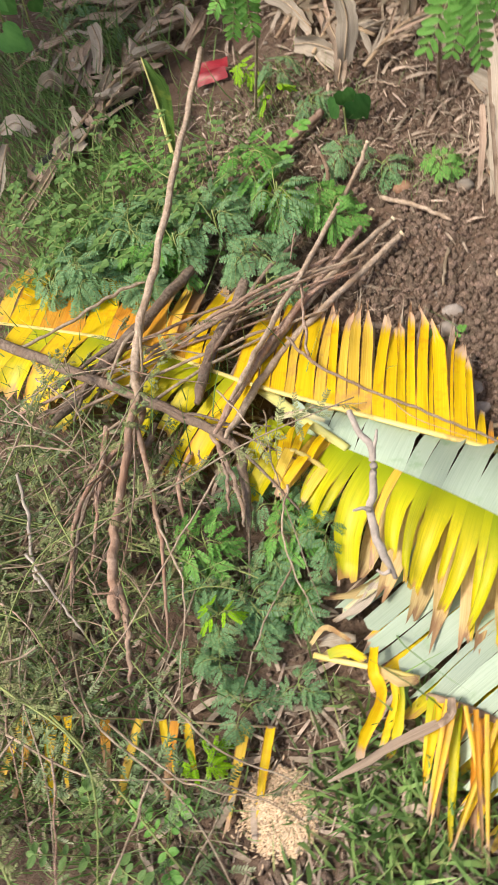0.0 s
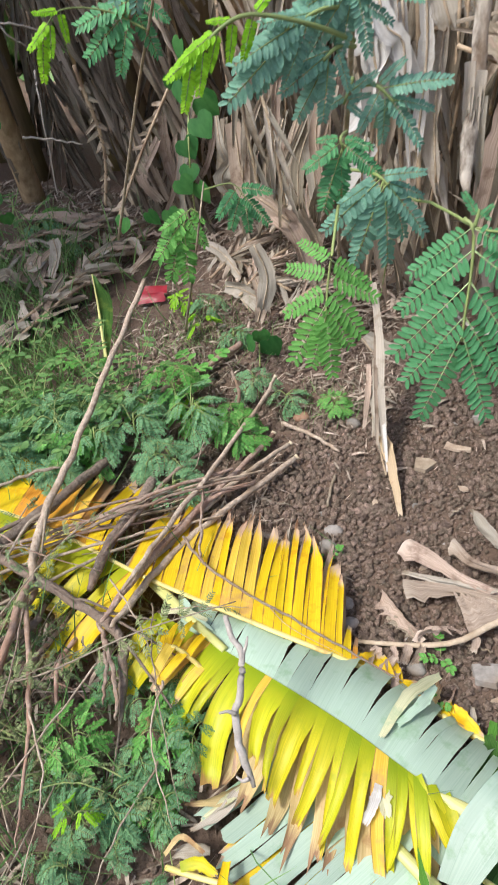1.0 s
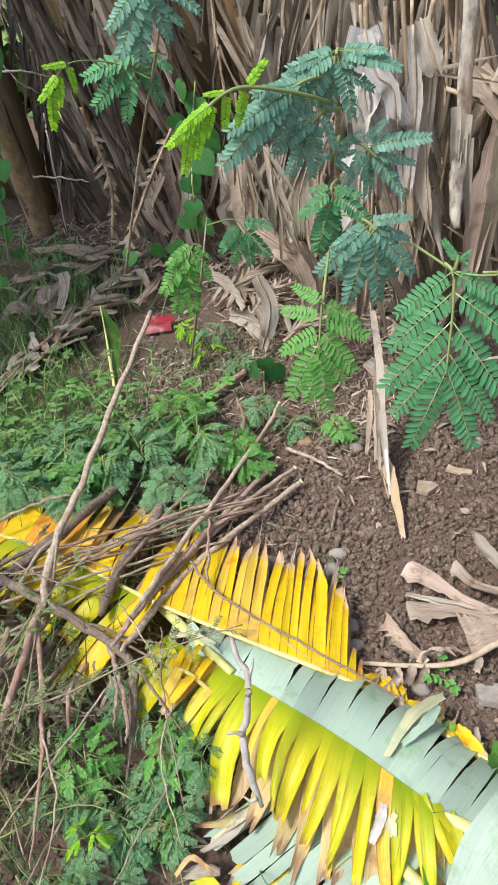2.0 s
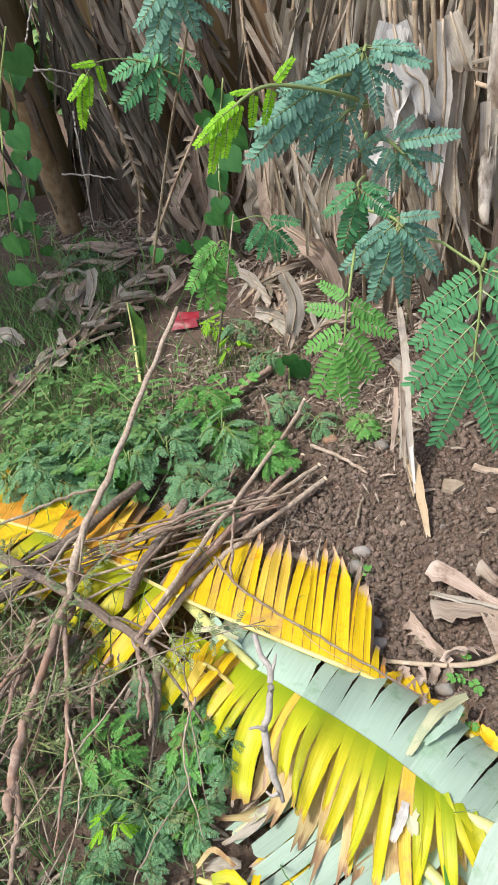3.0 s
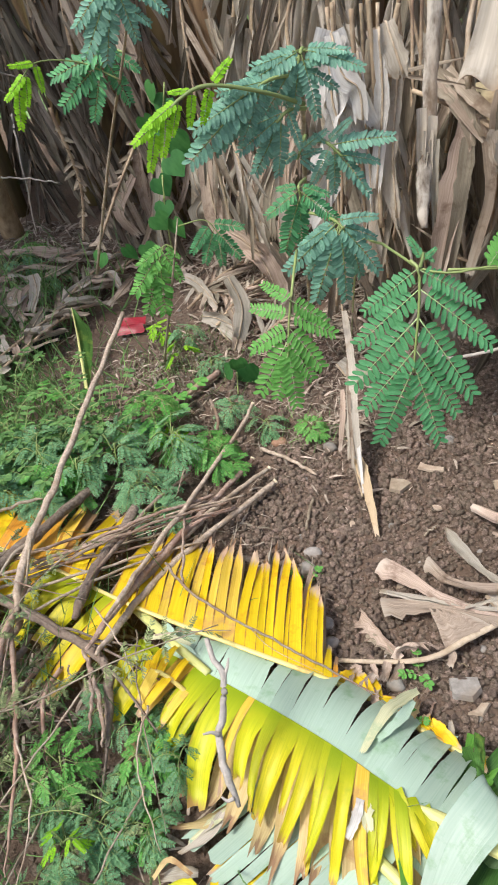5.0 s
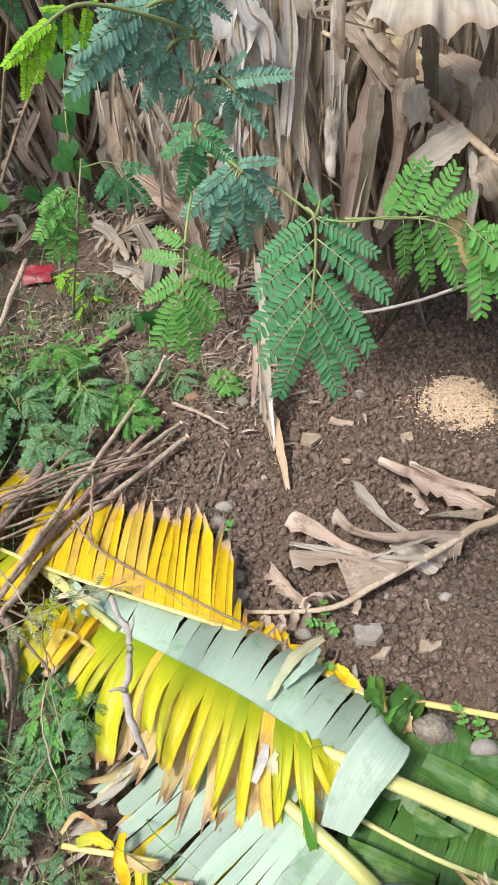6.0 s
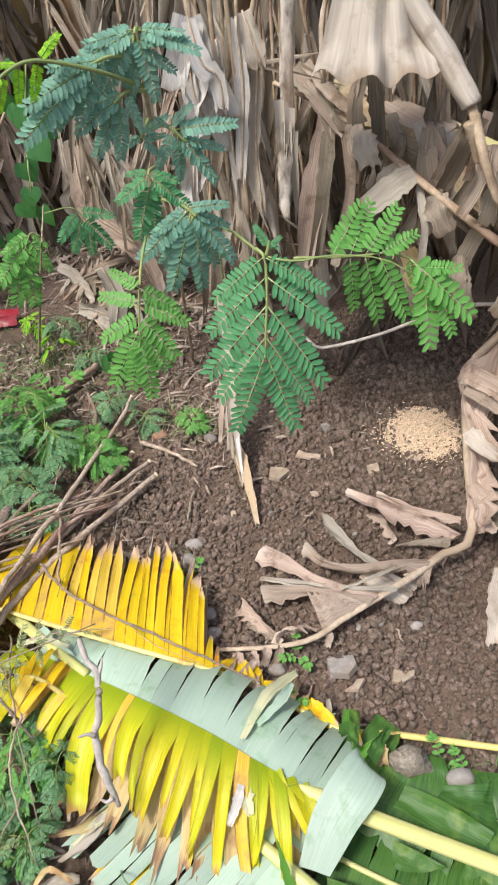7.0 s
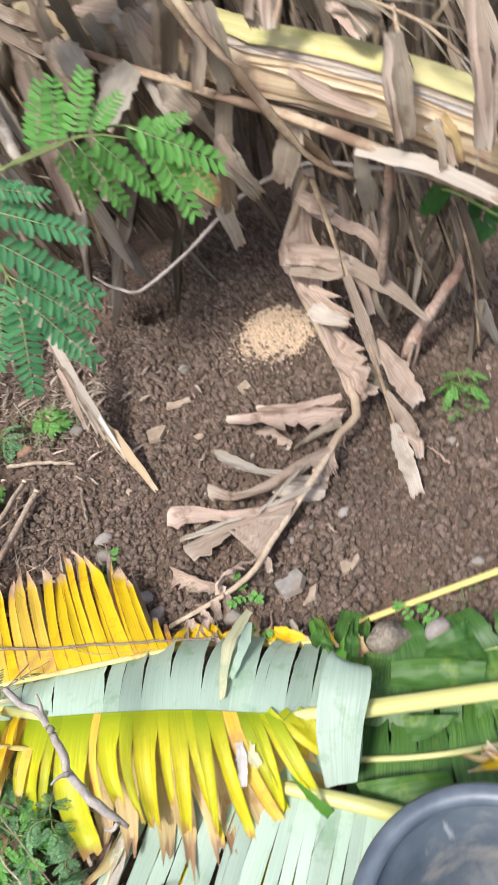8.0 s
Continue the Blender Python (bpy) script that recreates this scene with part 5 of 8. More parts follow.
for a, b, w0, w1, m, txt in (((0.330, 1.305, 0.761), (0.301, 1.282, 0.500), 0.045, 0.075, M_DRYBROWN, "broad brown dry leaf hanging beside the pale one"), ((0.277, 1.341, 0.822), (0.358, 1.295, 0.730), 0.05, 0.06, M_DRY, "grey dry leaf slanting behind the pale one"),
                             ((0.478, 1.214, 0.748), (0.480, 1.202, 0.652), 0.035, 0.055, M_DRY, "grey-brown dry leaf hanging under the pale one"), ((0.450, 1.223, 0.538), (0.494, 1.200, 0.426), 0.05, 0.075, M_TAN, "pinkish-brown dry leaf hanging low"),
                             ((0.386, 1.287, 0.826), (0.385, 1.272, 0.696), 0.04, 0.05, M_DRYDARK, "dark dry leaf behind the pale one"), ((0.532, 1.150, 0.560), (0.554, 1.138, 0.461), 0.05, 0.06, M_DRY, "brown dry leaf hanging low by the felled stem"),
                             ((0.555, 1.124, 0.744), (0.536, 1.115, 0.638), 0.05, 0.06, M_DRY, "dry leaf hanging over the felled stem"), ((0.540, 1.138, 0.788), (0.514, 1.175, 0.675), 0.05, 0.05, M_DRYDARK, "dark dry leaf hanging over the felled stem"),
                             ((0.763, 0.979, 0.658), (0.736, 0.924, 0.548), 0.035, 0.045, M_DRY, "dry leaf hanging across the felled stem"), ((0.844, 0.924, 0.695), (0.805, 0.839, 0.536), 0.035, 0.05, M_DRYBROWN, "tan dry leaf hanging across the felled stem"),
                             ((0.736, 1.096, 0.690), (0.754, 1.041, 0.655), 0.06, 0.07, M_DRY, "crumpled dry leaf lying over the felled stem"), ((0.649, 1.142, 0.740), (0.640, 1.109, 0.697), 0.06, 0.05, M_DRYDARK, "dark dry leaf above the felled stem"), ((0.776, 0.920, 0.555), (0.779, 0.888, 0.505), 0.05, 0.04, M_TAN, "curled dry sheath on the felled stem")):
    ob = thing("dead_leaf", a, txt, "dead leaf", "skirt of dead leaves")
    for q in range(3):
        off = Vector((rng.uniform(-0.5, 0.5), 0, rng.uniform(-0.2, 0.2))) * w1
        flap(ob, Vector(a) + off * 0.4, Vector(b) + off, w1 * (0.6, 0.4, 0.3)[q], (m, M_DRY, M_DRYBROWN)[q], OUT, 0.0, 0.5, w0 / w1, 0.5)
for k, (a, b, c) in enumerate((
        ((0.171, 1.279, 0.949), (0.178, 1.263, 0.822), (0.184, 1.225, 0.615)), ((0.144, 1.296, 0.935), (0.146, 1.291, 0.776), (0.155, 1.262, 0.550)), ((0.197, 1.312, 0.867), (0.201, 1.285, 0.734), (0.207, 1.249, 0.619)),
        ((0.216, 1.282, 0.935), (0.194, 1.269, 0.851), (0.223, 1.269, 0.837)), ((0.016, 1.554, 0.954), (-0.004, 1.544, 0.896), (-0.002, 1.532, 0.822)), ((-0.232, 1.673, 0.767), (-0.226, 1.647, 0.652), (-0.214, 1.645, 0.474)),
        ((-0.172, 1.620, 0.691), (-0.154, 1.601, 0.609), (-0.142, 1.598, 0.446)), ((0.348, 1.358, 0.476), (0.303, 1.381, 0.477), (0.281, 1.384, 0.415)))):
    frond("dead_leaf", "narrow strip of bleached dry banana leaf hanging down" if k < 5 else "crumpled reddish-brown dry leaf hanging down", "dead leaf", [a, b, c], 0.004,
          [(1, 0.1, 0.98, 3, 0.14, 1.35, dict(mats=[M_DRYPALE, M_DRY], up=OUT, taper=0.8, ragged=0.4, wide=0.18, twist=0.5, cup=0.5, wave=0.2, floor=None, fan=False)),
           (-1, 0.05, 0.9, 3, 0.14, 1.35, dict(mats=[M_DRYPALE, M_DRY], up=OUT, taper=0.8, ragged=0.4, wide=0.18, twist=0.5, cup=0.5, wave=0.2, floor=None, fan=False))], M_RIBDRY, "skirt of dead leaves")
for pts in ([(0.122, 1.211, 0.918), (0.137, 1.195, 0.865), (0.160, 1.194, 0.843), (0.164, 1.195, 0.798)], [(0.116, 1.218, 0.897), (0.118, 1.206, 0.827), (0.130, 1.209, 0.784)], [(0.199, 1.239, 0.919), (0.213, 1.224, 0.881), (0.224, 1.221, 0.850)], [(0.097, 1.246, 0.703), (0.089, 1.242, 0.630), (0.094, 1.237, 0.561)],
            [(0.188, 1.247, 0.911), (0.191, 1.241, 0.810), (0.178, 1.227, 0.680)], [(0.156, 1.241, 0.885), (0.165, 1.244, 0.745), (0.171, 1.231, 0.632)], [(0.215, 1.271, 0.851), (0.205, 1.242, 0.729), (0.210, 1.230, 0.626)]):
    ob = thing("dead_leaf", pts[0], "sun-bleached curling ribbon of dry banana leaf", "dead leaf", "skirt of dead leaves")
    g = curl_geo(pts, rng.uniform(0.018, 0.045), OUT, rng.uniform(-1.6, 1.6), 0.9, 0.6, 0.5, rng.uniform(0, 90), 20, 0.4)
    part("blade", mesh("blade", g[0], g[1], rng.choice((M_WHITE, M_WHITE, M_DRYPALE)), g[2]), ob)
    vein(ob, pts, 0.0018)


ob = thing("dead_leaf", (0.713, 1.150, 0.898), "broad pinkish-brown dry leaf leaning on the felled stem", "dead leaf", "skirt of dead leaves")
loft(ob, "blade", [(0.690, 1.160, 0.905), (0.664, 1.120, 0.830), (0.645, 1.105, 0.765), (0.630, 1.090, 0.690)], [(0.760, 1.150, 0.905), (0.724, 1.110, 0.820), (0.684, 1.095, 0.755), (0.646, 1.080, 0.690)], M_DRYBROWN, 0.005, 0.15, 0.15, 24, 8)
g = tube_geo(spline([(0.760, 1.150, 0.905), (0.724, 1.110, 0.820), (0.684, 1.095, 0.755), (0.646, 1.080, 0.690)], 14), 0.004, 7, 0.7, 0.2, 4)
part("midrib", mesh("midrib", g[0], g[1], M_RIBDRY, g[2]), ob)


def ribbon(top, foot, label, n=2):
    top, foot = Vector(top), Vector(foot)
    frond("dead_leaf", label, "dead leaf", [top, top.lerp(foot, 0.5) + Vector((rng.uniform(-0.02, 0.02), -0.015, 0)), foot], 0.003,
          [(side, 0.02, 0.98, n, (foot - top).length * 0.42, 1.38, dict(mats=[M_DRY, M_DRYPALE, M_DRYDARK], up=OUT, wide=0.06 + 0.08 * rng.random(), taper=0.7, twist=1.4, cup=0.6, wave=0.25, floor=None, fan=False, jitter=0.15, ragged=0.3)) for side in (-1, 1)], M_RIBDRY, "skirt of dead leaves")


for k in range(26):
    a = (Vector((0.085, 1.349, 0.933)).lerp(Vector((0.541, 1.303, 0.921)), rng.random())) + Vector((0, rng.uniform(0.0, 0.2), 0))
    ribbon(a, a + Vector((rng.uniform(-0.06, 0.06), rng.uniform(0.0, 0.1), -rng.uniform(0.25, 0.62))), "narrow dry leaf ribbon in the dead skirt")
for k in range(16):
    a = (Vector((0.703, 1.165, 0.430)).lerp(Vector((0.916, 0.919, 0.400)), rng.random())) + Vector((0, rng.uniform(0.02, 0.25), rng.uniform(-0.03, 0.06)))
    b = Vector((a.x + rng.uniform(-0.05, 0.08), a.y + rng.uniform(-0.08, 0.1), rng.uniform(0.02, 0.16)))
    ribbon(a, b, "dry leaf ribbon hanging under the felled stem")
for a, b in (((0.779, 1.003, 0.680), (0.755, 0.971, 0.535)), ((0.841, 0.926, 0.696), (0.840, 0.885, 0.519)), ((0.850, 0.982, 0.695), (0.813, 0.983, 0.644)), ((0.731, 1.058, 0.708), (0.835, 0.941, 0.609)), ((0.723, 1.055, 0.483), (0.727, 1.067, 0.386))):
    ribbon(a, b, "dry leaf ribbon hanging across the felled stem", 3)
# crumpled brown leaves low on the clump, and the ones fallen before it
for pts, w, m in (([(-0.262, 1.680, 0.619), (-0.248, 1.650, 0.487), (-0.180, 1.630, 0.430), (-0.139, 1.620, 0.399)], 0.075, M_DRYBROWN), ([(-0.200, 1.640, 0.440), (-0.139, 1.615, 0.380), (-0.106, 1.600, 0.280)], 0.070, M_DRYBROWN), ([(-0.240, 1.620, 0.343), (-0.214, 1.610, 0.262), (-0.236, 1.600, 0.170)], 0.052, M_DRYPALE),
                  ([(-0.120, 1.640, 0.420), (-0.080, 1.640, 0.330), (-0.090, 1.620, 0.230)], 0.050, M_DRY), ([(-0.470, 1.961, 0.040), (-0.410, 1.935, 0.045), (-0.350, 1.920, 0.020)], 0.060, M_DRYPALE), ([(-0.605, 2.210, 0.070), (-0.520, 2.130, 0.070), (-0.444, 2.053, 0.030)], 0.050, M_DRYPALE), ([(-0.330, 1.860, 0.120), (-0.300, 1.800, 0.080), (-0.310, 1.760, 0.030)], 0.040, M_DRYBROWN)):
    ob = thing("dead_leaf", pts[0], "crumpled reddish-brown dry banana leaf", "dead leaf", "skirt of dead leaves")
    scrap(ob, pts, w, m, OUT, 0.8, 0.8, 0.6, 0.3, 0.35)
    vein(ob, pts)
for k in range(64):
    p, t, n = edge_at(rng.uniform(0.24, 0.50))
    foot = p - n * rng.uniform(-0.12, 0.14)
    foot.z = rng.uniform(0.03, 0.30)
    top = foot + n * rng.uniform(0.02, 0.14) + t * rng.uniform(-0.09, 0.09) + Vector((0, 0, rng.uniform(0.16, 0.42)))
    mid = top.lerp(foot, 0.5) + t * rng.uniform(-0.05, 0.05) - n * rng.uniform(0.0, 0.06)
    ob = thing("dead_leaf", top, "crumpled brown dry leaf hanging low in the clump", "dead leaf", "skirt of dead leaves")
    scrap(ob, [top, mid, foot], rng.uniform(0.022, 0.06), rng.choice((M_DRYBROWN, M_DRYBROWN, M_DRY, M_DRYPALE)), OUT, 1.2, 0.9, 0.5, 0.35, 0.4)
    vein(ob, [top, mid, foot], 0.0016)
for pts, w, m in (([(-1.194, 2.065, 0.120), (-1.225, 2.029, 0.080), (-1.289, 2.015, 0.030)], 0.070, M_DRYBROWN), ([(-1.433, 1.790, 0.050), (-1.342, 1.777, 0.080), (-1.300, 1.778, 0.040)], 0.060, M_DRYPALE), ([(-1.285, 1.636, 0.100), (-1.275, 1.551, 0.080), (-1.256, 1.434, 0.050)], 0.050, M_DRYPALE),
                  ([(-1.094, 1.713, 0.060), (-1.095, 1.550, 0.060), (-1.120, 1.314, 0.050)], 0.034, M_DRYBROWN), ([(-1.066, 1.992, 0.080), (-1.064, 1.864, 0.060), (-1.017, 1.668, 0.040)], 0.045, M_DRY), ([(-1.150, 2.120, 0.150), (-1.120, 2.060, 0.110), (-1.130, 2.000, 0.060)], 0.060, M_DRYPALE)):
    ob = thing("dead_leaf", pts[0], "curled pale brown dry banana leaf lying in the grass", "dead leaf", "fallen dead leaves")
    scrap(ob, pts, w, m, (0.2, -0.5, 0.8), 0.7, 0.8, 0.6, 0.35, 0.35)
    vein(ob, pts)
for pts, w, m in (([(-1.307, 2.077, 0.050), (-1.204, 2.032, 0.090), (-1.292, 2.245, 0.050)], 0.060, M_DRYPALE), ([(-1.164, 2.139, 0.050), (-1.191, 2.121, 0.090), (-1.185, 1.966, 0.050)], 0.050, M_DRYBROWN), ([(-1.234, 2.298, 0.050), (-1.129, 2.287, 0.090), (-1.119, 2.468, 0.050)], 0.050, M_DRY), ([(-0.972, 2.271, 0.050), (-0.900, 2.222, 0.090), (-0.842, 2.165, 0.050)], 0.040, M_DRYPALE), ([(-1.583, 2.567, 0.050), (-1.321, 2.459, 0.090), (-1.174, 2.493, 0.050)], 0.060, M_DRYBROWN), ([(-1.374, 1.977, 0.050), (-1.290, 1.970, 0.090), (-1.257, 1.970, 0.050)], 0.060, M_DRY), ([(-1.070, 2.131, 0.050), (-0.969, 2.155, 0.090), (-0.968, 2.309, 0.050)], 0.040, M_DRYPALE), ([(-0.829, 2.256, 0.050), (-0.790, 2.085, 0.090), (-0.840, 2.044, 0.050)], 0.040, M_DRYBROWN)):
    ob = thing("dead_leaf", pts[0], "curled tan dry leaf at the foot of the clump", "dead leaf", "fallen dead leaves")
    scrap(ob, pts, w, m, (0.2, -0.5, 0.8), 0.7, 0.8, 0.6, 0.35, 0.35)
    vein(ob, pts)
# two feather-like dead midribs low on the clump
for a, b, c in (((-0.838, 2.059, 0.702), (-0.845, 2.112, 0.462), (-0.906, 2.126, 0.264)), ((-0.600, 2.153, 0.599), (-0.718, 2.109, 0.433), (-0.826, 2.045, 0.254))):
    frond("dead_leaf", "dead banana midrib with short torn brown strips", "dead leaf", [a, b, c], 0.006,
          [(1, 0.1, 0.95, 15, 0.055, 0.5, dict(mats=[M_DRY, M_DRYDARK], jitter=0.45, spread=(0.3, 1.2), ragged=0.5, up=OUT, wide=0.6, twist=0.3, cup=0.4, floor=None, fan=False, pull=(0, 0, -0.5))),
           (-1, 0.1, 0.95, 15, 0.040, 0.5, dict(mats=[M_DRY, M_DRYDARK], jitter=0.45, spread=(0.3, 1.2), ragged=0.5, up=OUT, wide=0.6, twist=0.3, cup=0.4, floor=None, fan=False, pull=(0, 0, -0.5)))], M_RIBDRY, "skirt of dead leaves")

# the felled stem, leaning in the clump
ob = thing("felled_banana_plant", (0.939, 1.025, 0.427), "felled banana stem, pale yellow with peeling sheaths", "banana plant")
AXIS = [Vector((0.336, 1.458, 0.735)), Vector((0.468, 1.338, 0.701)), Vector((0.569, 1.248, 0.664)), Vector((0.636, 1.188, 0.626)), Vector((0.772, 1.065, 0.558)), Vector((0.930, 0.900, 0.455)), Vector((1.020, 0.760, 0.395))]
pts = spline(AXIS, 24)
g = tube_geo(pts, lambda v: 0.041 + 0.009 * v, 20, 1.0, 0.05, 2)
part("stem", mesh("stem", g[0], g[1], M_STEMROT, g[2]), ob)


def arc_sheath(first, last, a0, a1, out, mat, label):
    """A sheath that wraps part of the stem, its edges lifting a little."""
    verts, faces, uvs = [], [], []
    salt, n = rng.uniform(0, 90), last - first
    for k in range(first, last + 1):
        t = (pts[min(k + 1, 24)] - pts[max(k - 1, 0)]).normalized()
        s = t.cross(Vector((0, 0, 1))).normalized()
        u = s.cross(t)
        for j in range(11):
            f = j / 10
            narrow = min(1.0, (k - first + 0.3) / 3.0)
            a = math.radians(a0 + (a1 - a0) * (0.5 + (f - 0.5) * narrow) + 6 * noise.noise(Vector((salt, k * 0.7, 3.0 * (f > 0.5)))))
            r = 0.041 + 0.009 * k / 24 + out + 0.004 * (2 * f - 1) ** 4 * (1 + noise.noise(Vector((salt, k * 0.6, f * 9)))) + 0.0015 * noise.noise(Vector((salt, k * 0.4, f * 5)))
            verts.append(pts[k] + s * math.cos(a) * r + u * math.sin(a) * r)
            uvs.append((f, (k - first) / n))
    for k in range(n):
        for j in range(10):
            i = k * 11 + j
            faces.append((i, i + 1, i + 12, i + 11))
    part("sheath", mesh("sheath", verts, faces, mat, uvs), ob, label)


for first, last, a0, a1, out, mat, label in (
        (1, 6, 40, 120, 0.003, M_DRYBROWN, "dry brown sheath"), (2, 8, -30, 30, 0.002, M_DRY, "dry brown sheath"), (6, 24, 50, 135, 0.006, M_STEMYELLOW, "smooth yellow-green sheath"),
        (7, 24, 40, 53, 0.003, M_STEMSEAM, "bruised grey-purple sheath edge"), (9, 24, 36, 42, 0.008, M_WHITE, "peeled whitish sheath strip"), (6, 24, -26, 40, 0.005, M_STEM, "cream sheath with brown rot"),
        (8, 24, -34, -14, 0.004, M_DRYBROWN, "peeling brown sheath strip"), (7, 24, -75, -30, 0.004, M_DRY, "dry brown sheath"), (12, 24, 18, 30, 0.010, M_STEM, "smooth cream sheath")):
    arc_sheath(first, last, a0, a1, out, mat, label)
for at, drop, w, m in (((0.500, 1.260, 0.735), 0.16, 0.030, M_DRY), ((0.520, 1.250, 0.730), 0.20, 0.024, M_DRYPALE), ((0.545, 1.225, 0.725), 0.15, 0.028, M_DRYDARK), ((0.560, 1.205, 0.712), 0.20, 0.022, M_DRY), ((0.470, 1.280, 0.740), 0.10, 0.034, M_DRYPALE), ((0.430, 1.320, 0.745), 0.13, 0.030, M_DRY)):
    at = Vector(at)
    scrap(ob, [at, at + Vector((0.012, -0.030, -0.3 * drop)), at + Vector((rng.uniform(-0.02, 0.02), -0.035, -0.65 * drop)), at + Vector((rng.uniform(-0.03, 0.03), -0.02, -drop))], w, m, OUT, 0.8, 0.8, 0.7, 0.4, 0.4)
scrap(ob, [(0.652, 1.090, 0.628), (0.690, 1.050, 0.590), (0.735, 1.000, 0.560)], 0.024, M_DRYBROWN, OUT, 0.8, 0.8, 0.6, 0.4)


# ---- sticks and cut brushwood ----
def stick(label, points, r0, r1, mat=None, group="cut brushwood", cut=False, forks=0):
    if group == "cut brushwood":
        r0, r1 = r0 * 0.66, r1 * 0.66
    pts = spline(points, max(12, 4 * len(points)) if len(points) > 7 else max(12, 9 * len(points)))
    ob = thing("stick", points[0], label, "stick", group)
    salt = rng.uniform(0, 99)
    for q in range(1, len(pts) - 1):
        pts[q] = pts[q] + Vector((noise.noise(Vector((q * 0.33, salt, 0))), noise.noise(Vector((salt, q * 0.33, 0))), noise.noise(Vector((3, salt, q * 0.33))))) * 0.0042
    g = tube_geo(pts, lambda v: (r0 + (r1 - r0) * v) * (1 + 0.16 * noise.noise(Vector((v * 12, salt, 0)))) * (1 - 0.55 * max(0.0, v - 0.9) * 10), 9, 1.0, 0.16, salt)
    part("branch", mesh("branch", g[0], g[1], mat or M_BARK, g[2]), ob)
    if cut:
        d = (pts[0] - pts[1]).normalized()
        g = tube_geo([pts[0] - d * 0.002, pts[0] + (d + Vector((0, -0.6, 0.5))).normalized() * 0.004], r0 * 1.08, 12)
        part("cut_end", mesh("cut_end", g[0], g[1], M_CUT, g[2]), ob, "pale cut wood end")
    for k in range(forks):
        i = rng.randrange(len(pts) // 4, len(pts) - 2)
        t = (pts[i + 1] - pts[i]).normalized()
        w = (t + Vector((rng.uniform(-1, 1), rng.uniform(-1, 1), rng.uniform(-0.4, 0.4))) * 0.8).normalized()
        ln = rng.uniform(0.05, 0.13)
        q = [pts[i], pts[i] + w * ln * 0.5 + Vector((0, 0, rng.uniform(-0.02, 0.02))), pts[i] + (w + t * 0.5) * ln]
        g = tube_geo(spline(q, 8), lambda v: r1 * 0.55 * (1 - 0.6 * v), 6, 1.0, 0.1, k)
        part("twig", mesh("twig", g[0], g[1], mat or M_BARK, g[2]), ob)
    return ob


stick("thin brown trailing stem across the yellow leaf", [(-0.234, 0.870, 0.100), (-0.168, 0.809, 0.102), (-0.078, 0.759, 0.104), (0.021, 0.714, 0.107), (0.105, 0.679, 0.102), (0.206, 0.640, 0.092)], 0.0042, 0.0026, M_BARK, forks=2)
stick("thin brown trailing stem across the yellow leaf", [(-0.252, 1.053, 0.080), (-0.216, 0.932, 0.092), (-0.185, 0.832, 0.101), (-0.168, 0.809, 0.101)], 0.0045, 0.004, M_BARK)
stick("long bare pole leaning over the weeds", [(-0.559, 1.603, 0.260), (-0.530, 1.276, 0.225), (-0.508, 1.005, 0.190), (-0.508, 0.865, 0.165), (-0.494, 0.766, 0.145), (-0.474, 0.708, 0.130)], 0.010, 0.014, M_BARKPALE, forks=2)
stick("crooked bare branch across the yellow leaf", [(-0.505, 1.090, 0.075), (-0.523, 1.030, 0.085), (-0.548, 0.936, 0.100), (-0.583, 0.838, 0.110), (-0.630, 0.749, 0.100), (-0.696, 0.684, 0.080)], 0.017, 0.019, M_BARKDARK, forks=3)
stick("thick grey-brown branch with a forked end", [(-0.982, 0.893, 0.120), (-0.674, 0.787, 0.120), (-0.517, 0.734, 0.120), (-0.387, 0.691, 0.110), (-0.278, 0.643, 0.100), (-0.253, 0.593, 0.080), (-0.231, 0.515, 0.060)], 0.017, 0.011, M_BARKDARK, forks=6)
stick("smooth reddish-brown branch with a broken stub", [(-0.510, 0.800, 0.100), (-0.478, 0.679, 0.125), (-0.425, 0.512, 0.150), (-0.390, 0.419, 0.170), (-0.359, 0.354, 0.180), (-0.343, 0.312, 0.170)], 0.011, 0.012, M_BARKRED)
stick("thin bent reddish-brown cut branch", [(-0.361, 0.365, 0.180), (-0.338, 0.333, 0.170), (-0.328, 0.294, 0.150), (-0.320, 0.239, 0.120)], 0.009, 0.005, M_BARKRED)
stick("thin reddish-brown branch hanging over withered leaves", [(-0.505, 0.740, 0.105), (-0.487, 0.690, 0.110), (-0.404, 0.568, 0.130), (-0.332, 0.456, 0.150), (-0.310, 0.407, 0.150), (-0.272, 0.296, 0.130)], 0.010, 0.003, M_BARKRED)
stick("forked reddish-brown stub with a frayed end", [(-0.330, 0.668, 0.090), (-0.300, 0.631, 0.100), (-0.264, 0.584, 0.100), (-0.245, 0.549, 0.090), (-0.234, 0.510, 0.070)], 0.007, 0.005, M_BARK)
stick("forked reddish-brown stub with a frayed end", [(-0.300, 0.631, 0.100), (-0.275, 0.580, 0.098), (-0.267, 0.531, 0.070)], 0.006, 0.004, M_BARK)
stick("slim pale dead stem over the yellow leaf", [(-0.830, 0.840, 0.120), (-0.728, 0.910, 0.120), (-0.643, 0.982, 0.120), (-0.582, 1.023, 0.110)], 0.005, 0.006, M_BARKPALE)
stick("pale grey dead twig in the brushwood", [(-0.672, 0.545, 0.130), (-0.609, 0.468, 0.130), (-0.570, 0.385, 0.110), (-0.546, 0.357, 0.100)], 0.005, 0.005, M_BARKGREY)
stick("pale grey dead twig in the brushwood", [(-0.580, 0.400, 0.130), (-0.500, 0.345, 0.125), (-0.430, 0.295, 0.110)], 0.004, 0.003, M_BARKGREY)
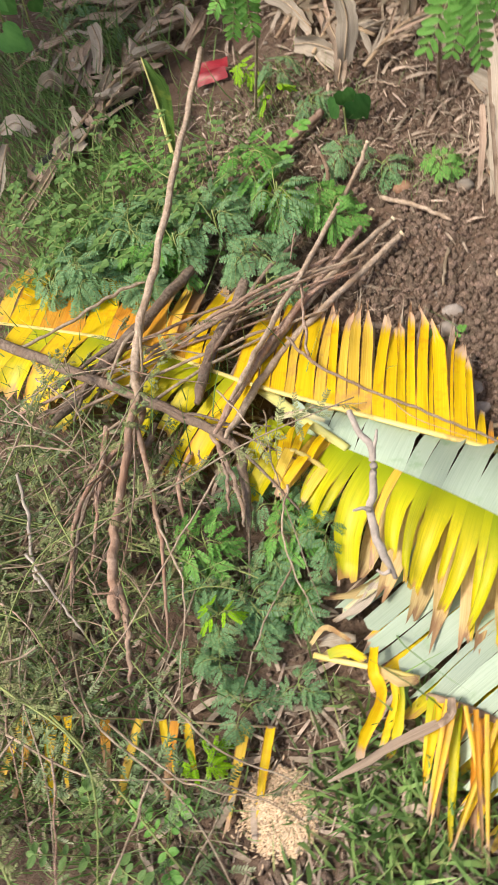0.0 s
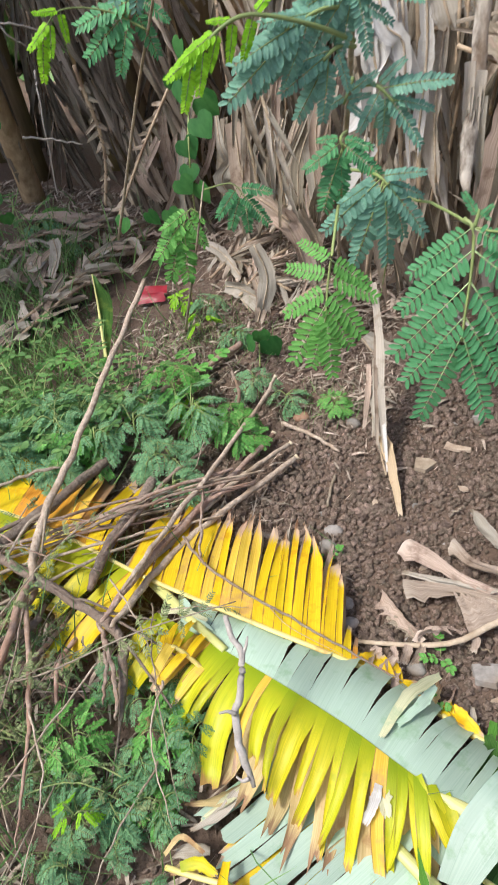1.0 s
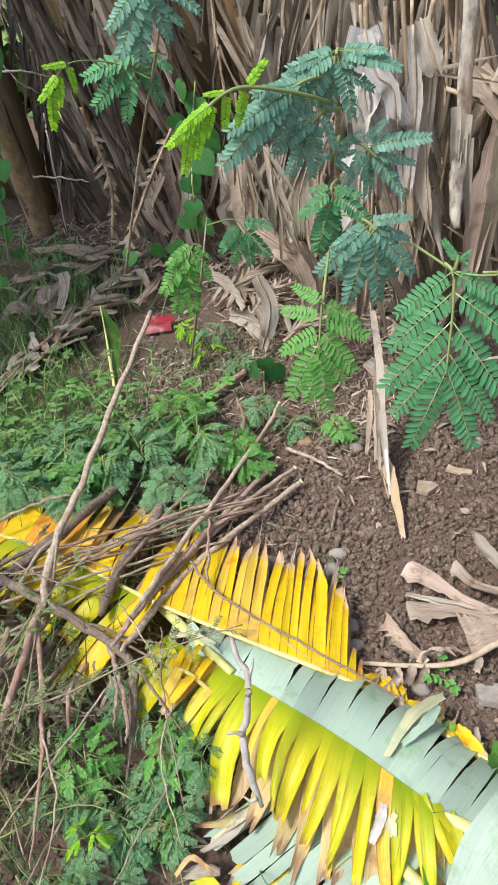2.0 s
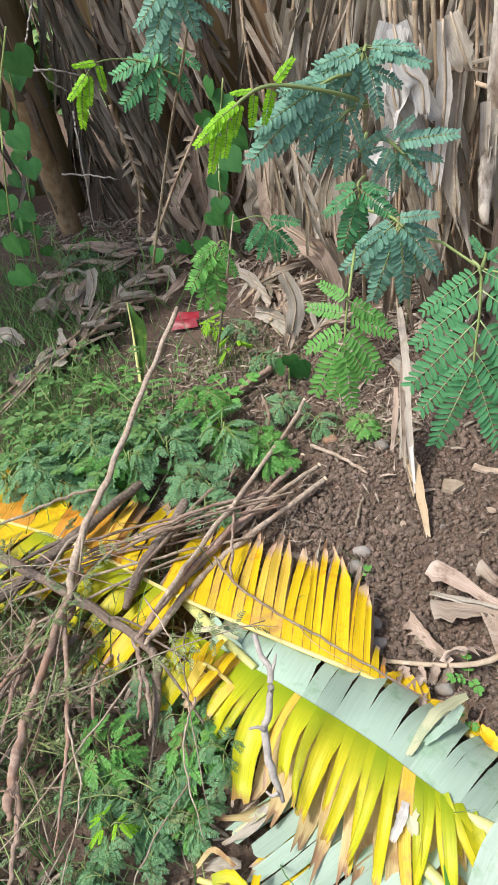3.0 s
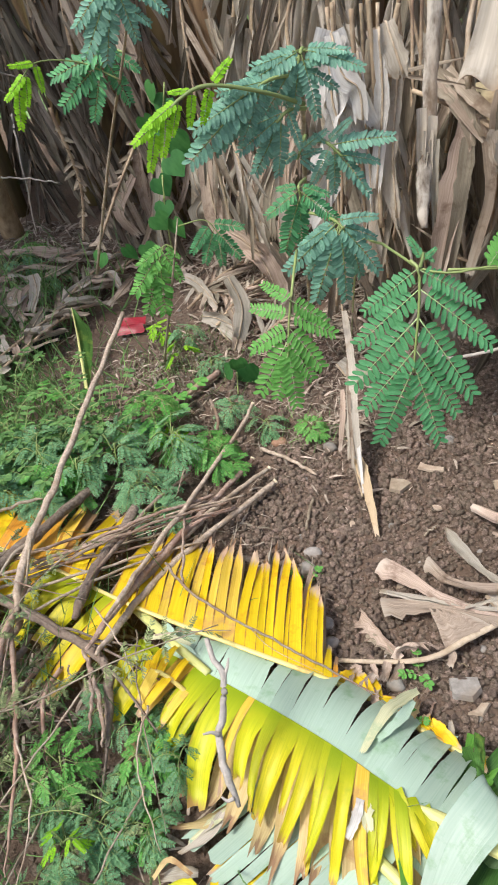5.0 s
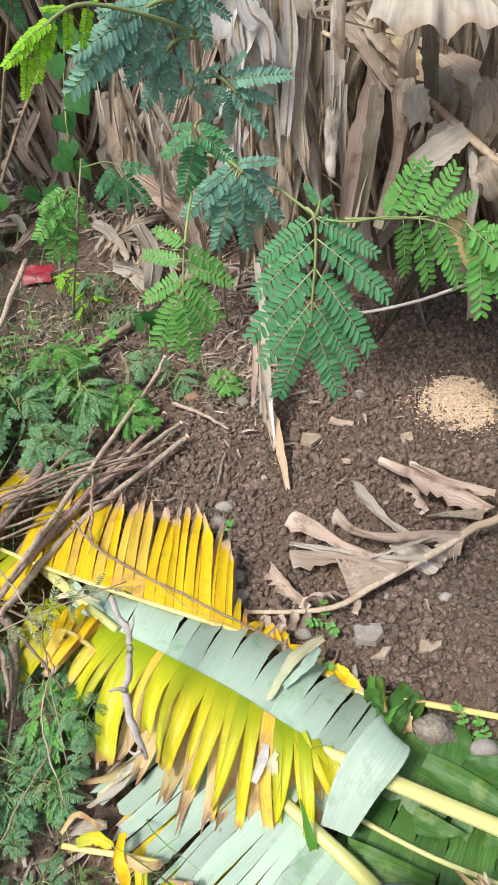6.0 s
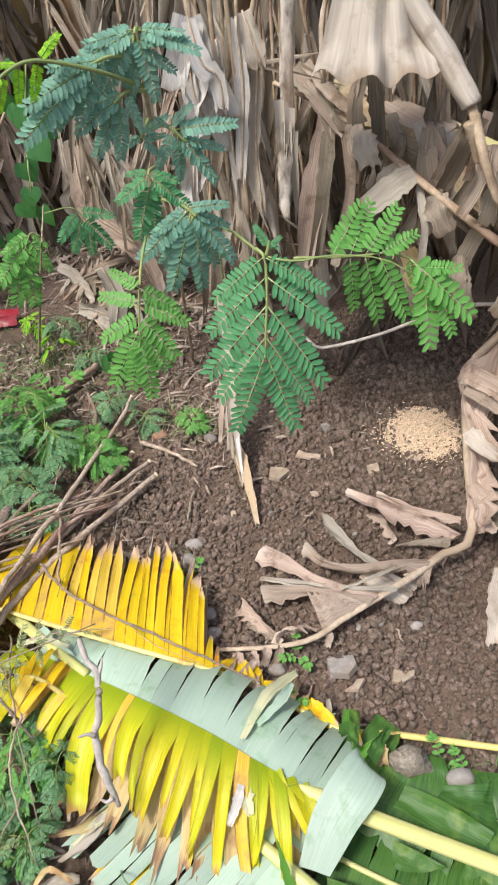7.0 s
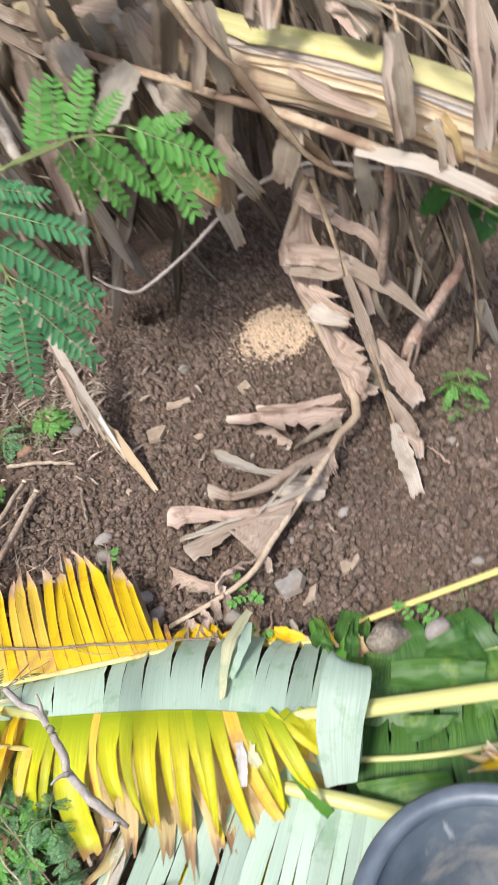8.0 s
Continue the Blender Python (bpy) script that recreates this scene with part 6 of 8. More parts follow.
for px in range(9):
    a = Vector((-0.447, 0.642, 0.070)) + Vector((rng.uniform(-0.12, 0.15), rng.uniform(-0.05, 0.12), rng.uniform(-0.04, 0.04)))
    b = a + Vector((rng.uniform(-0.15, 0.12), rng.uniform(-0.38, -0.2), rng.uniform(-0.06, 0.06)))
    stick("reddish-brown cut branch in the brushwood heap", [a, a.lerp(b, 0.5) + Vector((rng.uniform(-0.03, 0.03), 0, 0.03)), b], rng.uniform(0.005, 0.010), 0.004, rng.choice((M_BARKRED, M_BARK, M_BARKDARK)), forks=4)
stick("cut grey-brown stem with a pale sawn end", [(-0.080, 1.198, 0.020), (-0.155, 1.059, 0.040), (-0.231, 0.912, 0.060), (-0.267, 0.778, 0.090), (-0.285, 0.643, 0.120)], 0.010, 0.011, M_BARKPALE, cut=True)
stick("cut grey-brown stem with a pale sawn end", [(-0.153, 1.276, 0.020), (-0.201, 1.099, 0.050), (-0.252, 0.923, 0.080), (-0.281, 0.775, 0.110), (-0.302, 0.646, 0.130)], 0.009, 0.011, cut=True)
stick("cut grey-brown stem with a pale sawn end", [(-0.103, 1.239, 0.025), (-0.176, 1.100, 0.050), (-0.237, 0.972, 0.060), (-0.286, 0.802, 0.090)], 0.008, 0.010, M_BARKPALE, cut=True)
stick("slim straight pale cut stem", [(-0.179, 1.439, 0.070), (-0.191, 1.335, 0.070), (-0.236, 1.074, 0.090), (-0.271, 0.867, 0.110), (-0.285, 0.705, 0.140)], 0.007, 0.009, M_BARKPALE, cut=True)
stick("bent forked cut grey stem", [(-0.307, 1.471, 0.060), (-0.258, 1.348, 0.050), (-0.294, 1.159, 0.060), (-0.336, 1.029, 0.080), (-0.381, 0.803, 0.100)], 0.006, 0.008, forks=1)
stick("slim cut stem on the yellow leaf", [(-0.147, 1.083, 0.050), (-0.230, 0.994, 0.070), (-0.278, 0.864, 0.080), (-0.299, 0.752, 0.090)], 0.006, 0.008)
stick("thick dark cut log under the stems", [(-0.376, 1.141, 0.050), (-0.377, 0.973, 0.070), (-0.384, 0.842, 0.090), (-0.372, 0.723, 0.100)], 0.019, 0.016, M_BARKDARK)
stick("thick bent branch lying in the weeds", [(-0.341, 1.663, 0.020), (-0.412, 1.532, 0.025), (-0.493, 1.418, 0.030), (-0.545, 1.329, 0.030)], 0.014, 0.011)
for k in range(9):
    a = Vector((-0.216, 1.014, 0.050)) + Vector((rng.uniform(-0.10, 0.10), rng.uniform(-0.06, 0.12), rng.uniform(-0.02, 0.03)))
    b = a + Vector((-0.42, -0.30, 0.05)) * rng.uniform(0.6, 1.1) + Vector((rng.uniform(-0.08, 0.08), rng.uniform(-0.08, 0.08), 0))
    stick("slim cut stem in a loose bundle", [a, a.lerp(b, 0.5) + Vector((0, 0, 0.015)), b], rng.uniform(0.003, 0.006), 0.006, rng.choice((M_BARK, M_BARKPALE)), forks=1)
ob = stick("crooked grey branch standing over the cut leaves", [(-0.024, 0.577, 0.310), (-0.009, 0.553, 0.302), (0.006, 0.536, 0.286), (0.006, 0.520, 0.264), (0.003, 0.507, 0.235), (-0.002, 0.489, 0.216), (0.002, 0.471, 0.184), (0.011, 0.455, 0.163), (0.025, 0.434, 0.128)], 0.0038, 0.0062, M_BARKGREY, "")
for a, b, c in (((0.006, 0.535, 0.285), (0.011, 0.544, 0.295), (0.013, 0.553, 0.306)), ((-0.000, 0.487, 0.220), (-0.009, 0.485, 0.228), (-0.020, 0.480, 0.229)), ((0.019, 0.438, 0.143), (0.011, 0.433, 0.143), (0.002, 0.436, 0.146))):
    g = tube_geo(spline([a, b, c], 8), lambda v: 0.0036 - 0.0022 * v, 7, 1.0, 0.3, a[0] * 40)
    part("twig", mesh("twig", g[0], g[1], M_BARKGREY, g[2]), ob)
for p in ([(-0.943, 1.786, 0.900), (-0.898, 1.815, 0.885), (-0.868, 1.827, 0.830), (-0.855, 1.888, 0.785)], [(-0.853, 1.855, 1.010), (-0.883, 1.831, 0.944), (-0.908, 1.809, 0.894)], [(-0.934, 2.004, 0.712), (-0.940, 1.968, 0.576), (-0.986, 1.988, 0.352)], [(-0.917, 1.800, 0.864), (-0.857, 1.838, 0.850), (-0.823, 1.969, 0.798)], [(-0.996, 1.926, 0.558), (-0.925, 1.966, 0.533), (-0.852, 2.001, 0.503)]):
    stick("thin bare grey twig in the clump", p, 0.003, 0.002, M_BARKGREY, "loose twigs")
stick("pale dry stalk lying on the soil", [(-0.142, 1.321, 0.015), (-0.054, 1.276, 0.018), (0.014, 1.231, 0.015)], 0.005, 0.004, M_BARKPALE, "loose twigs")
stick("short flat brown stalk on the soil", [(0.015, 1.157, 0.010), (0.011, 1.060, 0.010)], 0.0038, 0.003, M_BARKPALE, "loose twigs")
stick("pale vine stem arching over the soil", [(0.181, 1.912, 0.050), (0.272, 1.372, 0.276), (0.323, 1.337, 0.271), (0.420, 1.296, 0.322), (0.529, 1.255, 0.393), (0.612, 1.233, 0.425), (0.691, 1.173, 0.440), (0.801, 1.067, 0.413), (0.893, 0.926, 0.380)], 0.0034, 0.0042, M_BARKGREY, "")
stick("dry stalk leaning against the clump", [(0.521, 1.122, 0.780), (0.566, 1.125, 0.670), (0.616, 1.123, 0.576), (0.701, 1.125, 0.443)], 0.009, 0.007, M_RIBDRY, "loose twigs")
stick("grey dry stalk standing in the clump", [(0.777, 1.065, 0.477), (0.746, 1.067, 0.338), (0.722, 1.071, 0.228)], 0.008, 0.009, M_BARK, "loose twigs")
stick("bare brown branch leaning from the clump", [(0.925, 1.035, 0.274), (0.858, 1.081, 0.147), (0.740, 1.073, 0.027)], 0.010, 0.014, M_BARK, "loose twigs", forks=2)
for k in range(62):
    x, y = rng.uniform(-1.0, 0.1), rng.uniform(1.0, 2.3)
    if k > 45:
        x, y = rng.uniform(-0.1, 1.1), rng.uniform(0.55, 1.6)
    a, ln = rng.uniform(0, 6.28), rng.uniform(0.04, 0.16) * (0.6 if k > 45 else 1)
    p = Vector((x, y, ground_z(x, y) + 0.008))
    q = p + Vector((math.cos(a), math.sin(a), rng.uniform(-0.02, 0.08))) * ln
    stick("thin dry twig on the ground", [p, p.lerp(q, 0.5) + Vector((0, 0, 0.006)), q], 0.0022, 0.0014, rng.choice((M_BARKPALE, M_BARK)), "loose twigs")


# ---- feathery saplings: stem, leaf stalks, and pinnae of many leaflets ----
def pinna_mesh(mat, pairs, leaflet, broad, droop, curl, salt, gap=0.0):
    """A pinna one metre long along +y, with leaflets to both sides; it is set to its true size where it is used."""
    r = random.Random(salt)
    verts, faces, uvs, mats = [], [], [], []

    def at(v):
        return Vector((0.05 * math.sin(salt) * v * v, v * (1 - 0.12 * droop * v), -droop * v * v * 0.55))

    for k in range(pairs):
        v = 0.10 + 0.88 * (k + 0.5) / pairs
        size = leaflet * (0.72 + 0.42 * math.sin(math.pi * min(1.0, 0.15 + v * 0.85)))
        for side in (-1, 1):
            if r.random() < gap:
                continue
            ang = math.radians(68 - 30 * v**3) + r.uniform(-0.12, 0.12)
            ahead = Vector((side * math.sin(ang), math.cos(ang), 0))
            acro = Vector((math.cos(ang), -side * math.sin(ang), 0))
            tilt = r.uniform(-0.25, 0.25) - curl
            upw = Vector((0, 0, 1))
            o = at(v) + Vector((0, r.uniform(-0.006, 0.006), 0))
            n0 = len(verts)
            w = size * broad
            for s, h in ((0, 0), (0.22, 0.42), (0.58, 0.5), (0.88, 0.34), (1.0, 0), (0.88, -0.34), (0.58, -0.5), (0.22, -0.42)):
                p = o + ahead * s * size + acro * h * w + upw * (tilt * s * size + 0.22 * abs(h) * w - 0.10 * size * s * s)
                verts.append(p)
                uvs.append((h + 0.5, s))
            faces += [(n0, n0 + 1, n0 + 2, n0 + 3, n0 + 4), (n0, n0 + 4, n0 + 5, n0 + 6, n0 + 7)]
            mats += [0, 0]
    g = tube_geo([at(k / 8) for k in range(9)], lambda v: 0.011 * (1 - 0.6 * v), 4)
    n0 = len(verts)
    verts += g[0]
    uvs += g[2]
    faces += [tuple(i + n0 for i in f) for f in g[1]]
    mats += [1] * len(g[1])
    me = mesh("pinna", verts, faces, [mat, M_TWIGGREEN], uvs)
    me.polygons.foreach_set("material_index", mats)
    return me


PINNAE = {
    "dark": [pinna_mesh(M_TAM, 14, 0.18, 0.34, 0.15, 0.02, 3 + k) for k in range(3)],
    "fine": [pinna_mesh(M_TAMBLUE, 14, 0.15, 0.42, 0.22, 0.06, 13 + k) for k in range(3)],
    "light": [pinna_mesh(M_TAMLIGHT, 14, 0.18, 0.33, 0.15, 0.03, 23 + k) for k in range(3)],
    "lime": [pinna_mesh(M_TAMLIME, 13, 0.15, 0.5, 0.10, 0.15, 33 + k) for k in range(3)],
    "haze": [pinna_mesh(M_HAZE, 10, 0.19, 0.34, 0.2, 0.05, 53 + k) for k in range(3)],
    "wither": [pinna_mesh(M_WITHER, 9, 0.15, 0.42, 0.5, 0.5, 43 + k, 0.2) for k in range(3)],
}


LEAFLET = {}
for kind, mat, broad in (("dark", M_TAM, 0.37), ("light", M_TAMLIGHT, 0.40)):
    verts = [(h * broad, s, 0.16 * abs(h) * broad - 0.06 * s * s) for s, h in ((0, 0), (0.10, 0.34), (0.30, 0.48), (0.62, 0.5), (0.90, 0.33), (1.0, 0), (0.90, -0.33), (0.62, -0.5), (0.30, -0.48), (0.10, -0.34))]
    LEAFLET[kind] = mesh("leaflet", verts, [(0, 1, 2, 3, 4, 5), (0, 5, 6, 7, 8, 9)], mat, [(0.5 + v[0] / broad, v[1]) for v in verts])
M_RACHIS = leaf_mat("pale_leaf_stalk", (0.28, 0.42, 0.17), (0.44, 0.56, 0.27), None, None, 0.9, 0.55, 0.3, 3, 0.0, 0.1)
g = tube_geo(spline([(0, 0, 0), (0, 0.5, -0.0125), (0, 0.97, -0.047)], 8), lambda v: 0.0075 * (1 - 0.6 * v), 5)
RACHILLA = mesh("pinna", g[0], g[1], M_RACHIS, g[2])


def split_pinna(plant, m, f, kind):
    """A pinna whose leaflets are pieces of their own."""
    axis = part("pinna", RACHILLA, plant, "", Matrix.Translation(-Vector(plant.location)) @ m @ Matrix.Scale(f, 4))
    pairs, reach = (13, 0.150) if kind == "dark" else (10, 0.185)
    for k in range(pairs):
        v = 0.08 + 0.90 * (k + 0.5) / pairs
        size = reach * (0.74 + 0.40 * math.sin(math.pi * min(1.0, 0.15 + v * 0.85)))
        for side in (-1, 1):
            ang = math.radians(70 - 30 * v**3) + rng.uniform(-0.1, 0.1)
            turn = Matrix.Translation((0, v, -0.05 * v * v)) @ Matrix.Rotation(-side * ang, 4, "Z") @ Matrix.Rotation(rng.uniform(-0.15, 0.10), 4, "X") @ Matrix.Rotation(rng.uniform(-0.2, 0.2), 4, "Y")
            part("leaflet", LEAFLET[kind], axis, "", turn @ Matrix.Scale(size * rng.uniform(0.9, 1.08), 4))


def add_leaf(plant, points, size, pairs, kind, start=0.5, facing=None, thick=0.0022):
    """A twice-feathered leaf: a stalk through points, and pairs of pinnae from start to its end."""
    pts = spline(points, 16)
    g = tube_geo(pts, lambda v: thick * (1.2 - 0.6 * v), 6)
    stalk = part("leaf", mesh("leaf_stalk", g[0], g[1], M_TWIGGREEN, g[2]), plant)
    n = Vector(facing or (-0.05, -0.72, 0.66))
    verts, faces, slots = [], [], []
    for k in range(pairs):
        u = start + (1 - start) * (k + 0.9) / pairs
        i = min(15, int(u * 16 - 1e-6))
        p = pts[i].lerp(pts[i + 1], u * 16 - i)
        t = (pts[i + 1] - pts[i]).normalized()
        s = t.cross(n).normalized()
        for side in (-1, 1):
            a = math.radians(80 - 66 * (k / max(1, pairs - 1)) ** 0.8) + rng.uniform(-0.12, 0.12)
            d = (t * math.cos(a) + s * side * math.sin(a) + Vector((0, 0, -0.20)) + Vector((rng.uniform(-1, 1), rng.uniform(-1, 1), rng.uniform(-1, 1))) * 0.08).normalized()
            z = (n + Vector((rng.uniform(-1, 1), rng.uniform(-1, 1), rng.uniform(-1, 1))) * 0.22)
            x = d.cross(z).normalized()
            z = x.cross(d)
            m = Matrix((x, d, z)).transposed().to_4x4()
            m.translation = p
            f = size * rng.uniform(0.85, 1.1) * (0.8 + 0.25 * math.sin(math.pi * (k + 0.7) / pairs))
            src = rng.choice(PINNAE[kind])
            base = len(verts)
            m = m @ Matrix.Scale(f, 4)
            verts += [m @ w.co for w in src.vertices]
            for poly in src.polygons:
                faces.append(tuple(i + base for i in poly.vertices))
                slots.append(poly.material_index)
    me = mesh("pinnae", verts, faces, [PINNAE[kind][0].materials[0], M_TWIGGREEN])
    me.polygons.foreach_set("material_index", slots)
    tagged(part("pinnae", me, stalk, "", Matrix.Identity(4)), "", "", "", "stuff")
    return stalk


def sapling(label, stem, r, leaves, group="saplings", mat=None):
    ob = thing("tree_sapling", stem[0], label, "sapling", group)
    g = tube_geo(spline(stem, 20), lambda v: r * (1 - 0.6 * v), 7, 1.0, 0.1, r * 999)
    part("stem", mesh("stem", g[0], g[1], mat or M_BARKPALE, g[2]), ob)
    for points, size, pairs, kind, *rest in leaves:
        add_leaf(ob, points, size, pairs, kind, *rest)
    return ob


def fan(plant, stalk, hub_share, tips, kind, depth, split=False, thick=0.0016, scale=1.0):
    """A leaf whose pinnae spread to given tips from the end part of its stalk."""
    pts = spline(stalk, 16)
    g = tube_geo(pts, lambda v: thick * (1.2 - 0.5 * v), 6)
    axis = part("leaf", mesh("leaf_stalk", g[0], g[1], M_TWIGGREEN, g[2]), plant)
    if kind == "fine":
        hub = pts[-1]
        tips = [*tips, *(hub.lerp(Vector(a).lerp(Vector(b), 0.5), 0.92) + Vector((0, 0.012, 0)) for a, b in zip(tips, tips[2:]))]
    n = len(tips)
    for k, tip in enumerate(tips):
        u = hub_share + (1 - hub_share) * (k // 2 * 2 + 1) / max(1, n)
        i = min(15, int(u * 16 - 1e-6))
        p = pts[i].lerp(pts[i + 1], u * 16 - i)
        d = Vector(tip) - p
        f = d.length * scale
        d.normalize()
        z = Vector((0.34, -0.66, 0.67)) + Vector((rng.uniform(-1, 1), rng.uniform(-1, 1), rng.uniform(-1, 1))) * 0.10
        x = d.cross(z).normalized()
        m = Matrix((x, d, x.cross(d))).transposed().to_4x4()
        m.translation = p
        if split:
            split_pinna(plant, m, f, kind)
        else:
            tagged(part("pinna", rng.choice(PINNAE[kind]), axis, "", m @ Matrix.Diagonal((f * min(1.0, 0.12 / f + 0.2), f, f, 1))), "", "", "", "stuff")


tall = sapling("tall sapling with blue-green feathery leaves before the clump", [(-0.061, 1.694, 0.000), (0.051, 1.205, 0.559), (0.143, 0.784, 0.879), (0.166, 0.692, 0.979), (0.181, 0.665, 1.052)], 0.004, [])
fan(tall, [(0.150, 0.660, 0.835), (0.153, 0.612, 0.826), (0.148, 0.599, 0.794), (0.145, 0.591, 0.763)], 0.42, [(0.123, 0.620, 0.824), (0.181, 0.613, 0.785), (0.112, 0.608, 0.806), (0.188, 0.610, 0.775), (0.108, 0.595, 0.768), (0.176, 0.598, 0.745), (0.114, 0.582, 0.726), (0.166, 0.594, 0.735), (0.131, 0.580, 0.722), (0.150, 0.582, 0.711)], "light", 0, True, 0.0012)
fan(tall, [(0.128, 0.837, 0.802), (0.170, 0.747, 0.828), (0.185, 0.731, 0.823)], 0.6, [(0.142, 0.717, 0.811), (0.218, 0.732, 0.836), (0.125, 0.709, 0.787), (0.225, 0.725, 0.780), (0.154, 0.713, 0.747), (0.190, 0.720, 0.746)], "fine", 0)
fan(tall, [(0.136, 0.814, 0.847), (0.140, 0.753, 0.861), (0.142, 0.749, 0.851)], 0.4, [(0.118, 0.747, 0.862), (0.170, 0.755, 0.849), (0.106, 0.736, 0.839), (0.178, 0.747, 0.825), (0.118, 0.738, 0.796), (0.136, 0.745, 0.801)], "dark", 0)
fan(tall, [(0.160, 0.708, 0.914), (0.181, 0.681, 0.921), (0.196, 0.673, 0.910)], 0.5, [(0.175, 0.668, 0.932), (0.203, 0.674, 0.940), (0.239, 0.675, 0.926), (0.169, 0.669, 0.889), (0.222, 0.674, 0.877), (0.189, 0.677, 0.876)], "fine", 0)
fan(tall, [(0.171, 0.679, 0.992), (0.171, 0.664, 0.995), (0.167, 0.661, 0.983)], 0.3, [(0.135, 0.646, 0.991), (0.208, 0.662, 0.994), (0.121, 0.639, 0.978), (0.220, 0.662, 0.982), (0.140, 0.648, 0.955), (0.184, 0.656, 0.947), (0.161, 0.660, 0.947)], "fine", 0)
fan(tall, [(0.169, 0.676, 0.974), (0.151, 0.649, 0.981), (0.126, 0.632, 0.974)], 0.55, [(0.112, 0.621, 0.982), (0.138, 0.639, 0.954), (0.090, 0.608, 0.960), (0.123, 0.630, 0.939), (0.081, 0.606, 0.935), (0.100, 0.622, 0.936)], "fine", 0)
fan(tall, [(0.166, 0.686, 0.948), (0.157, 0.661, 0.954), (0.148, 0.649, 0.949)], 0.5, [(0.124, 0.642, 0.949), (0.167, 0.655, 0.925), (0.116, 0.635, 0.933), (0.123, 0.647, 0.908), (0.146, 0.651, 0.903)], "fine", 0)
fan(tall, [(0.162, 0.695, 0.924), (0.160, 0.676, 0.918), (0.157, 0.673, 0.911)], 0.4, [(0.183, 0.677, 0.933), (0.136, 0.667, 0.908), (0.177, 0.674, 0.898)], "fine", 0)
fan(tall, [(0.168, 0.671, 0.955), (0.142, 0.637, 0.975), (0.108, 0.612, 0.989), (0.087, 0.599, 0.984), (0.069, 0.588, 0.969)], 0.42, [(0.098, 0.611, 0.963), (0.124, 0.628, 1.003), (0.092, 0.601, 0.964), (0.081, 0.598, 0.991), (0.079, 0.591, 0.962), (0.063, 0.581, 0.973), (0.072, 0.584, 0.949), (0.053, 0.574, 0.964), (0.060, 0.580, 0.940)], "lime", 0)
slim = sapling("slender sapling arching over the soil with feathery leaves", [(0.032, 1.884, 0.000), (0.169, 0.958, 0.683), (0.209, 0.771, 0.790), (0.244, 0.648, 0.829), (0.262, 0.621, 0.829), (0.288, 0.619, 0.825), (0.317, 0.629, 0.824), (0.360, 0.639, 0.814), (0.389, 0.637, 0.798)], 0.0016, [], mat=M_TWIGGREEN)
fan(slim, [(0.253, 0.621, 0.837), (0.260, 0.614, 0.831), (0.261, 0.605, 0.804), (0.258, 0.595, 0.765), (0.257, 0.592, 0.744)], 0.14, [(0.212, 0.610, 0.795), (0.313, 0.616, 0.798), (0.205, 0.601, 0.766), (0.326, 0.606, 0.762), (0.201, 0.591, 0.728), (0.312, 0.590, 0.718), (0.210, 0.587, 0.703), (0.298, 0.587, 0.700), (0.225, 0.575, 0.671), (0.284, 0.579, 0.671)], "dark", 0, True, 0.0013)
fan(slim, [(0.261, 0.621, 0.830), (0.263, 0.624, 0.836), (0.264, 0.627, 0.841)], 0.2, [(0.253, 0.632, 0.854), (0.275, 0.629, 0.843), (0.273, 0.624, 0.833)], "dark", 0)
fan(slim, [(0.284, 0.631, 0.822), (0.330, 0.640, 0.817), (0.364, 0.654, 0.812)], 0.25, [(0.344, 0.670, 0.852), (0.326, 0.650, 0.832), (0.353, 0.679, 0.850), (0.339, 0.638, 0.765), (0.377, 0.675, 0.846), (0.362, 0.640, 0.752), (0.394, 0.672, 0.822), (0.389, 0.647, 0.750)], "light", 0, True, 0.0011)
fan(slim, [(0.364, 0.654, 0.812), (0.389, 0.664, 0.800), (0.421, 0.665, 0.772)], 0.35, [(0.393, 0.661, 0.775), (0.451, 0.655, 0.745), (0.411, 0.637, 0.722), (0.437, 0.672, 0.786), (0.395, 0.651, 0.739), (0.433, 0.648, 0.728)], "light", 0, True, 0.0011)
hidden = sapling("feathery sapling half hidden by dry leaves", [(-0.550, 1.754, 0.000), (-0.326, 1.455, 0.419), (-0.294, 1.500, 0.554)], 0.004, [])
fan(hidden, [(-0.310, 1.472, 0.496), (-0.328, 1.468, 0.505), (-0.344, 1.449, 0.475)], 0.4, [(-0.392, 1.427, 0.478), (-0.297, 1.467, 0.472), (-0.417, 1.410, 0.414), (-0.296, 1.447, 0.425), (-0.397, 1.415, 0.356), (-0.357, 1.427, 0.342)], "light", 0)
fan(hidden, [(-0.296, 1.494, 0.538), (-0.222, 1.472, 0.556), (-0.194, 1.469, 0.524)], 0.6, [(-0.257, 1.436, 0.497), (-0.138, 1.489, 0.530), (-0.234, 1.443, 0.465), (-0.148, 1.470, 0.462), (-0.197, 1.460, 0.448)], "dark", 0)
shade = sapling("sapling with blue-green leaves hanging in the shade", [(-0.649, 1.690, 0.339), (-0.402, 1.489, 0.732), (-0.222, 1.277, 0.949), (-0.164, 1.255, 1.097)], 0.004, [])
fan(shade, [(-0.180, 1.247, 1.038), (-0.191, 1.211, 1.037), (-0.205, 1.203, 1.005)], 0.4, [(-0.264, 1.173, 0.981), (-0.121, 1.232, 0.980), (-0.254, 1.173, 0.937), (-0.173, 1.209, 0.946), (-0.224, 1.184, 0.921)], "fine", 0)
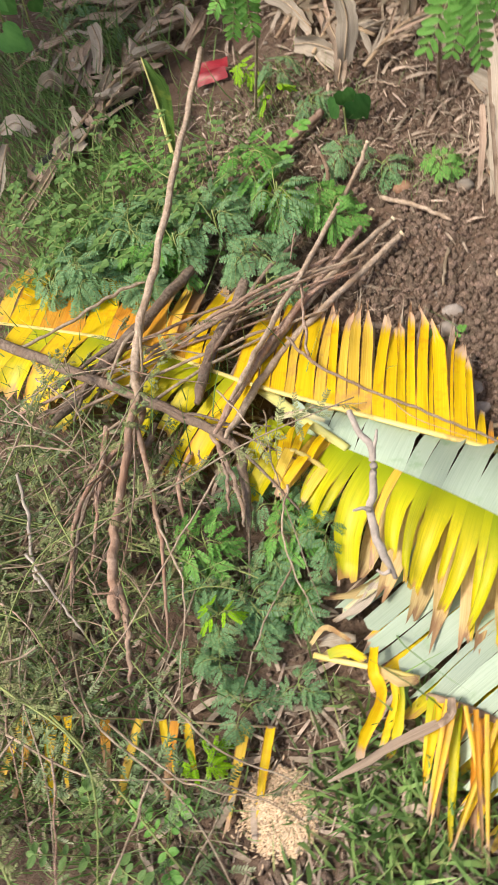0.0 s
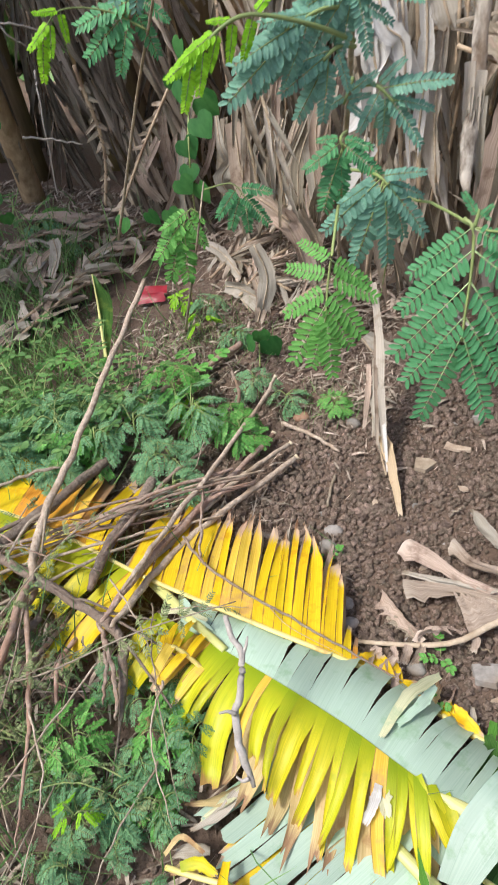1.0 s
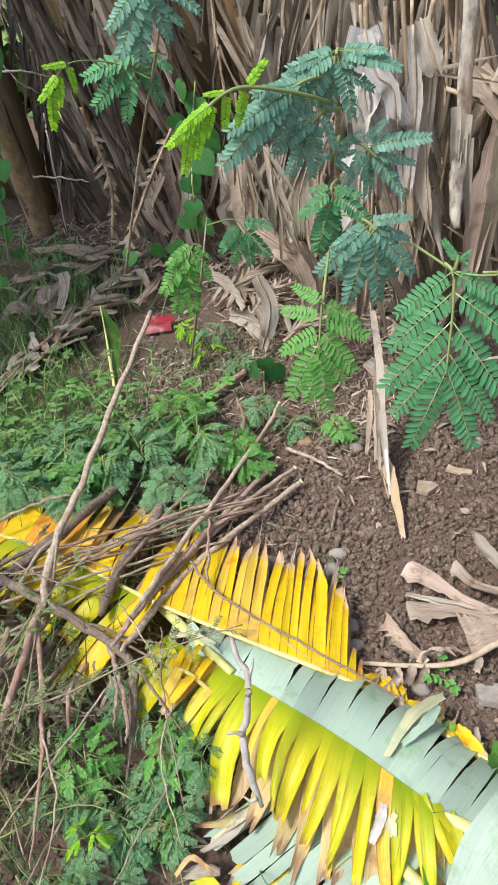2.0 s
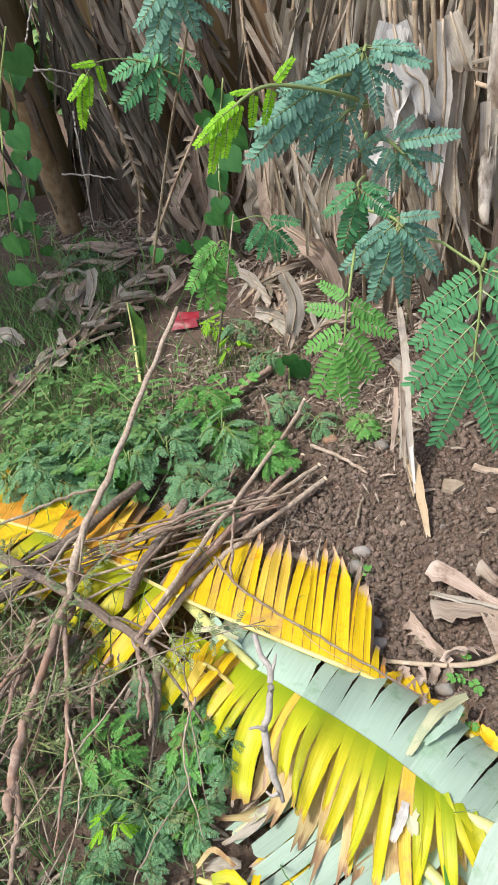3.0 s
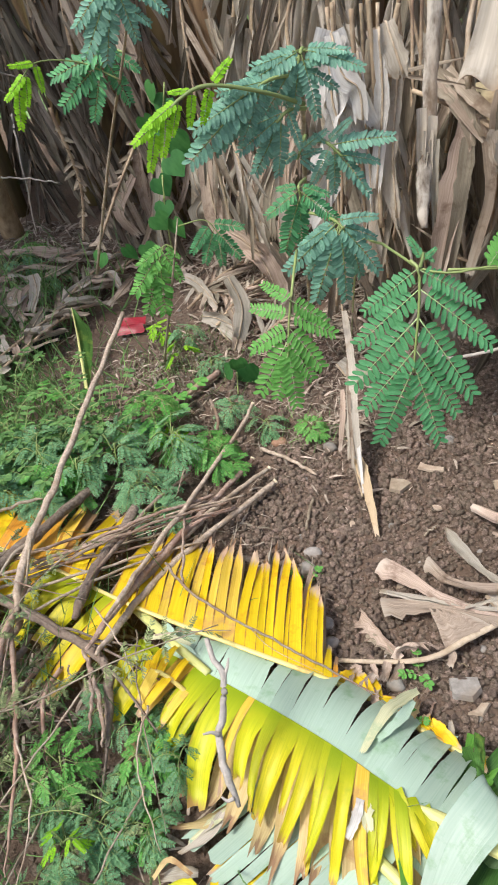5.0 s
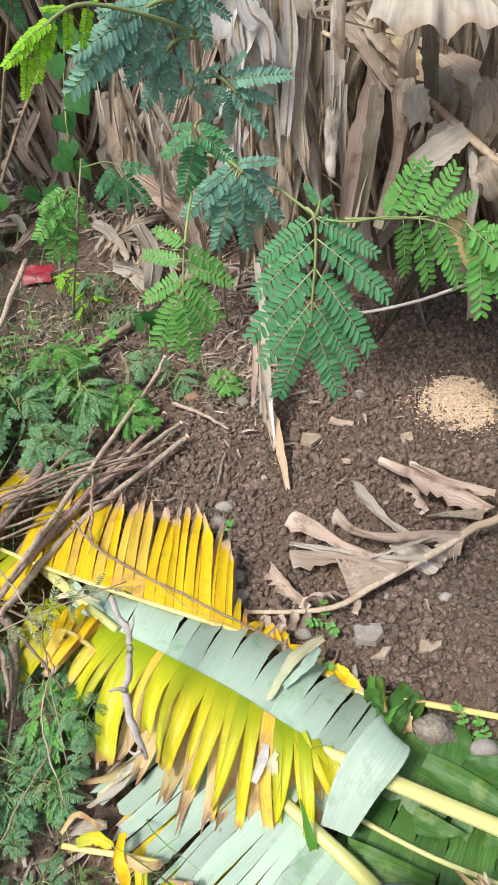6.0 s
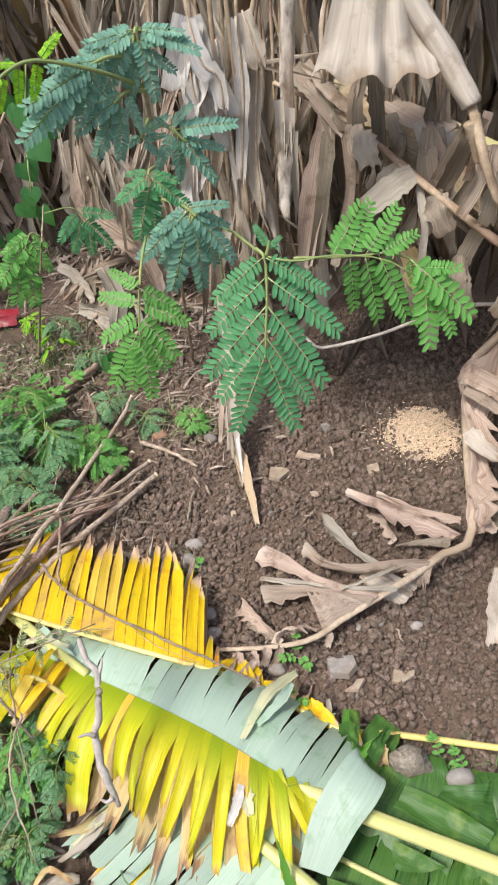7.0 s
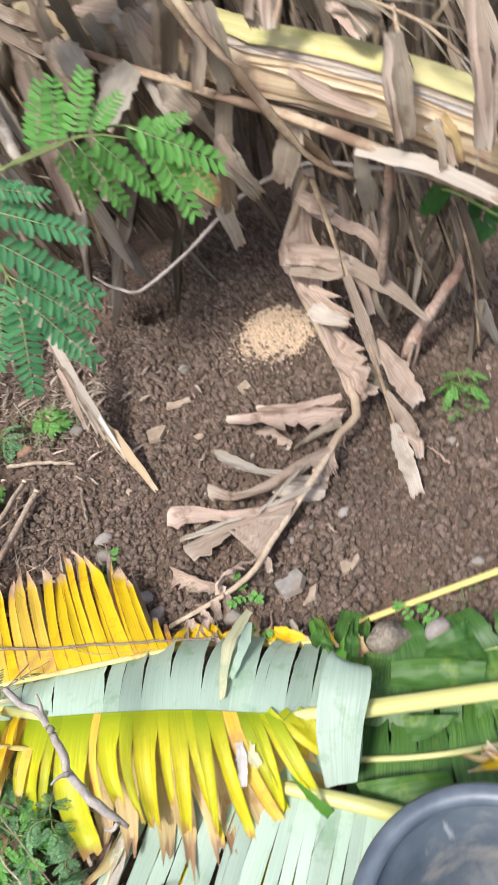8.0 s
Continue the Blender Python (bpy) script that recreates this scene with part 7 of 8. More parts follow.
fan(shade, [(-0.250, 1.316, 0.920), (-0.291, 1.353, 0.923), (-0.311, 1.341, 0.896)], 0.4, [(-0.404, 1.317, 0.900), (-0.246, 1.366, 0.882), (-0.400, 1.311, 0.853), (-0.277, 1.366, 0.828), (-0.348, 1.329, 0.812)], "dark", 0)
fan(shade, [(-0.282, 1.350, 0.872), (-0.341, 1.329, 0.912), (-0.398, 1.279, 0.929), (-0.430, 1.256, 0.904)], 0.6, [(-0.399, 1.271, 0.883), (-0.428, 1.239, 0.935), (-0.426, 1.252, 0.867), (-0.456, 1.237, 0.884), (-0.457, 1.250, 0.831)], "lime", 0)


def seedling(kind, count, height, size, label):
    ob = thing("tree_seedling", (0, 0, 0), label, "seedling", "seedlings among the litter")
    g = tube_geo(spline([(0, 0, -0.01), (0.01, 0, height * 0.6), (0.0, 0.01, height)], 8), 0.0022, 6)
    part("stem", mesh("stem", g[0], g[1], M_TWIGGREEN, g[2]), ob)
    for k in range(count):
        a = 2.4 * k + rng.uniform(-0.4, 0.4)
        out = Vector((math.cos(a), math.sin(a), 0))
        h = height * (0.5 + 0.5 * (k + 1) / count)
        ln = size * rng.uniform(0.8, 1.1)
        add_leaf(ob, [Vector((0, 0, h * 0.8)), out * ln * 0.5 + Vector((0, 0, h + 0.01)), out * ln * 1.1 + Vector((0, 0, h - 0.01))], size, 4, kind, 0.35, (-0.1, -0.4, 0.9), 0.0014)
    return ob


SEEDS = {"dark": seedling("haze", 5, 0.11, 0.06, "blue-green feathery tree seedling"), "light": seedling("light", 5, 0.10, 0.06, "fresh green feathery tree seedling"),
         "lime": seedling("lime", 3, 0.09, 0.05, "lime green feathery tree seedling"), "low": seedling("haze", 4, 0.05, 0.055, "low blue-green feathery seedling")}
placed = set()


def put(table, key, at, scale, turn):
    ob = table[key]
    if id(ob) not in placed:
        placed.add(id(ob))
        ob.matrix_basis = pose(*at, 0, 0, turn) @ Matrix.Scale(scale, 4)
    else:
        ob = copy_thing(ob, pose(*at, 0, 0, turn))
        ob.scale = (scale,) * 3


for key, p, s in (("low", (-0.265, 0.587, 0.030), 1.0), ("low", (-0.201, 0.561, 0.030), 0.9), ("dark", (-0.156, 0.604, 0.030), 0.7), ("low", (-0.100, 0.542, 0.030), 1.0), ("light", (-0.152, 0.507, 0.030), 0.9), ("low", (-0.190, 0.456, 0.030), 0.7), ("low", (-0.202, 0.400, 0.030), 1.0), ("low", (-0.126, 0.413, 0.030), 0.9), ("dark", (-0.226, 0.361, 0.030), 0.7), ("low", (-0.322, 0.414, 0.030), 1.0), ("light", (-0.291, 0.470, 0.030), 0.9), ("low", (-0.093, 0.472, 0.030), 0.7),
                  ("dark", (-0.545, 1.128, 0.050), 1.3), ("dark", (-0.462, 1.176, 0.050), 1.2), ("dark", (-0.380, 1.112, 0.040), 1.0), ("dark", (-0.624, 1.231, 0.050), 1.1), ("light", (-0.226, 1.236, 0.010), 1.0), ("light", (-0.248, 1.276, 0.030), 0.8),
                  ("lime", (-0.366, 1.303, 0.020), 1.0), ("lime", (-0.478, 1.731, 0.000), 1.2), ("dark", (-0.479, 1.830, 0.000), 1.0), ("lime", (-0.598, 1.868, 0.000), 1.1), ("dark", (-0.233, 1.440, 0.000), 1.0), ("low", (-0.150, 1.419, 0.000), 1.1),
                  ("low", (-0.376, 1.699, 0.000), 1.0), ("light", (-0.018, 1.390, 0.000), 0.6), ("low", (-0.159, 0.543, 0.060), 0.7), ("low", (-0.179, 0.473, 0.040), 0.7), ("low", (-0.094, 0.503, 0.070), 0.7),
                  ("lime", (-0.229, 0.361, 0.060), 0.7), ("light", (-0.146, 0.409, 0.000), 0.7), ("low", (-0.276, 0.317, 0.020), 0.7), ("low", (-0.174, 0.348, 0.020), 0.6), ("low", (-0.221, 0.303, 0.050), 0.8), ("low", (-0.169, 0.249, 0.030), 0.8),
                  ("low", (-0.108, 0.293, 0.020), 0.7), ("lime", (-0.217, 0.167, 0.000), 0.7),
                  ("light", (0.787, 0.933, 0.000), 0.75), ("light", (-1.397, 2.543, 0.020), 1.0), ("dark", (-0.600, 1.044, 0.030), 0.9), ("dark", (-0.471, 1.274, 0.040), 0.9), ("low", (-0.885, 1.146, 0.050), 1.3), ("low", (-0.868, 1.061, 0.050), 1.3), ("low", (-1.397, 2.387, 0.030), 1.6), ("dark", (-1.161, 2.272, 0.000), 1.0)):
    put(SEEDS, key, p, s * rng.uniform(0.62, 0.82), rng.uniform(0, 360))
for k in range(18):
    x, y = rng.uniform(-0.80, -0.30), rng.uniform(1.02, 1.36)
    put(SEEDS, ("dark", "dark", "low", "light")[k % 4], (x, y, rng.uniform(0.0, 0.05)), rng.uniform(0.7, 1.0), rng.uniform(0, 360))


# ---- weeds with small round leaves ----
def oval_mesh(mat, broad=0.62, fold=0.15):
    verts, faces, uvs = [], [], []
    for s, h in ((0, 0), (0.15, 0.30), (0.45, 0.5), (0.78, 0.40), (1.0, 0), (0.78, -0.40), (0.45, -0.5), (0.15, -0.30)):
        verts.append((h * broad, s, fold * abs(h) - 0.12 * s * s))
        uvs.append((h + 0.5, s))
    return mesh("oval_leaf", verts, [(0, 1, 2, 3, 4), (0, 4, 5, 6, 7)], mat, uvs)


OVAL, OVALLIME = oval_mesh(M_WEED), oval_mesh(M_TAMLIGHT)


def weed(leafmesh, stems, height, size, label):
    ob = thing("weed", (0, 0, 0), label, "weed", "low weeds")
    for k in range(stems):
        a = 6.28 * k / stems + rng.uniform(-0.5, 0.5)
        out = Vector((math.cos(a), math.sin(a), 0))
        q = spline([(0, 0, 0), out * height * 0.4 + Vector((0, 0, height * 0.6)), out * height * 0.9 + Vector((0, 0, height * rng.uniform(0.7, 1.0)))], 8)
        g = tube_geo(q, 0.0011, 5)
        st = part("stem", mesh("stem", g[0], g[1], M_TWIGGREEN, g[2]), ob)
        for j in (3, 5, 7, 8):
            for side in (-1, 1) if j < 8 else (-1, 0, 1):
                d = (out * (0.4 if side else 1.0) + Vector((-out.y, out.x, 0)) * side + Vector((0, 0, rng.uniform(-0.1, 0.3)))).normalized()
                z = Vector((rng.uniform(-0.3, 0.3), rng.uniform(-0.5, 0.1), 1))
                x = d.cross(z).normalized()
                m = Matrix((x, d, x.cross(d))).transposed().to_4x4()
                m.translation = q[j]
                part("leaflet", leafmesh, st, "", m @ Matrix.Scale(size * rng.uniform(0.75, 1.15), 4))
    return ob


WEEDS = {"a": weed(OVAL, 4, 0.10, 0.020, "low weed with small round green leaflets"), "b": weed(OVALLIME, 3, 0.07, 0.022, "small weed with light green round leaflets")}
for k in range(17):
    put(WEEDS, "ab"[k % 3 == 0], (rng.uniform(-1.02, -0.56), rng.uniform(1.10, 1.28), rng.uniform(0.0, 0.04)), rng.uniform(0.7, 1.2), rng.uniform(0, 360))
for k in range(22):
    p = Vector((-0.762, 1.319, 0.030)) + Vector((rng.uniform(-0.38, 0.26), rng.uniform(-0.18, 0.20), rng.uniform(-0.02, 0.03)))
    put(WEEDS, "ab"[k % 4 == 0], p, rng.uniform(0.8, 1.3), rng.uniform(0, 360))
for key, p, s in (("b", (-0.411, 1.485, 0.000), 1.3), ("b", (-0.441, 1.445, 0.000), 1.0), ("a", (-0.902, 1.100, 0.030), 1.0), ("b", (0.261, 0.739, 0.000), 0.5), ("b", (0.249, 0.638, 0.020), 0.4), ("b", (0.036, 0.916, 0.000), 0.5), ("b", (0.485, 0.558, 0.010), 0.5),
                  ("b", (0.519, 0.540, 0.010), 0.5), ("a", (0.765, 0.885, 0.000), 0.4), ("b", (-0.255, 0.066, -0.000), 0.8), ("a", (-0.325, 0.027, -0.000), 0.9), ("a", (-1.791, 2.531, 0.050), 1.6), ("a", (-1.438, 2.355, 0.050), 1.6)):
    put(WEEDS, key, p, s, rng.uniform(0, 360))


# ---- climbing vine with heart-shaped leaves ----
def heart_mesh():
    outline = [(0, 0.10), (0.22, -0.05), (0.45, 0.06), (0.56, 0.32), (0.50, 0.50), (0.30, 0.72), (0.0, 1.0)]
    rim = outline + [(-x, y) for x, y in reversed(outline[1:-1])]
    mid = [(0, 0.10), (0, 0.35), (0, 0.65), (0, 1.0)]
    verts = [(x, y, 0.12 * abs(x) - 0.15 * y * y) for x, y in rim + mid[1:3]]
    n = len(rim)
    faces = [(0, 1, 2, 3, n), (n, 3, 4, 5, n + 1), (n + 1, 5, 6), (0, n, 9, 10, 11), (n, n + 1, 7, 8, 9), (n + 1, 6, 7)]
    return mesh("vine_leaf", verts, faces, M_VINE, [(x + 0.5, y) for x, y in rim + mid[1:3]])


HEART = heart_mesh()


def vine(label, points, leaves, size):
    ob = thing("vine", points[0], label, "vine", "climbing vines")
    g = tube_geo(spline(points, 20), 0.0025, 5)
    part("stem", mesh("stem", g[0], g[1], M_TWIGGREEN, g[2]), ob)
    for p in leaves:
        d = Vector((rng.uniform(-0.9, 0.9), rng.uniform(-0.6, 0.2), -1)).normalized()
        z = Vector((rng.uniform(-0.7, 0.7), -0.8, 0.6 + rng.uniform(-0.5, 0.4)))
        x = d.cross(z).normalized()
        m = Matrix((x, d, x.cross(d))).transposed().to_4x4()
        m.translation = Vector(p)
        part("vine_leaf", HEART, ob, "", Matrix.Translation(-ob.location) @ m @ Matrix.Scale(size * rng.uniform(0.8, 1.2), 4))
    return ob


vine("green vine with heart-shaped leaves up the dead leaves", [(-0.698, 2.379, 0.020), (-0.438, 1.781, 0.451), (-0.431, 1.833, 0.600), (-0.399, 1.884, 0.762)],
     [(-0.379, 1.749, 0.622), (-0.423, 1.752, 0.508), (-0.451, 1.730, 0.481), (-0.405, 1.743, 0.464), (-0.429, 1.873, 0.769), (-0.396, 1.878, 0.730), (-0.464, 1.845, 0.700), (-0.561, 1.861, 0.349), (-0.615, 1.837, 0.355), (-0.697, 1.847, 0.338), (-0.402, 1.856, 0.640), (-0.440, 1.790, 0.560), (-0.415, 1.800, 0.690)], 0.058)
vine("green vine on the leaning banana stem", [(-1.150, 1.849, 0.307), (-1.084, 1.863, 0.558), (-1.004, 1.857, 0.834), (-0.937, 1.800, 1.032)],
     [(-0.988, 1.874, 0.870), (-1.026, 1.816, 0.699), (-1.087, 1.811, 0.611), (-1.077, 1.867, 0.556), (-1.115, 1.822, 0.506), (-1.112, 1.865, 0.433), (-1.167, 1.809, 0.405), (-1.129, 1.884, 0.349), (-1.058, 1.809, 0.781), (-1.140, 1.840, 0.460), (-1.060, 1.840, 0.660), (-1.150, 1.800, 0.300), (-1.020, 1.850, 0.760)], 0.055)
vine("thick green vine at the edge of the clump", [(-1.590, 2.223, 0.020), (-0.958, 1.564, 0.551), (-0.866, 1.580, 0.820), (-0.781, 1.601, 0.982)],
     [(-0.882, 1.622, 0.771), (-0.895, 1.655, 0.685), (-0.951, 1.595, 0.623), (-0.964, 1.621, 0.535), (-0.999, 1.584, 0.513), (-1.030, 1.584, 0.413), (-0.812, 1.636, 0.935)], 0.062)
vine("green vine under the felled stem", [(0.873, 1.297, 0.050), (0.847, 1.123, 0.260), (0.829, 1.021, 0.388), (0.892, 0.947, 0.339)],
     [(0.827, 1.017, 0.400), (0.844, 1.087, 0.340), (0.893, 1.062, 0.305), (0.910, 1.037, 0.286), (0.928, 1.039, 0.304)], 0.055)
vine("broad-leaved seedling by the cut stems", [(-0.264, 1.578, 0.000), (-0.268, 1.616, 0.050)], [(-0.269, 1.641, 0.080), (-0.279, 1.608, 0.070), (-0.249, 1.629, 0.060)], 0.06)


# ---- withered brushwood foliage ----
def withered(k):
    ob = thing("withered_branch", (0, 0, 0), "withered branch with curled grey-green leaflets", "cut branch", "cut brushwood")
    pts = spline([(0, 0, 0), (0.14, rng.uniform(-0.05, 0.05), 0.03), (0.30, rng.uniform(-0.08, 0.08), 0.02), (0.44, rng.uniform(-0.12, 0.12), -0.02)], 16)
    g = tube_geo(pts, lambda v: 0.0020 * (1 - 0.6 * v), 5, 1.0, 0.1, k)
    part("stem", mesh("stem", g[0], g[1], rng.choice((M_BARKPALE, M_TWIGGREEN)), g[2]), ob)
    allv, allf = [], []
    for j in range(30):
        i = rng.randrange(3, 16)
        d = Vector((rng.uniform(-0.2, 1), rng.uniform(-1, 1), rng.uniform(-0.5, 0.5))).normalized()
        z = Vector((rng.uniform(-0.7, 0.7), rng.uniform(-0.7, 0.7), 1))
        x = d.cross(z).normalized()
        m = Matrix((x, d, x.cross(d))).transposed().to_4x4()
        m.translation = pts[i]
        src = rng.choice(PINNAE["wither"])
        m = m @ Matrix.Scale(rng.uniform(0.020, 0.044), 4)
        base = len(allv)
        allv += [m @ v.co for v in src.vertices]
        allf += [tuple(i + base for i in p.vertices) for p in src.polygons]
    tagged(part("withered_foliage", mesh("withered_foliage", allv, allf, M_WITHER if k < 3 else M_WITHERGREEN), ob), "", "", "", "stuff")
    return ob


WITHER = {k: withered(k) for k in range(5)}
for k in range(215):
    x, y = rng.uniform(-0.88, -0.22), rng.uniform(0.08, 0.74)
    if x > -0.3 and rng.random() < 0.5:
        x -= 0.3
    if y < 0.3 and x > -0.3:
        x -= 0.25
    if k >= 5 and (y > 0.60 - 0.8 * max(0.0, x + 0.50)):
        continue
    if y < 0.27 and x > -0.55 and rng.random() < 0.6 and k >= 5:
        continue
    ob = WITHER[k % 5]
    near_leaf = x > -0.45
    m = pose(x, y, rng.uniform(0.02, 0.12), rng.uniform(-25, 25), rng.uniform(-15, 15), rng.uniform(130, 250) if near_leaf else rng.uniform(0, 360))
    s = rng.uniform(0.5, 0.75) if near_leaf else rng.uniform(0.7, 1.2)
    if k < 5:
        ob.matrix_basis = m @ Matrix.Scale(s, 4)
    else:
        copy_thing(ob, m).scale = (s, s, s)
for k in range(50):
    a = Vector((rng.uniform(-0.95, -0.12), rng.uniform(0.1, 0.8), rng.uniform(0.04, 0.22)))
    b = a + Vector((rng.uniform(-0.2, 0.25), rng.uniform(-0.35, 0.05), rng.uniform(-0.08, 0.05)))
    stick("thin pale twig in the brushwood heap", [a, a.lerp(b, 0.5) + Vector((rng.uniform(-0.03, 0.03), rng.uniform(-0.03, 0.03), 0.02)), b], 0.0026, 0.0012, rng.choice((M_BARKPALE, M_BARK, M_BARKPALE)))


# ---- grass, litter, soil pieces ----
def blade_shape(bend, wide):
    v, f = [], []
    for k in range(5):
        s = k / 4
        w = wide * (1 - s**1.6) * 0.5 + 0.002
        v += [(-w, bend * s * s, s), (w, bend * s * s, s)]
    for k in range(4):
        f.append((2 * k, 2 * k + 1, 2 * k + 3, 2 * k + 2))
    return np.array(v), np.array(f)


GRASS = [blade_shape(b, w) for b, w in ((0.3, 0.05), (0.6, 0.05), (0.15, 0.06), (0.9, 0.05), (0.5, 0.07))]


def grass(centre, spread, count, tall, label, wide=0.75):
    pl = []
    for _ in range(count):
        x, y = rng.gauss(centre[0], spread[0]), rng.gauss(centre[1], spread[1])
        h = tall * rng.uniform(0.4, 1.1)
        pl.append(((x, y, ground_z(x, y) - 0.004), (h * wide, h, h), (rng.uniform(-0.7, 0.7), rng.uniform(-0.7, 0.7), rng.uniform(0, 6.28))))
    scatter("grass", GRASS, pl, M_GRASS, label, "grass", True)


grass((-1.391, 2.060, 0.000), (0.28, 0.22), 1100, 0.15, "thin green grass among dry leaves")
grass((-1.170, 1.571, 0.000), (0.22, 0.14), 600, 0.13, "thin green grass by the weeds")
grass((-0.86, 1.12), (0.14, 0.16), 900, 0.11, "green grass among the low weeds")
grass((-0.95, 1.40), (0.12, 0.14), 500, 0.12, "green grass among the low weeds")
grass((0.06, 0.175), (0.075, 0.065), 620, 0.066, "short green grass on damp soil", 2.3)
grass((-0.42, 0.10), (0.16, 0.08), 900, 0.08, "short green grass under brushwood")
grass((-0.55, 0.45), (0.22, 0.22), 800, 0.17, "thin grass stalks grown through brushwood", 0.35)
grass((0.50, 0.55), (0.05, 0.025), 60, 0.05, "short green grass by the stones")
grass((-0.050, 1.411, 0.000), (0.06, 0.05), 130, 0.05, "sparse green grass on the soil")
grass((-0.459, 1.731, 0.000), (0.14, 0.12), 650, 0.05, "sparse green grass among litter")


def sliver(bend, wide, twist):
    v, f = [], []
    for k in range(5):
        s = k / 4 - 0.5
        a = twist * s
        w = wide * (1 - 1.2 * s * s) * 0.5
        v += [(-w * math.cos(a), s, bend * (0.25 - s * s) * 2 - w * math.sin(a)), (w * math.cos(a), s, bend * (0.25 - s * s) * 2 + w * math.sin(a))]
    for k in range(4):
        f.append((2 * k, 2 * k + 1, 2 * k + 3, 2 * k + 2))
    return np.array(v), np.array(f)


SLIVERS = [sliver(b, w, t) for b, w, t in ((0.1, 0.055, 0.5), (0.15, 0.11, 1.2), (0.05, 0.04, 0.1), (-0.1, 0.075, -1.2), (0.2, 0.17, 1.0), (0.02, 0.03, 0))]


def litter(name, count, where, size, label):
    pl = []
    while len(pl) < count:
        x, y = where()
        s = size * rng.uniform(0.4, 1.5)
        pl.append(((x, y, ground_z(x, y) + rng.uniform(0.003, 0.015)), (s, s, s), (rng.uniform(-0.35, 0.35), rng.uniform(-0.35, 0.35), rng.uniform(0, 6.28))))
    scatter(name, SLIVERS, pl, M_LITTER, label, "litter", True)


def by_clump():
    p, t, n = edge_at(rng.uniform(0.05, 0.50))
    q = p - n * abs(rng.gauss(0, 0.22)) + n * 0.15
    return q.x, q.y


litter("leaf_litter", 2600, by_clump, 0.060, "dry brown leaf litter at the foot of the clump")
litter("leaf_litter", 1500, lambda: (rng.gauss(-0.45, 0.3), rng.gauss(1.65, 0.28)), 0.030, "small dry bits of leaf and twig")
litter("leaf_litter", 500, lambda: (rng.gauss(0.02, 0.10), rng.gauss(1.52, 0.12)), 0.032, "dry straw and twig bits on soil")
litter("leaf_litter", 1300, lambda: (rng.uniform(-1.0, -0.05), rng.uniform(0.0, 1.1)), 0.045, "dry leaf bits under brushwood")
litter("leaf_litter", 260, lambda: (rng.uniform(0.0, 1.2), rng.uniform(0.6, 1.7)), 0.016, "tiny pale leaf bits on bare soil")
litter("leaf_litter", 420, lambda: (rng.gauss(0.03, 0.10), rng.gauss(0.19, 0.08)), 0.030, "pale straw bits among short grass")
# dry fronds lying at the foot of the clump
for a, b in (((-1.189, 1.425, 0.040), (-0.872, 2.417, 0.060)), ((-1.080, 1.534, 0.050), (-0.924, 2.113, 0.050)), ((-1.026, 1.937, 0.060), (-0.961, 2.460, 0.070)), ((-1.550, 2.145, 0.060), (-1.113, 2.503, 0.060)), ((-0.597, 2.210, 0.030), (-0.245, 1.945, 0.030)),
             ((-0.410, 1.918, 0.030), (-0.294, 2.207, 0.060)), ((-0.546, 2.039, 0.030), (-0.395, 2.375, 0.050)), ((-0.253, 1.808, 0.030), (-0.101, 1.973, 0.050)), ((-1.424, 2.249, 0.050), (-1.137, 1.960, 0.050))):
    a, b = Vector(a), Vector(b)
    frond("dead_leaf", "dry brown banana leaf lying at the foot of the clump", "dead leaf", [a, a.lerp(b, 0.5) + Vector((0, 0, 0.02)), b], 0.006,
          [(1, 0.05, 0.95, 9, 0.13, 0.9, dict(mats=[M_DRYBROWN, M_DRY, M_DRYPALE], wide=0.42, twist=1.4, cup=0.6, wave=0.4, fan=False, ragged=0.3, missing=0.15, jitter=0.35, spread=(0.5, 1.3))),
           (-1, 0.05, 0.95, 9, 0.13, 0.9, dict(mats=[M_DRYBROWN, M_DRY, M_DRYPALE], wide=0.42, twist=1.4, cup=0.6, wave=0.4, fan=False, ragged=0.3, missing=0.15, jitter=0.35, spread=(0.5, 1.3)))], M_RIBDRY, "fallen dead leaves")


# ---- stones, chips, husk heaps ----
def stone(name, x, y, size, mat, label, category="stone", turn=0.0, rough=0.25, over=0.0):
    v, f = lump_geo(size, rng.uniform(0, 90), ICO2, rough)
    ob = new(name, mesh(name, v.tolist(), f.tolist(), mat))
    ob.matrix_basis = pose(x, y, ground_z(x, y) + over + size[2] * 0.45, rng.uniform(-12, 12), rng.uniform(-12, 12), turn)
    return tagged(ob, label, category, "stones on the soil" if category == "stone" else "")


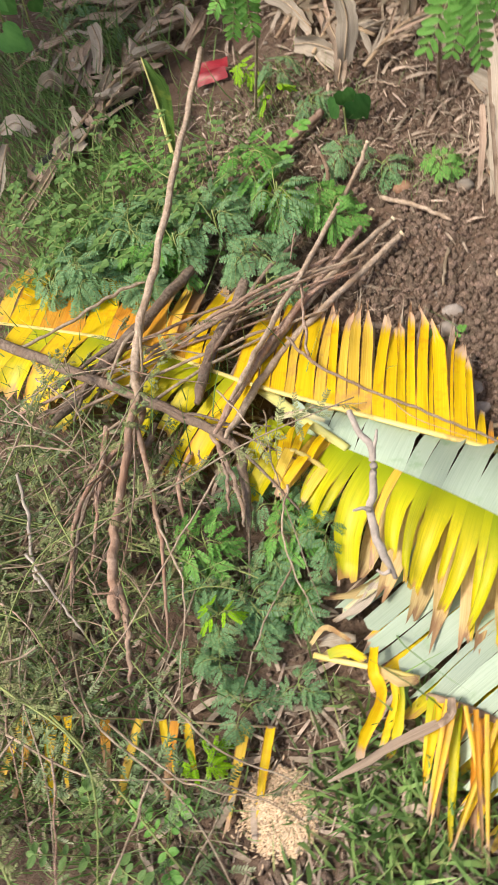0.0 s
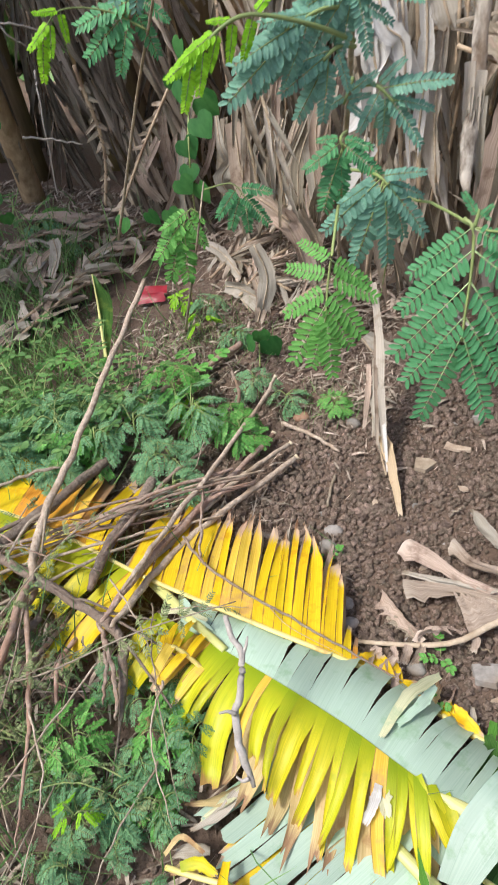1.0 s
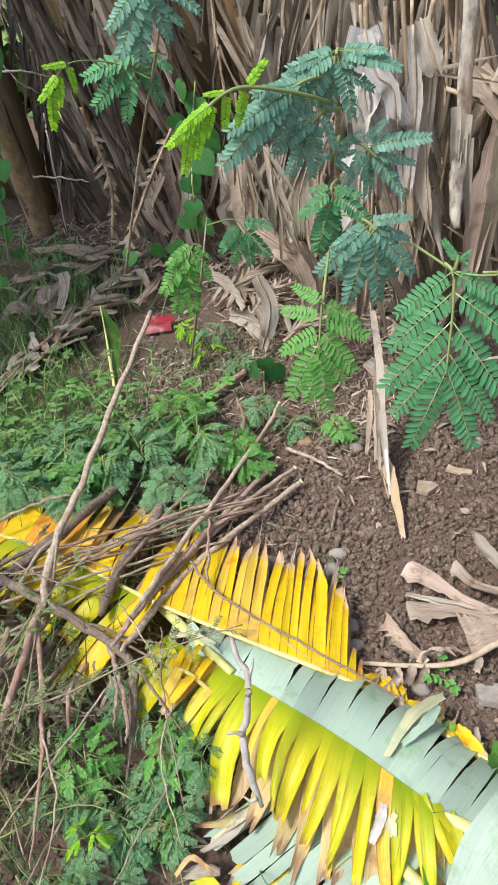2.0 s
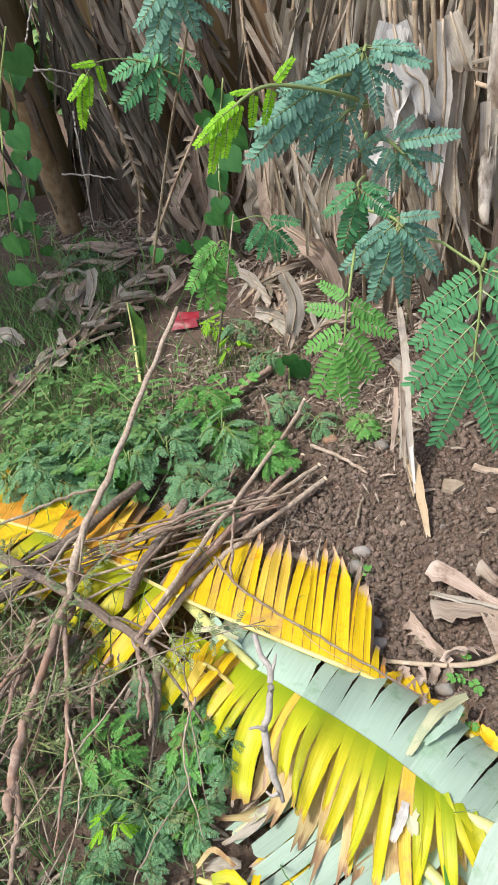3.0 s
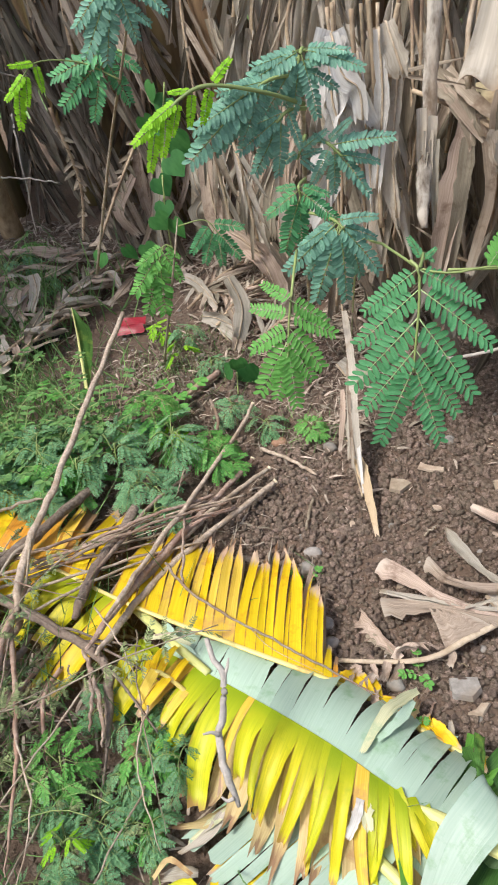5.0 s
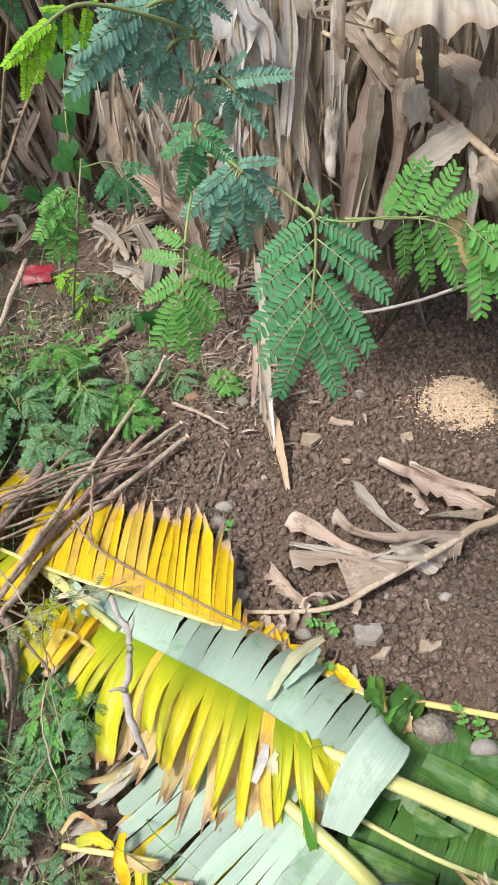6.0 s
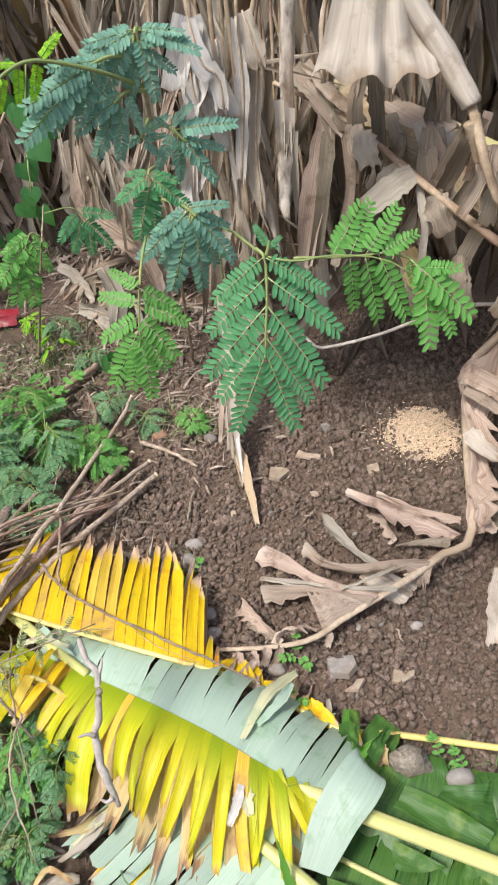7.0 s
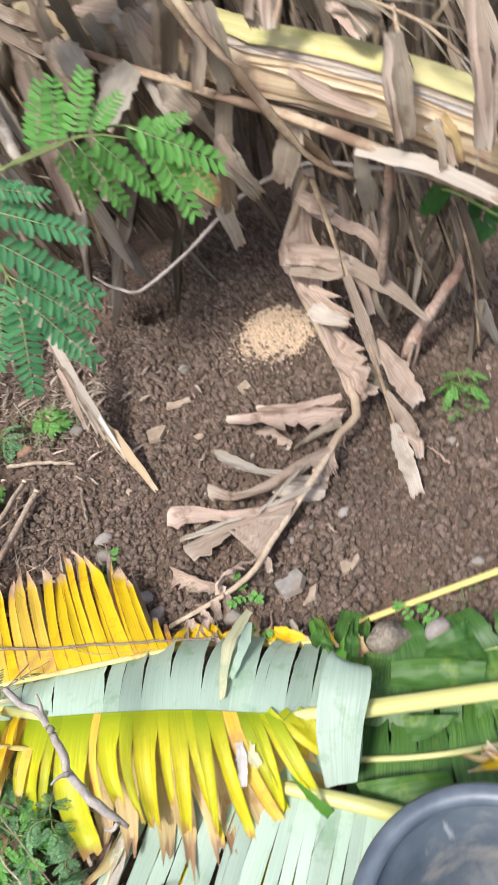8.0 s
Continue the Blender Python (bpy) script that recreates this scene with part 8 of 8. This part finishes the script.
for (x, y, z), r, mat, label in (((0.028, 1.354, 0.000), 0.020, M_STONE, "smooth grey-beige stone in the soil"), ((-0.104, 1.367, 0.000), 0.021, M_BROWNSTONE, "angular reddish-brown stone on soil"), ((0.036, 1.002, 0.000), 0.021, M_STONE, "pale grey stone by the yellow leaf"),
                                 ((0.033, 0.954, 0.000), 0.022, M_STONE, "smooth grey-brown stone by the yellow leaf"), ((0.086, 0.830, 0.000), 0.019, M_STONE, "round grey stone by the leaf edge"), ((0.099, 0.785, 0.000), 0.018, M_STONE, "dark grey pebble in soil"),
                                 ((0.317, 1.383, 0.000), 0.015, M_STONE, "grey stone in the soil"), ((0.222, 0.717, 0.000), 0.018, M_STONE, "grey stone half under dead leaves"),
                                 ((0.716, 0.851, 0.000), 0.012, M_STONE, "blue-grey pebble on soil"), ((0.476, 0.810, 0.000), 0.014, M_STONE, "grey angular pebble on soil"), ((0.317, 1.393, 0.000), 0.014, M_STONE, "grey pebble on the soil"), ((0.622, 0.615, 0.000), 0.012, M_STONE, "blue-grey pebble on soil"),
                                 ((-0.619, 1.549, 0.000), 0.012, M_STONE, "small pale pebble in litter"), ((0.006, 0.168, 0.000), 0.016, M_STONE, "pale grey pebble in grass")):
    stone("stone", x, y, (r, r * rng.uniform(0.65, 0.85), r * 0.6), mat, label, turn=rng.uniform(-30, 30))
x, y, z = (0.432, 0.546, 0.045)
stone("rock", x, y, (0.033, 0.021, 0.020), M_ROCK, "rough grey-brown rock at the leaf edge", turn=-8, rough=0.6, over=0.04)
x, y, z = (0.503, 0.525, 0.045)
stone("stone", x, y, (0.022, 0.016, 0.014), M_STONE, "smooth grey-brown stone at the leaf edge", turn=12, over=0.04)
for k in range(120):
    x, y = rng.uniform(-0.05, 1.2), rng.uniform(0.62, 1.7)
    if k < 40:
        x, y = rng.gauss(-0.55, 0.16), rng.gauss(1.72, 0.14)
    r = rng.uniform(0.004, 0.009)
    stone("pebble", x, y, (r, r * 0.8, r * 0.6), M_STONE, "small grey pebble in the soil", turn=rng.uniform(0, 90))


def chip(points, height, label, at, turn, mat=None):
    """A flat flake with a broken outline."""
    n = len(points)
    verts = [(a * 0.92, b * 0.92, height) for a, b in points] + [(a, b, 0) for a, b in points]
    faces = [tuple(range(n))] + [(i, n + i, n + (i + 1) % n, (i + 1) % n) for i in range(n)]
    ob = new("bark_chip", mesh("bark_chip", verts, faces, mat or M_CHIP, None, False))
    ob.matrix_basis = pose(at[0], at[1], ground_z(at[0], at[1]) + 0.006, rng.uniform(-14, 14), rng.uniform(-14, 14), turn)
    return tagged(ob, label, "bark chip", "chips on the soil")


chip([(-0.022, -0.018), (0.004, -0.024), (0.030, 0.010), (0.010, 0.020), (-0.020, 0.018)], 0.009, "triangular tan chip of dry bark", (0.205, 1.211, 0.000), 0)
chip([(-0.03, -0.008), (0.0, -0.012), (0.032, -0.004), (0.030, 0.008), (-0.01, 0.006), (-0.028, 0.014)], 0.006, "curled grey-tan strip of bark", (0.275, 1.275, 0.000), -10)
chip([(-0.025, 0.025), (-0.03, -0.01), (0.0, -0.026), (0.022, -0.01), (0.024, 0.012), (0.0, 0.02)], 0.012, "grey flake of dry leaf base", (0.341, 0.719, 0.000), 20, M_STONE)
chip([(-0.02, -0.004), (0.0, -0.018), (0.024, -0.002), (0.012, 0.004), (-0.004, -0.004)], 0.005, "curled tan leaf flake", (0.355, 0.688, 0.000), 30, M_CHIP)
chip([(-0.018, -0.012), (0.0, -0.014), (0.022, 0.0), (0.024, 0.012), (0.008, 0.006), (-0.014, 0.012)], 0.006, "pale broken bark flake", (0.439, 0.705, 0.000), 0)
chip([(-0.016, -0.012), (0.012, -0.014), (0.018, 0.01), (-0.012, 0.014)], 0.006, "tan bark flake by the husks", (0.425, 1.231, 0.000), 20)
for k in range(22):
    r = rng.uniform(0.006, 0.016)
    chip([(r * math.cos(a) * rng.uniform(0.6, 1.2), r * math.sin(a) * rng.uniform(0.5, 1.0)) for a in (0, 1.1, 2.2, 3.4, 4.4, 5.4)], 0.004, "small dry bark flake on the soil", (rng.uniform(0.0, 1.0), rng.uniform(0.65, 1.6)), rng.uniform(0, 360))
for x, y, z in ((-0.345, 2.043, 0.020), (-0.392, 1.916, 0.020), (0.019, 1.695, 0.020), (0.387, 0.917, 0.020)):
    sheet("dead_leaf", "curled flake of dry banana leaf", "dead leaf", (x, y, z + 0.012), (x + 0.08, y - 0.05, z - 0.012), 0.04, 0.06, (0.2, -0.5, 0.9), M_DRYPALE, 1, 0.01, 0.01)

GRAIN = [(ICO1[0] * np.array((0.30, 1.0, 0.26)), ICO1[1])]


def husks(at, radius, high, count, stray, label):
    pl = []
    for k in range(count):
        a, r = rng.uniform(0, 6.28), radius * math.sqrt(rng.random()) * (1 + 0.18 * noise.noise(Vector((math.cos(k), at[0] * 9, k))))
        x, y = at[0] + r * math.cos(a), at[1] + r * math.sin(a) * 1.05
        z = ground_z(x, y) + high * max(0.0, 1 - (r / radius) ** 1.5) + 0.004 + rng.uniform(0, 0.003)
        pl.append(((x, y, z), (0.0054,) * 3, (rng.uniform(-0.7, 0.7), rng.uniform(-0.3, 0.3), rng.uniform(0, 6.28))))
    for k in range(stray):
        a, r = rng.gauss(3.6, 0.9), radius * (0.95 + abs(rng.gauss(0, 0.25)))
        x, y = at[0] + r * math.cos(a), at[1] + r * math.sin(a)
        pl.append(((x, y, ground_z(x, y) + 0.010), (0.0046,) * 3, (rng.uniform(-0.5, 0.5), rng.uniform(-0.3, 0.3), rng.uniform(0, 6.28))))
    scatter("rice_husks", GRAIN, pl, M_GRAIN, label, "rice husks", True)


husks((0.56, 1.365), 0.092, 0.012, 3600, 190, "small heap of golden rice husks on soil")
husks((-0.108, 0.136), 0.052, 0.018, 2000, 80, "small heap of pale rice husks by the grass")

# ---- scraps and the bucket ----
ob = thing("plastic_scrap", (-0.716, 1.914, 0.010), "crumpled red plastic scrap on the ground", "plastic scrap")
m, nt, b = blank("red_plastic", 0.4, 0.5)
col = ramp(nt, noise_of(nt, None, 9.0), [(0.3, (0.27, 0.010, 0.020)), (0.7, (0.42, 0.025, 0.04))])
nt.links.new(col, b.inputs["Base Color"])
for k, (dy, dz, w) in enumerate(((0.012, 0.030, 0.036), (-0.018, 0.016, 0.034))):
    c = Vector((-0.728, 1.938, 0.000)) + Vector((-0.045, dy, dz))
    g = strip_geo(c, Vector((1, 0.12, 0.10)), Vector((0, -0.3 - 0.6 * k, 1)), 0.095, w, 0.15, 0.2, 0.15, 0.1, 8, None, 0.2, k * 5.0, None, 0.08)
    part("fold", mesh("fold", g[0], g[1], m, g[2]), ob)
m, nt, b = blank("black_plastic_pipe", 0.45, 0.4)
nt.links.new(ramp(nt, noise_of(nt, None, 14.0), [(0.3, (0.012, 0.012, 0.014)), (0.7, (0.035, 0.034, 0.034))]), b.inputs["Base Color"])
ob = thing("water_pipe", (-1.154, 1.642, 0.030), "black plastic water pipe half under grass", "pipe")
g = tube_geo(spline([(-1.194, 1.561, 0.030), (-1.126, 1.710, 0.030), (-1.039, 1.842, 0.025), (-1.000, 1.941, 0.010)], 16), 0.024, 14)
part("pipe", mesh("pipe", g[0], g[1], m, g[2]), ob)


def lathe(profile, sides, mat):
    verts, faces = [], []
    for r, z in profile:
        for j in range(sides):
            a = 2 * math.pi * j / sides
            verts.append((r * math.cos(a), r * math.sin(a), z))
    for k in range(len(profile) - 1):
        for j in range(sides):
            q = (j + 1) % sides
            faces.append((k * sides + j, k * sides + q, (k + 1) * sides + q, (k + 1) * sides + j))
    return mesh("turned", verts, faces, mat)


m_tub, nt, b = blank("worn_dark_plastic", 0.42, 0.5)
co = nt.nodes.new("ShaderNodeTexCoord")
n1 = noise_of(nt, co.outputs["Object"], 18.0, 6.0)
col = ramp(nt, n1, [(0.3, (0.045, 0.062, 0.082)), (0.75, (0.11, 0.138, 0.165))])
mp = node(nt, "Mapping", Scale=(60, 5, 5), Rotation=(0.3, 0.5, 0.7))
nt.links.new(co.outputs["Object"], mp.inputs[0])
col = mixed(nt, ramp(nt, noise_of(nt, mp.outputs[0], 1.0, 4.0, 0.6), [(0.64, (0, 0, 0)), (0.70, (0.6, 0.6, 0.6))]), col, (0.36, 0.38, 0.39))
col = mixed(nt, ramp(nt, noise_of(nt, co.outputs["Object"], 9.0, 6.0, 0.65), [(0.54, (0, 0, 0)), (0.70, (0.6, 0.6, 0.6))]), col, (0.25, 0.225, 0.19))
nt.links.new(col, b.inputs["Base Color"])
bumped(nt, b, noise_of(nt, co.outputs["Object"], 120.0), 0.15, 0.001)
# the rim's plastic, a paler blue-grey than the body
m_rim, nt, b = blank("paler_plastic_rim", 0.38, 0.5)
co = nt.nodes.new("ShaderNodeTexCoord")
nt.links.new(ramp(nt, noise_of(nt, co.outputs["Object"], 24.0, 6.0), [(0.3, (0.075, 0.10, 0.128)), (0.75, (0.17, 0.205, 0.24))]), b.inputs["Base Color"])
R, H = 0.140, 0.19
BX, BY = 0.374, 0.160
tub = thing("bucket", (BX, BY, 0.0), "worn dark blue-grey plastic bucket beside cut leaves", "bucket")
me = lathe([(0.001, 0.012), (R * 0.72, 0.012), (R * 0.74, 0.004), (R * 0.97, H - 0.012), (R * 0.96, H - 0.010), (R * 0.935, H - 0.010), (R * 0.71, 0.020), (0.001, 0.020)], 56, m_tub)
part("body", me, tub, "", Matrix.Identity(4))
me = lathe([(R * 0.90, H - 0.012), (R * 0.895, H), (R * 0.92, H + 0.006), (R * 1.02, H + 0.006), (R * 1.045, H), (R * 1.045, H - 0.016), (R * 1.03, H - 0.018), (R * 1.025, H - 0.004), (R * 0.92, H - 0.004), (R * 0.90, H - 0.012)], 56, m_rim)
part("rim", me, tub, "thick rolled rim", Matrix.Identity(4))
v, f = lump_geo((0.035, 0.025, 0.006), 4.0, ICO2, 0.5)
part("residue", mesh("residue", v.tolist(), f.tolist(), M_CHIP), tub, "dried pale residue", pose(-0.02, 0.03, 0.024))

# ---- clods on the bed, each a piece of its own ----
CLODS = []
for k in range(10):
    v, f = lump_geo((1, 1, 0.8), 7.3 * k, ICO2, 0.75, 1.6)
    CLODS.append(mesh("clod", v.tolist(), f.tolist(), M_CLOD, None, False))
for k in range(280):
    x, y = rng.uniform(0.0, 0.95), rng.uniform(0.66, 1.6)
    r = rng.uniform(0.006, 0.0115)
    ob = new("clod", CLODS[k % 10])
    ob.parent = ground
    ob.matrix_basis = pose(x, y, ground_z(x, y) + r * 0.3, rng.uniform(0, 180), rng.uniform(0, 180), rng.uniform(0, 360)) @ Matrix.Scale(r, 4)

# ---- far behind: the rest of the garden, seen only through gaps ----
pl = []
for k in range(9000):
    x = rng.uniform(-9, 7)
    y = 5.2 + 0.25 * abs(x) * 0.3 + rng.uniform(0, 1.2)
    s = rng.uniform(0.15, 0.4)
    pl.append(((x, y, rng.uniform(0.0, 3.4) * rng.random() ** 0.4), (s * 1.4, s, s), (rng.uniform(-1.2, 1.2), rng.uniform(-1.2, 1.2), rng.uniform(0, 6.28))))
scatter("hedge", [sliver(0.2, 0.4, 0.3), sliver(0.1, 0.3, 0.5)], pl, M_GRASS, "bright green foliage of the garden behind", "hedge", True)
